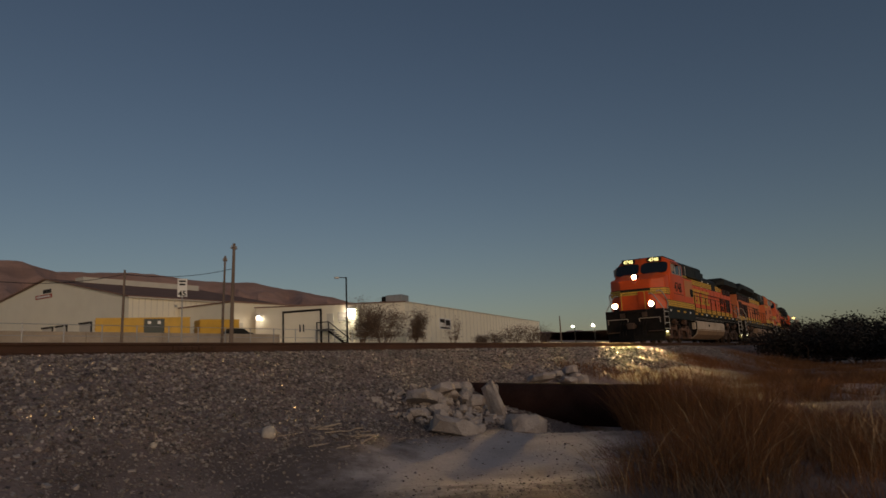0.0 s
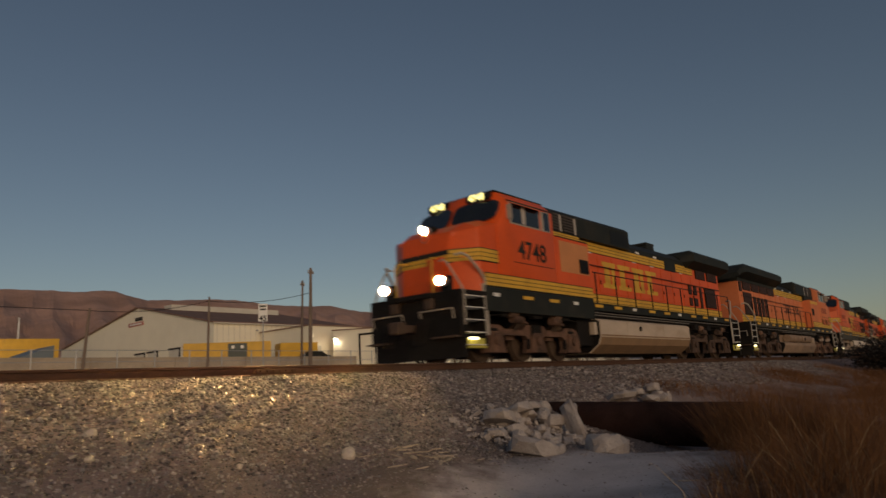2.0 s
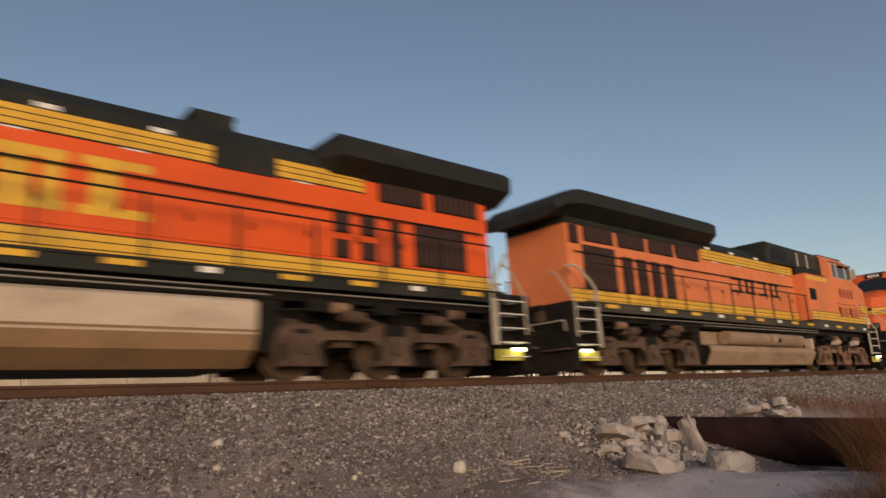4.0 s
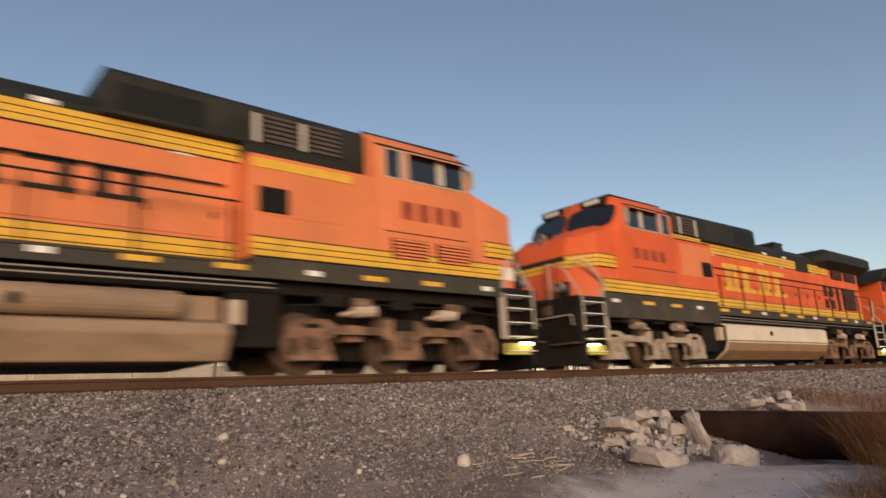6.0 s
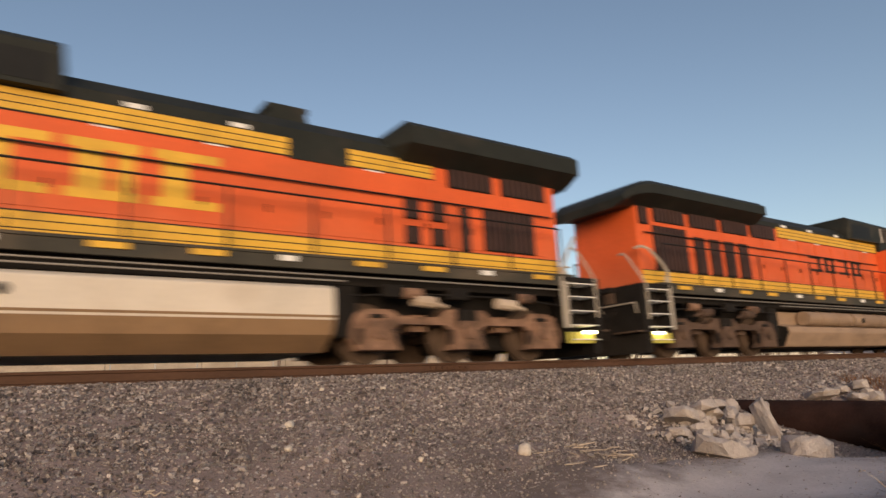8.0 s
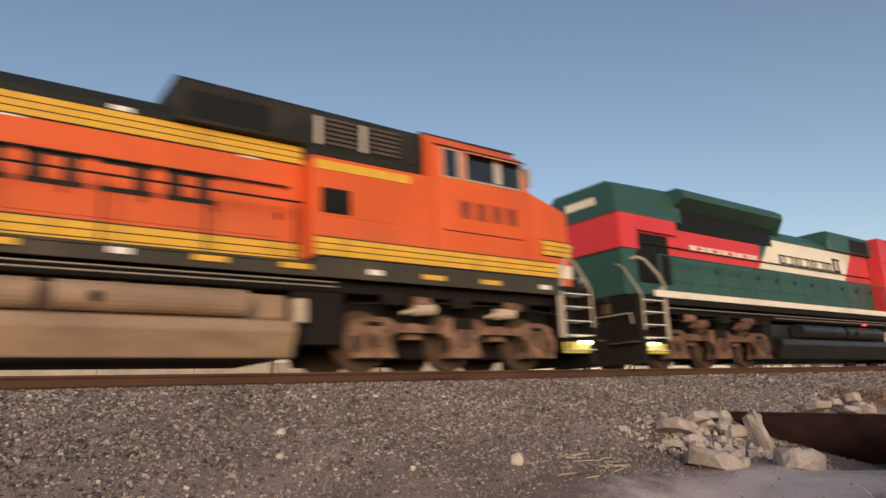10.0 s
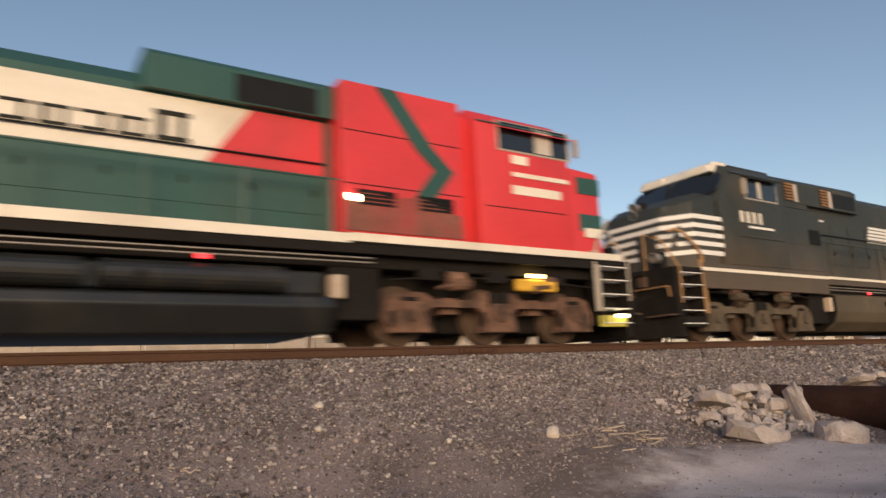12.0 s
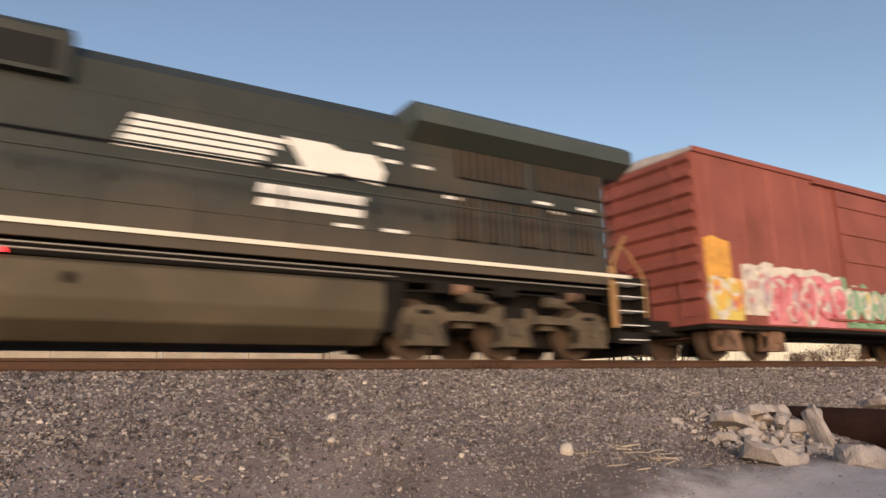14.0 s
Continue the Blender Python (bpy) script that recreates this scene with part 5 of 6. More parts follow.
    bm = loft(bmesh.new(), [(rk, [(-w, 1.84), (-w, 3.42), (-1.15, 3.56), (0, 3.56), (1.15, 3.56), (w, 3.42), (w, 1.84), (0, 1.84)]),
                            (2.86, [(-w, 1.84), (-w, 4.26), (-1.12, 4.6), (0, 4.6), (1.12, 4.6), (w, 4.26), (w, 1.84), (0, 1.84)]),
                            (5.36, [(-w, 1.84), (-w, 4.26), (-1.12, 4.62), (0, 4.62), (1.12, 4.62), (w, 4.26), (w, 1.84), (0, 1.84)])])
    for v in bm.verts:
        if v.co.x < 3:
            v.co.x += SWEEP * abs(v.co.y) / w
    bmesh.ops.bevel(bm, geom=bm.edges[:], offset=0.03, segments=2, affect="EDGES", profile=0.5)
    cab = part("cab", bm, body, loco, smooth=True)
    cab.location.x = o.get("cab_dx", 0.0)
    if o.get("roof_plate", True):
        part("cab_roof", P([(-1.14, 4.6), (-1.14, 4.635), (1.14, 4.635), (1.14, 4.6)], "x", 2.95, 5.4), roof, cab)
    for s in (-1, 1):
        a, b = sorted((s * 0.05, s * 1.42))
        for y0, y1 in ((a, b),):
            g = bmesh.new()
            c0, c1 = Vector((rk + (2.86 - rk) * 0.12 - 0.035, 0, 3.68)), Vector((rk + (2.86 - rk) * 0.73 - 0.035, 0, 4.32))
            up = c1 - c0
            nrm = Vector((-up.z, 0, up.x)).normalized() * 0.02
            ring = []
            m0, m1 = (y0 + y1) / 2, (y1 - y0) / 2
            for k in range(16):
                t = k / 16 * math.tau
                cx_, sx_ = math.cos(t), math.sin(t)
                u = abs(cx_) ** 0.5 * math.copysign(1, cx_)
                q = abs(sx_) ** 0.5 * math.copysign(1, sx_)
                ring.append(c0 + up * (0.5 + 0.5 * q) + Vector((SWEEP * abs(m0 + m1 * u) / w, m0 + m1 * u, 0)))
            f1 = [g.verts.new(p + nrm) for p in ring]
            f2 = [g.verts.new(p - nrm) for p in ring]
            fs = [g.faces.new(f1), g.faces.new(f2[::-1])] + [g.faces.new((f1[i], f2[i], f2[(i + 1) % 16], f1[(i + 1) % 16])) for i in range(16)]
            bmesh.ops.recalc_face_normals(g, faces=fs)
            part("windscreen", g, M_GLASS, cab, "dark windscreen pane")
        # side windows: frame, glass panes, pale blinds and posts
        yy = s * w
        x0, x1, z0, z1 = o.get("win", (3.1, 4.62, 3.64, 4.26))
        xm = (x0 + x1) / 2
        fr = part("side_window", B(x0, x1, *sorted((yy - s * 0.01, yy + s * 0.012)), z0, z1, bevel=0.006), o.get("window_frame", M_GREYRAIL), cab)
        part("pane", B(x0 + 0.09, xm - 0.02, *sorted((yy + s * 0.006, yy + s * 0.017)), z0 + 0.04, z1 - 0.02), M_GLASS, fr)
        part("pane", B(xm + 0.02, x1 - 0.05, *sorted((yy + s * 0.006, yy + s * 0.017)), z0 + 0.04, z1 - 0.02), M_GLASS, fr)
        part("blind", B(xm - 0.02 - o.get("blind", 0.16), xm - 0.02, *sorted((yy + s * 0.012, yy + s * 0.021)), z0 + 0.06, z1 - 0.06), M_CURTAIN, fr)
        if o.get("rear_window", True):
            fr2 = part("side_window", B(4.7, 5.16, *sorted((yy - s * 0.01, yy + s * 0.012)), 3.64, 4.24, bevel=0.006), o.get("window_frame", M_GREYRAIL), cab)
            part("pane", B(4.82, 5.12, *sorted((yy + s * 0.006, yy + s * 0.017)), 3.67, 4.21), M_GLASS, fr2)
        part("drip_rail", B(3.0, 5.36, *sorted((yy, yy + s * 0.03)), 4.262, 4.285), roof, cab)
        part("cab_seam", B(3.15, 5.2, *sorted((yy - s * 0.01, yy + s * 0.006)), 2.58, 2.6), o["line"], cab)
        part("window_visor", P([(yy, 4.25), (yy + s * 0.16, 4.17), (yy + s * 0.16, 4.155), (yy, 4.22)], "x", x0 + 0.02, x1 - 0.02), body, cab)
        part("mirror", B(x0 - 0.12, x0 - 0.08, *sorted((yy, yy + s * 0.16)), z0 + 0.1, z0 + 0.5, bevel=0.01), M_GREYRAIL, cab)
        if o.get("cab_louvres"):
            for q in (3.1, 4.2):
                louvre(cab, q, q + 0.85, s, 1.515, 2.06, 2.46, 6, body, level=True)
        # road number
        if o.get("number"):
            letters(o["number"], 0.72, cab, o["ink"], pose(4.12, yy + s * 0.006, 2.72, 90, 0, 0 if s < 0 else 180))
        elif o.get("bars", True):
            for k in range(4):
                x = 3.3 + k * o.get("bar_step", 0.4)
                part("number_bar", B(x, x + o.get("bar_w", 0.28), *sorted((yy, yy + s * 0.006)), o.get("bar_z", 2.8), o.get("bar_z", 2.8) + o.get("bar_h", 0.42)), o["ink"], cab)
    # number boards over the windscreen
    for s in (-1, 1):
        nbx = part("number_board", B(2.74, 3.0, *sorted((s * 0.34, s * 1.06)), 4.36, 4.56, bevel=0.02), o.get("board_paint", M_BLACK), cab)
        if o.get("number") and o.get("boards", True):
            letters(o["number"], 0.26, nbx, M_BOARD, pose(2.735, s * 0.7, 4.375, 90, 0, -90), 0.003)
        else:
            for k in range(4):
                part("digit_bar", B(2.73, 2.74, s * 0.7 - 0.25 + k * 0.13, s * 0.7 - 0.16 + k * 0.13, 4.4, 4.52), M_IVORY, nbx)
    if o.get("brow"):
        part("brow_plate", P([(2.72, 4.36), (2.86, 4.6), (3.0, 4.66), (3.5, 4.66), (3.3, 4.36)], "y", -1.16, 1.16, bevel=0.02), o["brow"], cab, "ivory painted brow over the windscreen")
    # roof details on the cab
    ah = bmesh.new()
    rod(ah, (3.6, 0.3, 4.62), (3.6, 0.3, 4.74), 0.05, 10)
    box(ah, 4.3, 4.9, -0.5, 0.4, 4.62, 4.7, bevel=0.02)
    part("antenna", ah, M_BLACK, cab)
    # headlights in the nose and ditch lights on the deck
    hz, hx, dx = nt + 0.07, nf + 0.27, o.get("ditch_x", 0.73)
    hl = part("headlight_housing", B(hx + 0.01, hx + 0.22, -0.15, 0.15, hz - 0.26, hz + 0.24, bevel=0.03), M_UNDER, loco)
    for z in (hz - 0.11, hz + 0.11):
        c = bmesh.new()
        rod(c, (hx, 0, z), (hx - 0.01, 0, z), 0.09, 18)
        tube(hl, hx + 0.05, hx - 0.2, 0, z, 0.1)
        part("headlight", c, M_HEAD if o.get("lit") else M_CURTAIN, hl, "blazing warm headlight" if o.get("lit") else "unlit round headlight")
    for s in (-1, 1):
        c = bmesh.new()
        box(c, dx + 0.01, dx + 0.17, s * 0.95 - 0.14, s * 0.95 + 0.14, 1.7, 2.1, bevel=0.03)
        dl = part("ditch_light_housing", c, M_BLACK, loco)
        c = bmesh.new()
        rod(c, (dx, s * 0.95, 1.96), (dx - 0.01, s * 0.95, 1.96), 0.1, 18)
        tube(dl, dx + 0.04, dx - 0.18, s * 0.95, 1.96, 0.108)
        part("ditch_light", c, M_HEAD if o.get("lit") else M_CURTAIN, dl, "blazing warm ditch light" if o.get("lit") else "unlit ditch light")
        c = bmesh.new()
        line(c, [(0.8, s * 0.62, 1.7), (0.8, s * 0.62, 2.5), (0.86, s * 0.56, 2.6), (1.1, s * 0.5, 2.62)], 0.022, 8)
        # on the lead, yellow paint here stands for ditch light falling on the rail
        part("front_handrail", c, o.get("lit_front_rail", o["rails"]), loco)
    # the full-width cabinet behind the cab and the tall blower house over it
    c0, c1, ct = o.get("cabinet", (5.37 + min(0, o.get("cab_dx", 0)), 7.44, 3.6))
    cabin = part("equipment_cabinet", B(c0, c1, -1.48, 1.48, 1.84, ct, bevel=0.02), body, loco)
    u0 = c1 if ct > 4 else c0 + 0.05
    up = loft(bmesh.new(), [(u0, hood_section(1.2, 3.88, 4.6 if ct < 4 else 4.54, 0.12)), (o["blower_end"], hood_section(1.2, 3.88, 4.66 if ct < 4 else 4.54, 0.12)), (o["blower_end"] + 0.05, hood_section(1.1, 3.88, HT + 0.02, 0.12))])
    if ct < 4:
        part("duct_box", B(c0 + 0.05, c1, -1.19, 1.19, 3.58, 3.9), roof, cabin)
    blower = part("blower_house", up, o.get("blower", roof), loco)
    i0, i1, iz0, iz1 = o.get("intake", (o["blower_end"] - 1.5, o["blower_end"] - 0.15, 3.95, 4.4))
    for s in (-1, 1):
        if ct < 4:
            part("cabinet_panel", B(5.62, 7.36, *sorted((s * 1.47, s * 1.488)), 2.56, 3.5, bevel=0.004), o.get("panel", body), cabin)
            louvre(cabin, 6.75, 7.3, s, 1.485, 2.6, 3.04, 8, M_BLACK)
            part("shelf_plate", B(5.5, 7.4, *sorted((s * 1.2, s * 1.485)), 3.602, 3.63), roof, cabin)
            for x in o.get("slat_x", (5.5, 6.4)):
                louvre(blower, x, x + (0.48 if "slat" in o else 0.74), s, 1.2, 3.92, 4.46, 6, o.get("slat", M_SLAT), level=True)
                part("post", B(x + (0.5 if "slat" in o else 0.76), x + (0.66 if "slat" in o else 0.86), *sorted((s * 1.19, s * 1.215)), 3.92, 4.44), M_CURTAIN, blower)
        else:
            part("vestibule", B(4.6, c0 + 0.05, *sorted((s * 0.2, s * 1.12)), 1.84, ct - 0.08), body, cabin)
            for x in (5.35, 6.55):
                louvre(cabin, x, x + 0.75, s, 1.5, 2.32, 2.6, 4, M_BLACK, level=True)
            for z in (2.68, 3.62):
                part("cabinet_seam", B(c0 + 0.02, c1 - 0.02, *sorted((s * 1.47, s * 1.488)), z, z + 0.018), o["line"], cabin)
            part("walkway_light", B(c1 - 0.3, c1 - 0.08, *sorted((s * 1.48, s * 1.53)), 2.38, 2.5, bevel=0.02), M_STEPLIGHT, cabin, "lit white walkway light")
        part("intake_screen", B(i0, i1, *sorted((s * 1.19, s * 1.207)), iz0, iz1), M_BLACK, blower)
    # the long hood: doors below, roof colour above
    HE = 20.9
    hood = part("long_hood", B(7.46, HE, -HW, HW, 1.75, 3.84, bevel=0.02), o.get("hood", body), loco)
    part("hood_roof", loft(bmesh.new(), [(7.46, hood_section(HW + 0.004, 3.8, HT)), (HE, hood_section(HW + 0.004, 3.8, HT))]), roof, loco)
    for s in (-1, 1):
        y = s * HW
        for k in range(12):
            x = 7.8 + k * 1.06
            d = B(x, x + 1.0, *sorted((y - s * 0.01, y + s * 0.014)), 2.2, 3.46, bevel=0.005)
            door = part("hood_door", d, o["door_paint"](x, s) if "door_paint" in o else o.get("hood", body), hood)
            lt = bmesh.new()
            box(lt, x + 0.05, x + 0.09, *sorted((y, y + s * 0.035)), 2.5, 2.62)
            part("latch", lt, M_UNDER, door)
        hr = bmesh.new()
        line(hr, [(7.7, y + s * 0.07, 3.08), (20.7, y + s * 0.07, 3.08)], 0.018)
        part("hood_grab_rail", hr, o["line"], hood)
        # light fittings and stencils along the top
        for x in (8.2, 11.6, 13.2, 15.4, 16.1):
            part("stencil_plate", B(x, x + 0.34, *sorted((y, y + s * 0.01)), 3.5, 3.56), M_WHITE, hood)
    # stack, radiator house and its overhanging wings
    part("exhaust_chimney", P([(14.35, HT - 0.05), (14.5, o.get("stack", 4.76) - 0.12), (14.44, o.get("stack", 4.76) - 0.1), (14.44, o.get("stack", 4.76)), (15.24, o.get("stack", 4.76)), (15.24, o.get("stack", 4.76) - 0.1), (15.18, o.get("stack", 4.76) - 0.12), (15.3, HT - 0.05)], "y", -0.45, 0.45, bevel=0.015), roof, loco)
    hoods = bmesh.new()
    for x in (11.9, 12.5, 12.9):
        box(hoods, x, x + 0.3, -0.3, 0.3, HT - 0.02, HT + 0.07, bevel=0.02)
    part("roof_hatch", hoods, roof, loco)
    if o.get("tail"):
        hn = bmesh.new()
        rod(hn, (13.2, -0.4, HT - 0.02), (13.2, -0.4, HT + 0.2), 0.04, 8)
        for k in (-0.16, 0.0, 0.16):
            rod(hn, (12.85, k - 0.4, HT + 0.2), (13.55, k - 0.4, HT + 0.24), 0.035, 10, 0.1)
        part("air_horn", hn, M_BLACK, loco, "black air horn cluster")
    r0, rt, rb = o["rad_x0"], o["rad_top"], o["rad_low"]
    rad = loft(bmesh.new(), [(r0 - o.get("rad_ramp", 0.45), [(-0.95, HT - 0.32), (-1.0, HT - 0.3), (-0.95, HT - 0.12), (-0.7, HT - 0.02), (0.7, HT - 0.02), (0.95, HT - 0.12), (1.0, HT - 0.3), (0.95, HT - 0.32)]),
                             (r0, [(-1.02, rb - 0.2), (-1.48, rb + 0.04), (-1.48, rt - 0.14), (-1.3, rt), (1.3, rt), (1.48, rt - 0.14), (1.48, rb + 0.04), (1.02, rb - 0.2)]),
                             (o["rad_x1"], [(-1.02, rb - 0.2), (-1.48, rb + 0.04), (-1.48, rt - 0.14), (-1.3, rt), (1.3, rt), (1.48, rt - 0.14), (1.48, rb + 0.04), (1.02, rb - 0.2)])] + ([(o["rad_x1"] + ax, [(-0.98, rb - 0.2 - 0.12 * q), (-1.48 + 0.12 * q, rb + 0.04 - 0.26 * q), (-1.48 + 0.2 * q, rt - 0.14 - 0.36 * q), (-1.3 + 0.3 * q, rt - 0.52 * q), (1.3 - 0.3 * q, rt - 0.52 * q), (1.48 - 0.2 * q, rt - 0.14 - 0.36 * q), (1.48 - 0.12 * q, rb + 0.04 - 0.26 * q), (0.98, rb - 0.2 - 0.12 * q)]) for ax, q in ((0.35, 0.1), (0.7, 0.32), (0.98, 0.68), (1.12, 1.0))] if o.get("rad_taper") else []))
    rh = part("radiator_house", rad, o.get("rad_paint", roof), loco)
    if o.get("tail"):
        th = part("tail_house", loft(bmesh.new(), [(18.9, hood_section(1.12, 3.78, 4.72, 0.22)), (21.55, hood_section(1.12, 3.78, 4.62, 0.22))]), roof, loco)
        part("tail_hood", B(20.9, 21.45, -1.1, 1.1, 1.75, 3.8, bevel=0.02), roof, loco)
        for s in (-1, 1):
            part("red_band", B(20.84, 21.5, *sorted((s * 1.1, s * 1.135)), 2.9, 3.78), M_CRIMSON, th)
            part("red_band", B(19.2, 20.84, *sorted((s * 1.1, s * 1.135)), 3.4, 3.78), M_CRIMSON, th)
        part("red_band", B(21.44, 21.52, -1.1, 1.1, 2.9, 3.78), M_CRIMSON, th)
        part("tail_light_panel", B(21.5, 21.57, -0.5, 0.5, 4.1, 4.3), M_IVORY, th)
    fan = bmesh.new()
    for x in np.arange(r0 + 0.3, o["rad_x1"] - 0.3, 0.32):
        box(fan, x, x + 0.2, -1.15, 1.15, rt - 0.02, rt + 0.02)
    part("radiator_shutters", fan, M_UNDER, rh)
    for s in (-1, 1):
        y = HW
        for x0, x1, z0, z1, n in o["grilles"]:
            louvre(hood, x0, x1, s, y + 0.022, z0, z1, n, o.get("grille_paint", M_GRILLE))
    # stripes and other paint
    for mat_, x0, x1, y, z0, z1 in o["stripes"]:
        for s in (-1, 1):
            part("stripe", B(x0, x1, *sorted((s * (y - 0.01), s * (y + 0.017)))
                             , z0, z1), mat_, loco)
    for mat_, y, pts in o.get("patches", ()):
        for s in (-1, 1):
            part("paint_panel", P(pts, "y", *sorted((s * (y - 0.01), s * (y + 0.02)))), mat_, loco)
    for s in (-1, 1):
        for k, x in enumerate(np.arange(2.1, 20.6, 1.35)):
            if o.get("reflectors", True):
                part("reflector", B(x, x + (0.5 if k % 3 else 0.28), *sorted((s * 1.49, s * 1.512)), 1.6, 1.69), M_STRIPE if k % 3 else M_WHITE, loco)
        # walkway handrail, each post a part
        rail = bmesh.new()
        line(rail, [(7.6, s * 1.46, 2.72), (20.5, s * 1.46, 2.72)], 0.02)
        hr = part("side_handrail", rail, o["post"], loco)
        for x in np.arange(7.75, 20.6, 1.42):
            p = bmesh.new()
            rod(p, (x, s * 1.46, 1.72), (x, s * 1.46, 2.73), 0.022, 6)
            part("post", p, o["post"], hr)
        # pipes and gear under the walkway
        for y, z, x1 in ((1.42, 1.44, 20.4), (1.44, 1.36, 15.4)):
            wp = bmesh.new()
            line(wp, [(7.0, s * y, z), (x1, s * y, z - 0.02)], 0.014)
            part("conduit", wp, M_PIPE, loco, "thin pale conduit under the walkway")
        for x in (2.6, 4.1, 5.6, 16.2, 17.6, 19.2):
            part("junction_box", B(x, x + 0.45, *sorted((s * 1.2, s * 1.38)), 1.12, 1.34, bevel=0.02), M_UNDER, loco)
        for x in (2.9, 5.1, 16.6, 19.3):
            sb = bmesh.new()
            rod(sb, (x, s * 1.36, 1.2), (x + 0.35, s * 1.36, 1.2), 0.1, 10)
            part("air_cylinder", sb, M_TRUCK, loco)
    # fuel tank
    tk = [(-1.5, 1.2), (-1.5, 0.74), (-1.4, 0.46), (-1.05, 0.2), (1.05, 0.2), (1.4, 0.46), (1.5, 0.74), (1.5, 1.2), (1.35, 1.27), (-1.35, 1.27)]
    if o.get("tank_style") == "reservoirs":
        tk = [(-1.46, 0.76), (-1.5, 0.6), (-1.3, 0.2), (1.3, 0.2), (1.5, 0.6), (1.46, 0.76), (1.05, 0.86), (1.05, 1.24), (-1.05, 1.24), (-1.05, 0.86)]
    tank = part("fuel_tank", P(tk, "x", 7.72, 15.2, bevel=0.03), o["tank"], loco)
    # near-black plates paint the trucks' shade onto both tank ends
    for x in (7.66, 15.18):
        part("shaded_tank_end", P([(y * 0.97, 0.7 + (z - 0.7) * 0.95) for y, z in tk], "x", x, x + 0.08), M_UNDER, tank)
    for s in (-1, 1):
        # the inward-sloping lower side is browner than the tank above it
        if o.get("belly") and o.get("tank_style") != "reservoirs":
            part("tank_belly", P([(s * 1.497, 0.76), (s * 1.397, 0.46), (s * 1.05, 0.203), (s * 1.05, 0.193), (s * 1.404, 0.452), (s * 1.505, 0.76)], "x", 7.74, 15.18), M_BELLY, tank, "brown lower tank side")
        if o.get("roof_plates"):
            for x in (8.4, 10.2, 12.0, 13.6):
                part("roof_plate", B(x, x + 0.3, *sorted((s * 1.02, s * 1.036)), 3.885, 3.96), M_WHITE, loco)
            part("soot_patch", B(14.6, 15.75, *sorted((s * 1.02, s * 1.041)), 3.5, 3.87), M_GREENBLACK, loco)
        if o.get("tank_style") == "reservoirs":
            for x0, x1 in ((8.5, 11.1), (11.3, 14.0)):
                c = bmesh.new()
                rod(c, (x0, s * 1.3, 1.03), (x1, s * 1.3, 1.03), 0.21, 20)
                for q in (0.3, 0.7):
                    rod(c, (x0 + (x1 - x0) * q - 0.03, s * 1.3, 1.03), (x0 + (x1 - x0) * q + 0.03, s * 1.3, 1.03), 0.222, 20)
                part("air_reservoir", c, o["tank"], tank)
        for x in (9.6, 12.6):
            if o.get("tank_style") != "reservoirs":
                part("tank_strap", B(x, x + 0.05, *sorted((s * 1.49, s * 1.508)), 0.76, 1.19), o["tank"], tank)
        c = bmesh.new()
        rod(c, (10.6, s * 1.5, 1.0), (10.6, s * 1.54, 1.0), 0.08, 12)
        part("filler_cap", c, M_UNDER, tank)
        part("tank_end_valve", B(7.5, 7.7, *sorted((s * 1.15, s * 1.4)), 0.75, 1.15, bevel=0.03), M_TANK_TAN, loco)
    for cx, st in ((4.27, o["steel"]), (18.03, o.get("rear_steel", o["steel"]))):
        truck(loco, cx, (-1.93, 0.0, 1.93), st)
    if o.get("work_lamp"):
        for s in (-1, 1):
            lm = part("truck_lamp_bracket", B(2.9, 3.9, *sorted((s * 1.3, s * 1.46)), 0.98, 1.22, bevel=0.05), M_STRIPE, loco, "yellow painted lamp bracket over the truck")
            part("truck_lamp", B(3.25, 3.6, *sorted((s * 1.4, s * 1.47)), 1.26, 1.31), M_AMBERLAMP, lm, "lit amber inspection lamp")
    if o.get("red_lamp"):
        for s in (-1, 1):
            part("marker_lamp", B(9.7, 9.84, *sorted((s * 1.42, s * 1.47)), 1.28, 1.34), M_REDLIGHT, loco)
    return loco


def trio(x0, x1, y, z0, z1, gap=0.018, paint=None):
    """Three thin stripes with dark gaps between them."""
    h = (z1 - z0 - 2 * gap) / 3
    return [(paint or M_STRIPE, x0, x1, y, z0 + k * (h + gap), z0 + k * (h + gap) + h) for k in range(3)] + [(M_GREENBLACK, x0, x1, y - 0.006, z0 - 0.025, z1 + 0.025)]


def nose_trio(z0, z1, gap=0.018):
    h = (z1 - z0 - 2 * gap) / 3
    return [(M_STRIPE, z0 + k * (h + gap), z0 + k * (h + gap) + h, 1.76, 0.014) for k in range(3)] + [(M_GREENBLACK, z0 - 0.025, z1 + 0.025, 1.76, 0.008)]


def block_word(x0, x1, z0, z1, n, y=1.02, bar=0.34, paint=None):
    """A row of heavy slab-footed blocks where a company name stood."""
    out, p = [], (x1 - x0) / n
    for k in range(n):
        a = x0 + k * p
        h = z1 - z0
        m_ = paint or M_STRIPE
        out += [(m_, y, [(a, z0), (a + p * 0.86, z0), (a + p * 0.86, z0 + h * 0.16), (a, z0 + h * 0.16)]),
                (m_, y, [(a, z1 - h * 0.16), (a + p * 0.86, z1 - h * 0.16), (a + p * 0.86, z1), (a, z1)]),
                (m_, y, [(a + p * 0.12, z0 + h * 0.16), (a + p * 0.12 + p * bar, z0 + h * 0.16), (a + p * 0.12 + p * bar, z1 - h * 0.16), (a + p * 0.12, z1 - h * 0.16)])]
        if k % 2 == 0:
            out.append((m_, y, [(a + p * 0.58, z0 + h * 0.16), (a + p * 0.8, z0 + h * 0.16), (a + p * 0.8, z1 - h * 0.16), (a + p * 0.58, z1 - h * 0.16)]))
    return out


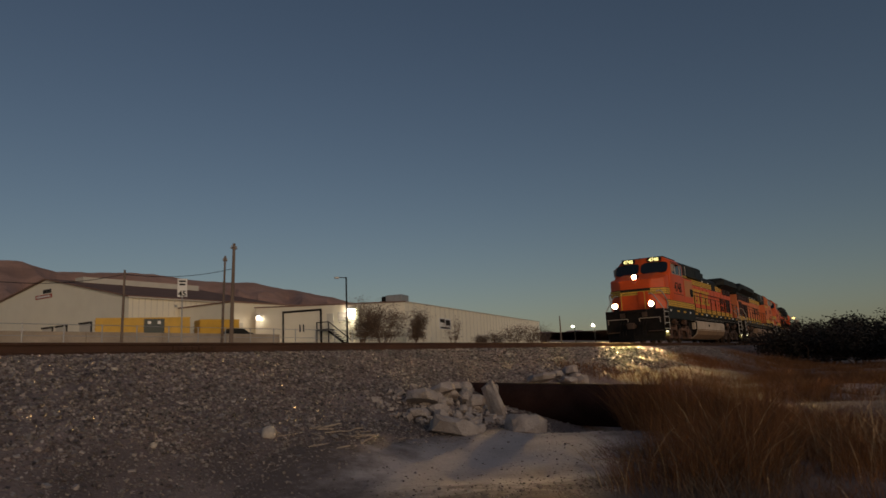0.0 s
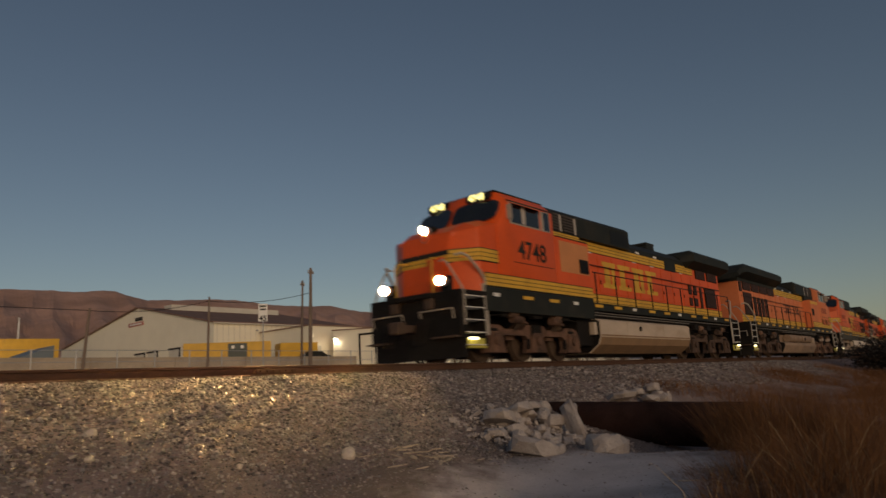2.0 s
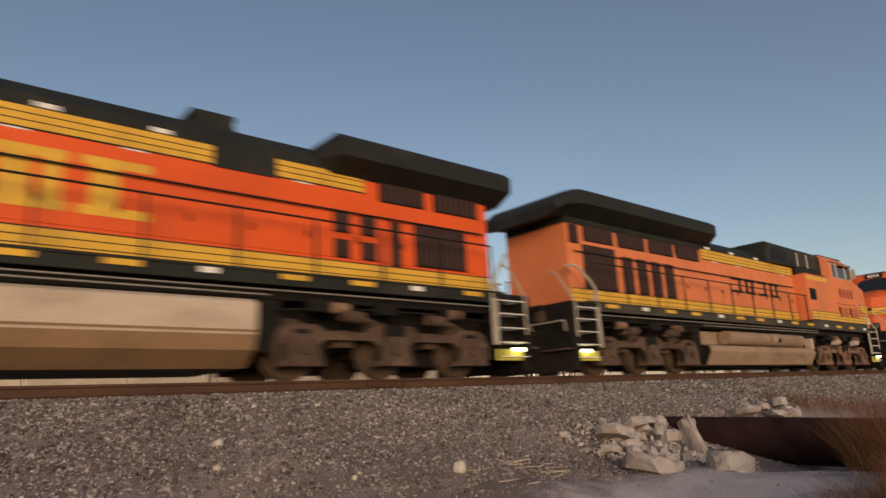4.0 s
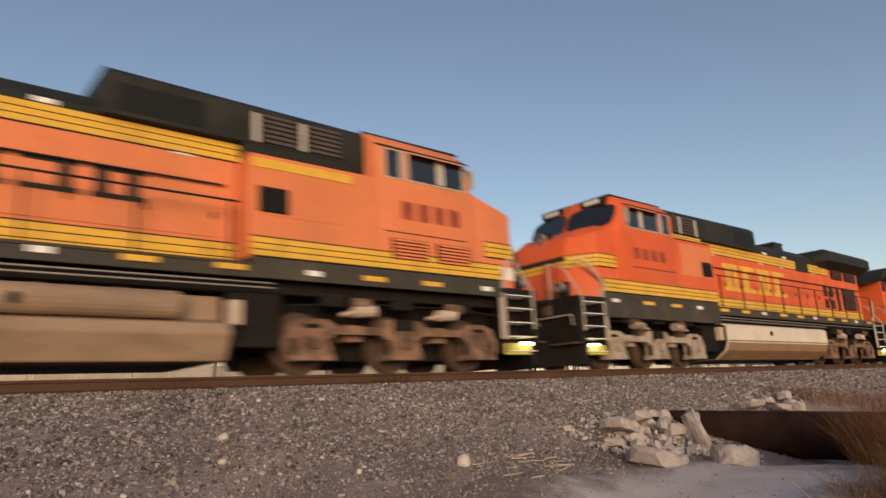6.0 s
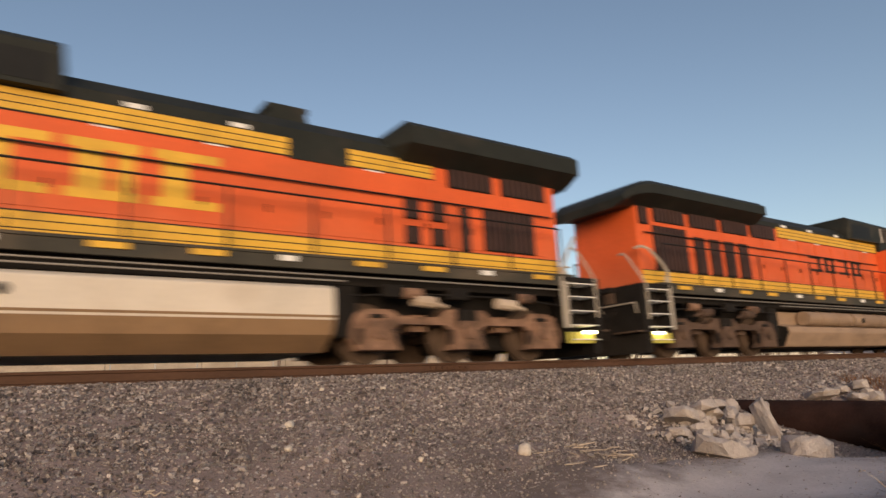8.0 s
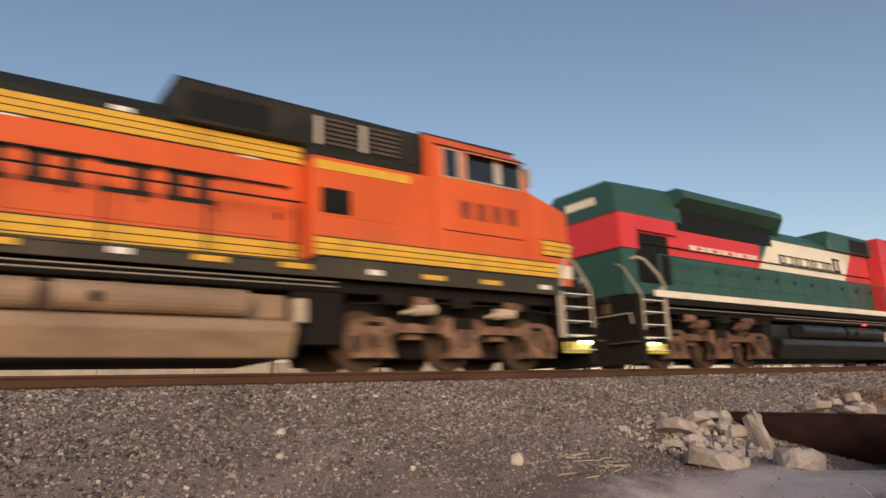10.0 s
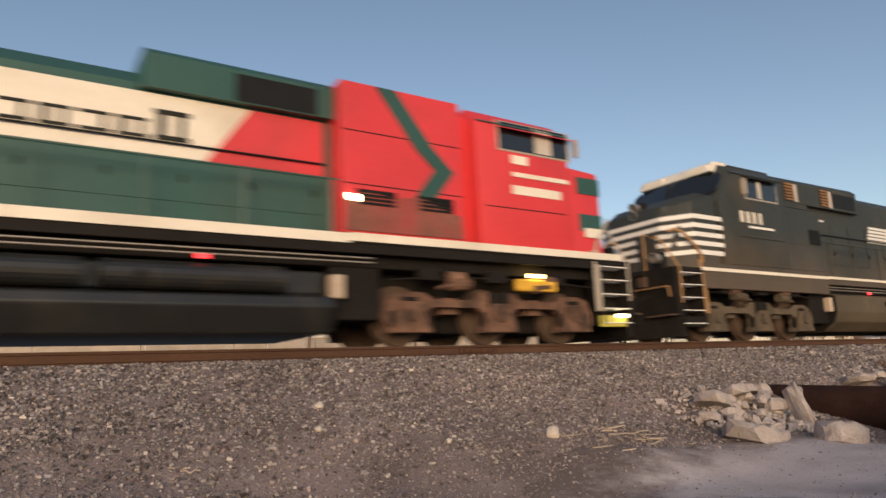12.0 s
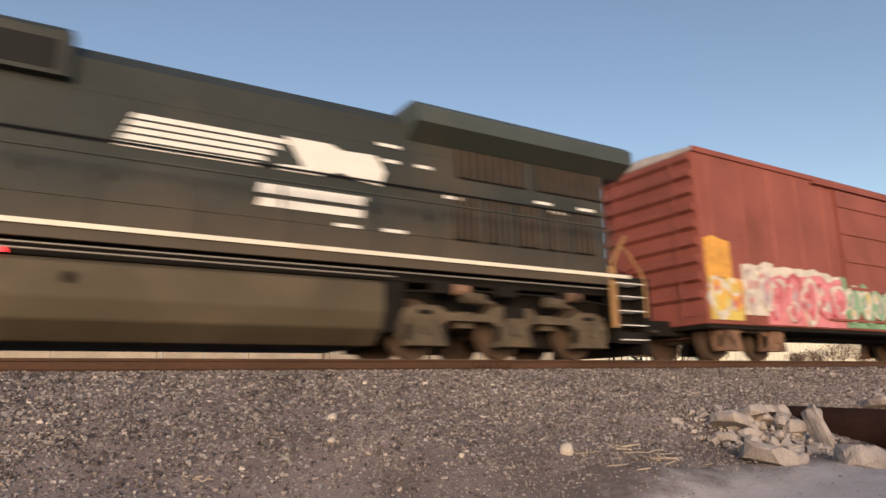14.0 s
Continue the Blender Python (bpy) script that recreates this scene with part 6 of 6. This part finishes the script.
ORANGE = dict(body=M_ORANGE, low=M_GREENBLACK, roof=M_GREENBLACK, sill=M_SILL, rails=M_GREYRAIL, post=M_BLACK, line=M_BLACK, ink=M_GREENBLACK, steel=M_TRUCK, rear_steel=M_TRUCK_DARK, panel=M_FADED,
              tank=M_TANK_TAN, blower_end=11.15, rad_x0=16.85, rad_x1=21.3, rad_top=4.52, rad_low=4.0, rad_ramp=0.25, roof_plates=True, belly=True,
              grilles=[(16.9, 17.25, 2.2, 2.55, 3), (16.9, 17.25, 2.68, 3.1, 3), (17.5, 17.85, 2.2, 2.55, 3), (17.5, 17.85, 2.68, 3.1, 3), (18.2, 18.45, 2.15, 3.05, 2), (18.8, 20.2, 2.2, 3.1, 10), (17.95, 19.1, 3.42, 3.84, 8), (19.35, 20.6, 3.42, 3.84, 8)],
              stripes=trio(5.5, 7.42, 1.19, 3.66, 3.86) + trio(1.74, 2.46, 1.468, 2.5, 2.8) + trio(1.8, 7.42, 1.492, 1.87, 2.17) + trio(7.48, 20.85, 1.02, 1.78, 2.12) + trio(7.48, 17.6, 1.02, 3.55, 3.86),
              patches=block_word(9.15, 13.8, 2.4, 3.3, 4), wraps=nose_trio(2.5, 2.8), nose_front=1.2, ditch_x=0.86, stack=4.74, hood_top=4.33)
# body, sill and trucks carry the dim passage's stronger contrast in their colours
LEAD = dict(ORANGE, body=M_LEAD_ORANGE, sill=M_GREENBLACK, steel=M_TRUCK_BROWN, number="4748", lit=True, lit_front_rail=M_STRIPE, panel=M_PANEL)
THIRD = dict(ORANGE, ink=M_INK, patches=block_word(8.9, 13.6, 2.4, 3.3, 4), steel=M_TRUCK_PALE, rear_steel=M_TRUCK, bar_z=2.82, bar_h=0.3, tank=mat("pale_grey_tank", (0.6, 0.53, 0.45), 0.7, vary=0.12, scale=1, fine=14, bump=0.08, dirt=(0.4, 0.31, 0.23), dirt_amount=0.3))
EVO = dict(ORANGE, cab_louvres=True, nose_front=0.86, nose_slope=0.3, nose_top=3.22, ditch_x=0.73, skirt_low=1.5, hood_top=4.26, cab_dx=-0.42, rake=2.62, stack=4.4, blower_end=9.6, rad_x0=13.9, rad_x1=20.45, rad_top=4.68, rad_low=4.2, rad_taper=True, tank_style="reservoirs", tank=M_TANK_BROWN, boards=False, body=M_ORANGE, panel=M_ORANGE,
           grilles=[(16.0 + k * 0.7, 16.5 + k * 0.7, 2.15, 3.15, 4) for k in range(4)] + [(18.9, 20.3, 2.15, 3.3, 9), (20.42, 20.8, 3.3, 3.78, 3)] + [(14.4 + k * 1.5, 15.7 + k * 1.5, 3.4, 3.84, 8) for k in range(4)],
           stripes=trio(1.7, 2.2, 1.468, 2.35, 2.65) + trio(1.8, 7.42, 1.492, 1.87, 2.17) + trio(7.48, 20.85, 1.02, 1.78, 2.12) + trio(5.6, 14.2, 1.02, 3.55, 3.86) + [(M_STRIPE, 5.5, 7.4, 1.486, 3.36, 3.52)],
           wraps=nose_trio(2.35, 2.65) + [(M_IVORY, 1.88, 2.16, 1.82, 0.012)], patches=block_word(8.9, 12.6, 2.6, 3.1, 4, bar=0.2, paint=M_GREENBLACK), ink=M_INK, bar_z=2.86, bar_h=0.36)
EVO_SHORT = dict(EVO, cab_louvres=False, rad_x0=15.5, rad_x1=20.5, rad_top=4.37, rad_low=3.95)
EVO_FADED = dict(EVO, body=M_FADED, panel=M_FADED)
GREEN = dict(tail=True, cab_dx=-0.62, rake=2.72, nose_front=1.0, nose_top=3.58, nose_slope=0.06, nose_cap=0.0, win=(2.92, 4.86, 3.74, 4.36), rear_window=False, blind=0.42, bars=False, skirt_low=1.66, cabinet=(5.12, 7.55, 4.52), intake=(7.86, 9.25, 3.9, 4.36), stack=4.4, work_lamp=True, body=M_CRIMSON, nose=M_CRIMSON, hood=M_GREEN, low=M_GREEN, roof=M_GREEN, sill=M_UNDER, rails=M_GREYRAIL, post=M_GREEN, line=M_BLACK, ink=M_IVORY, steel=M_TRUCK_BROWN, blower=M_GREEN, panel=M_CRIMSON, roof_plate=False,
             tank=M_TANKBLACK, tank_style="reservoirs", blower_end=10.6, rad_x0=14.2, rad_x1=19.2, rad_top=4.67, rad_low=4.34, grille_paint=M_BLACK, boards=False, reflectors=False, red_lamp=True,
             wraps=[(M_GREEN, 3.1, 3.46, 2.14, 0.01), (M_GREEN, 2.3, 2.66, 2.14, 0.01)],
             grilles=[(19.5, 20.8, 2.1, 3.36, 8)],
             stripes=[(M_IVORY, 1.0, 7.44, 1.5, 1.70, 1.84), (M_IVORY, 7.44, 20.9, 1.5, 1.66, 1.82), (M_BLACK, 14.25, 19.15, 1.04, 3.62, 4.34), (M_CRIMSON, 15.0, 20.88, 1.026, 2.86, 3.6), (M_CRIMSON, 19.5, 20.88, 1.03, 3.46, 3.8), (M_IVORY, 1.5, 2.02, 1.478, 2.16, 2.36)],
             patches=[(M_IVORY, 1.03, [(9.65, 2.88), (15.15, 2.88), (14.3, 3.84), (8.95, 3.84)]), (M_CRIMSON, 1.03, [(7.7, 2.88), (9.65, 2.88), (8.95, 3.84), (7.7, 3.84)]),
                      (M_GREEN, 1.484, [(6.5, 4.5), (6.88, 4.5), (6.1, 3.45), (5.72, 3.12), (6.5, 2.12), (6.1, 2.12), (5.3, 3.12), (5.72, 3.5)]),
                      (M_SOOT, 1.492, [(5.16, 1.88), (7.52, 1.88), (7.5, 2.42), (7.1, 2.58), (6.6, 2.5), (6.0, 2.56), (5.5, 2.36), (5.2, 2.3)]),
                      (M_IVORY, 1.492, [(2.42, 3.24), (3.9, 3.24), (3.9, 3.33), (2.42, 3.33)]), (M_IVORY, 1.492, [(2.66, 2.88), (3.93, 2.88), (3.93, 3.06), (2.66, 3.06)]), (M_IVORY, 1.492, [(3.5, 3.5), (3.9, 3.5), (3.9, 3.68), (3.5, 3.68)])]
             + block_word(9.9, 10.5, 3.12, 3.6, 1, y=1.046, bar=0.16, paint=M_GREENBLACK) + block_word(10.5, 14.0, 3.12, 3.42, 7, y=1.046, bar=0.14, paint=M_GREENBLACK) + block_word(15.2, 18.6, 3.1, 3.24, 9, y=1.048, bar=0.3, paint=M_IVORY))
NIGHT = dict(cab_dx=0.28, nose_front=1.16, ditch_x=0.84, step_paint=M_UNDER, step_lights=False, rad_ramp=0.06, rad_paint=M_RADIATOR, brow=M_IVORY, board_paint=M_IVORY, slat=M_BRONZE, slat_x=(6.3, 8.2), win=(3.58, 5.1, 3.62, 4.2), rear_window=False, wraps=[(M_WHITE, 2.92 - 0.22 * k, 3.03 - 0.22 * k, 2.95 - 0.06 * k, 0.01) for k in range(5)], stack=4.66, body=M_NSBLACK, low=M_NSBLACK, roof=M_NSBLACK, sill=M_NSBLACK, rails=M_TANRAIL, post=M_NSBLACK, line=M_BLACK, ink=M_IVORY, steel=M_TRUCK_GREY, tank=M_TANK_DARK, blower_end=10.4, rad_x0=15.9, rad_x1=21.4, rad_top=4.68, rad_low=4.2, grille_paint=M_BROWNSLAT, reflectors=False, boards=False, red_lamp=True, hood_top=4.58,
             grilles=[(16.9 + k * 0.75, 17.5 + k * 0.75, 2.2, 3.1, 4) for k in range(5)] + [(17.0, 18.7, 3.42, 4.02, 9), (18.95, 20.8, 3.42, 4.02, 9)], bar_z=2.98, bar_h=0.3, bar_step=0.27, bar_w=0.13,
             stripes=[(M_IVORY, 1.72, 7.44, 1.502, 1.64, 1.72), (M_IVORY, 7.44, 21.0, 1.502, 1.66, 1.73)] + [(M_WHITE, 3.9, 5.0, 1.5, 2.84, 2.9)],
             patches=[(m_, y_, [(px_ + 0.3, pz_) for px_, pz_ in q_]) for m_, y_, q_ in [(M_WHITE, 1.036, [(10.95 - 0.05 * k, 3.5 - 0.115 * k), (13.35 - 0.12 * k, 3.5 - 0.115 * k), (13.3 - 0.12 * k, 3.58 - 0.115 * k), (11.0 - 0.05 * k, 3.58 - 0.115 * k)]) for k in range(5)]
             + [(M_WHITE, 1.036, [(13.3, 3.64), (14.1, 3.64), (14.3, 3.56), (14.95, 3.58), (15.15, 3.3), (15.05, 3.02), (14.6, 3.06), (14.3, 3.16), (13.9, 3.04), (13.15, 3.04), (13.2, 3.14), (13.62, 3.16)]), (M_WHITE, 1.036, [(12.85, 2.62), (14.75, 2.62), (14.8, 2.78), (12.9, 2.78)]), (M_WHITE, 1.036, [(12.85, 2.4), (14.7, 2.4), (14.75, 2.54), (12.9, 2.54)])]
             + [(M_WHITE, 1.036, [(a, b), (a + 0.45, b), (a + 0.45, b + 0.06), (a, b + 0.06)]) for a, b in ((15.0, 3.78), (16.4, 2.98), (18.6, 3.16), (19.0, 3.0), (19.8, 3.16), (14.2, 2.2), (15.1, 2.2))]])


M_CARROOF = mat("pale_galvanised_roof", (0.5, 0.44, 0.4), 0.6, 0.2, vary=0.2, scale=2, fine=14, bump=0.06, dirt=(0.3, 0.2, 0.16), dirt_amount=0.3)


def boxcar():
    car = thing("boxcar", pose(0, 0, 0), "oxide-red ribbed boxcar with sprayed graffiti along its side", "boxcar")
    L = 17.2
    part("floor_frame", B(1.05, L - 1.05, -1.44, 1.44, 0.7, 1.0, bevel=0.02), M_UNDER, car)
    part("centre_sill", B(0.4, L - 0.4, -0.4, 0.4, 0.6, 0.95), M_UNDER, car)
    body = part("body", B(1.0, L - 1.0, -1.5, 1.5, 0.8, 5.0, bevel=0.03), M_BOXCAR, car)
    part("roof", P([(-1.53, 4.98), (-1.53, 5.06), (0, 5.2), (1.53, 5.06), (1.53, 4.98)], "x", 0.97, L - 0.97), M_CARROOF, car)
    for k in range(12):
        part("roof_rib", P([(-1.5, 5.05), (-1.5, 5.1), (0, 5.24), (1.5, 5.1), (1.5, 5.05), (0, 5.18)], "x", 1.6 + k * 1.25, 1.68 + k * 1.25), M_BOXCAR, car)
    for s in (-1, 1):
        for k in range(12):
            x = 1.45 + k * 1.24
            if x > 15.9 or 6.9 < x < 10.4:
                continue
            part("side_rib", P([(x, s * 1.5), (x + 0.03, s * 1.53), (x + 0.1, s * 1.53), (x + 0.13, s * 1.5)], "z", 0.84, 4.92), M_BOXCAR, body)
        part("roof_fascia", B(0.96, L - 0.96, *sorted((s * 1.5, s * 1.55)), 4.94, 5.08, bevel=0.008), M_BOXCAR, car)
        door = part("sliding_door", B(7.1, 10.2, *sorted((s * 1.5, s * 1.58)), 1.1, 4.8, bevel=0.01), M_BOXCAR, car)
        for z in (1.9, 2.7, 3.5, 4.3):
            part("door_rib", B(7.15, 10.15, *sorted((s * 1.58, s * 1.62)), z, z + 0.1, bevel=0.01), M_BOXCAR, door)
        tr = bmesh.new()
        box(tr, 6.0, 12.5, s * 1.5, s * 1.62, 4.84, 4.9)
        box(tr, 6.0, 12.5, s * 1.5, s * 1.62, 1.02, 1.08)
        part("door_track", tr, M_BOXCAR, door)
        # sprayed lettering that cannot be read: broad fields of paint with puffy overlapping shapes
        rng = random.Random(11)

        def field(x0, x1, z0, top, c, lay):
            n = max(3, int((x1 - x0) / 0.3))
            pts = [(x0, z0), (x1, z0)] + [(x1 - (x1 - x0) * k / n, top + rng.uniform(-0.1, 0.1)) for k in range(n + 1)]
            part("graffiti_field", P(pts, "y", *sorted((s * 1.5, s * (1.5325 + 0.002 * lay)))), PAINT[c], body)

        def puff(cx, cz, rx, rz, c, lay):
            ph = rng.uniform(0, 6)
            pts = [(cx + rx * math.cos(a) * (1 + 0.22 * math.sin(3 * a + ph)), cz + rz * math.sin(a) * (1 + 0.18 * math.sin(2 * a + ph))) for a in np.linspace(0, math.tau, 15)[:-1]]
            part("graffiti_shape", P(pts, "y", *sorted((s * 1.5, s * (1.5325 + 0.002 * lay)))), PAINT[c], body)
        field(1.06, 2.0, 1.9, 2.82, "amber", 0)
        field(1.1, 2.3, 0.9, 1.9, "yellow", 1)
        field(2.4, 3.7, 1.05, 2.36, "white", 0)
        field(3.3, 6.85, 0.84, 2.12, "pink", 1)
        field(3.6, 6.8, 2.06, 2.32, "white", 0)
        field(6.9, 10.1, 0.86, 2.2, "green", 3)
        field(10.2, 12.6, 0.9, 2.25, "lilac", 1)
        field(12.6, 15.4, 0.9, 2.3, "green", 0)
        lay = 14

        def bubble(cx, cz, w, h, edge, fill, dark):
            """One fat unreadable bubble shape: an outline, a fill, darker hollows and a pale glint."""
            nonlocal lay
            for q, c in ((1.0, edge), (0.8, fill)):
                lay += 0.4
                puff(cx, cz, w * 0.5 * q, h * 0.5 * q, c, lay)
            for _ in range(3):
                lay += 0.15
                puff(cx + rng.uniform(-0.22, 0.22) * w, cz + rng.uniform(-0.26, 0.26) * h, w * rng.uniform(0.06, 0.13), h * rng.uniform(0.07, 0.16), dark, lay)
            lay += 0.15
            puff(cx - 0.2 * w, cz + 0.26 * h, w * 0.08, h * 0.05, "white", lay)
        for x0, x1, n, z0, z1, looks in ((1.12, 2.4, 2, 0.95, 1.95, (("white", "yellow", "amber"), ("white", "amber", "rose"))), (2.45, 3.5, 2, 1.1, 2.3, (("lilac", "white", "rose"), ("white", "lilac", "pink"))),
                                         (3.4, 6.85, 5, 0.95, 2.1, (("white", "pink", "rose"), ("rose", "pink", "lilac"))), (6.95, 10.1, 5, 0.95, 2.1, (("white", "green", "lilac"), ("green", "white", "yellow"))), (10.3, 15.3, 7, 0.95, 2.1, (("white", "pink", "amber"), ("green", "white", "lilac")))):
            p = (x1 - x0) / n
            for k in range(n):
                look_ = looks[k % 2]
                if 6.9 < x0 < 10:
                    lay = max(lay, 30)
                bubble(x0 + (k + 0.5) * p, (z0 + z1) / 2 + rng.uniform(-0.08, 0.08), p * 1.12, (z1 - z0) * rng.uniform(0.85, 1.05), *look_)
                bubble(x0 + (k + 0.3) * p, z0 + (z1 - z0) * rng.uniform(0.15, 0.85), p * 0.6, (z1 - z0) * 0.42, *looks[(k + 1) % 2])
    for x, d in ((1.0, -1), (L - 1.0, 1)):
        for z in np.arange(1.35, 4.9, 0.42):
            part("end_corrugation", P([(x, z), (x + d * 0.1, z + 0.08), (x + d * 0.1, z + 0.2), (x, z + 0.28)], "y", -1.42, 1.42), M_BOXCAR, body)
        for s in (-1, 1):
            ld = bmesh.new()
            rod(ld, (x + d * 0.16, s * 0.95, 0.9), (x + d * 0.16, s * 0.95, 4.8), 0.016, 6)
            ld = part("end_ladder", ld, M_BOXCAR, car)
            for z in np.arange(1.0, 4.7, 0.42):
                rg = bmesh.new()
                rod(rg, (x + d * 0.16, s * 0.95, z), (x + d * 0.16, s * 1.4, z), 0.014, 6)
                part("rung", rg, M_BOXCAR, ld)
        c = bmesh.new()
        box(c, *sorted((x + d * 0.3, x + d * 1.0)), -0.12, 0.12, 0.75, 0.98, bevel=0.03)
        part("coupler", c, M_WHEEL, car)
        bw = bmesh.new()
        bmesh.ops.create_cone(bw, cap_ends=True, segments=20, radius1=0.28, radius2=0.28, depth=0.05, matrix=pose(x + d * 0.2, 0.7, 2.6, 0, 90, 0))
        part("brake_wheel", bw, M_BOXCAR, car)
    for cx in (2.9, L - 2.9):
        truck(car, cx, (-0.89, 0.89), M_TRUCK, half=1.35)
    return car


TRAIN = [
    (locomotive("locomotive", "orange diesel locomotive with yellow stripes, blazing headlights and pale tank", LEAD), 0.0, False),
    (locomotive("locomotive", "orange diesel locomotive running backwards with long overhanging black radiator", EVO_FADED), 22.3, True),
    (locomotive("locomotive", "orange and yellow diesel locomotive with black roof and pale grey tank", THIRD), 44.6, False),
    (locomotive("locomotive", "orange diesel locomotive running backwards with yellow-topped radiator end", EVO_SHORT), 66.9, True),
    (locomotive("locomotive", "green, red and ivory diesel locomotive running backwards", GREEN), 89.2, True),
    (locomotive("locomotive", "sooty black diesel locomotive with white nose stripes and emblem", NIGHT), 111.5, False),
    (boxcar(), 134.0, False),
]
BACKWARDS = [ob for ob, s0, flip in TRAIN if flip]


def motions():
    for ob, s0, flip in TRAIN:
        rows, half = [], 8.6 if ob.name.startswith("boxcar") else 11.15
        for i in range(29):
            t = i * 0.5
            mid = 33.895 - 11.0536 * t - 0.00363 * t * t + s0 + half
            turn = math.degrees(math.atan(2 * 0.00072 * max(0.0, mid - 40.0)))
            rows.append((t, pose(mid, TRACK_Y + bend(mid), 0, 0, 0, turn + (180 if flip else 0)) @ pose(-half, 0, 0)))
        walk(ob, rows)
    # wheels turn as the train rolls, under a quarter turn from row to row
    for ws, a in WHEELS:
        side = -1 if ws.parent.parent in BACKWARDS else 1
        walk(ws, [(i / 15, pose(a, 0, 0.533, 0, -side * (11.0536 * i / 15 + 0.00363 * (i / 15) ** 2) / 0.533 * 57.29578, 0)) for i in range(211)])


motions()
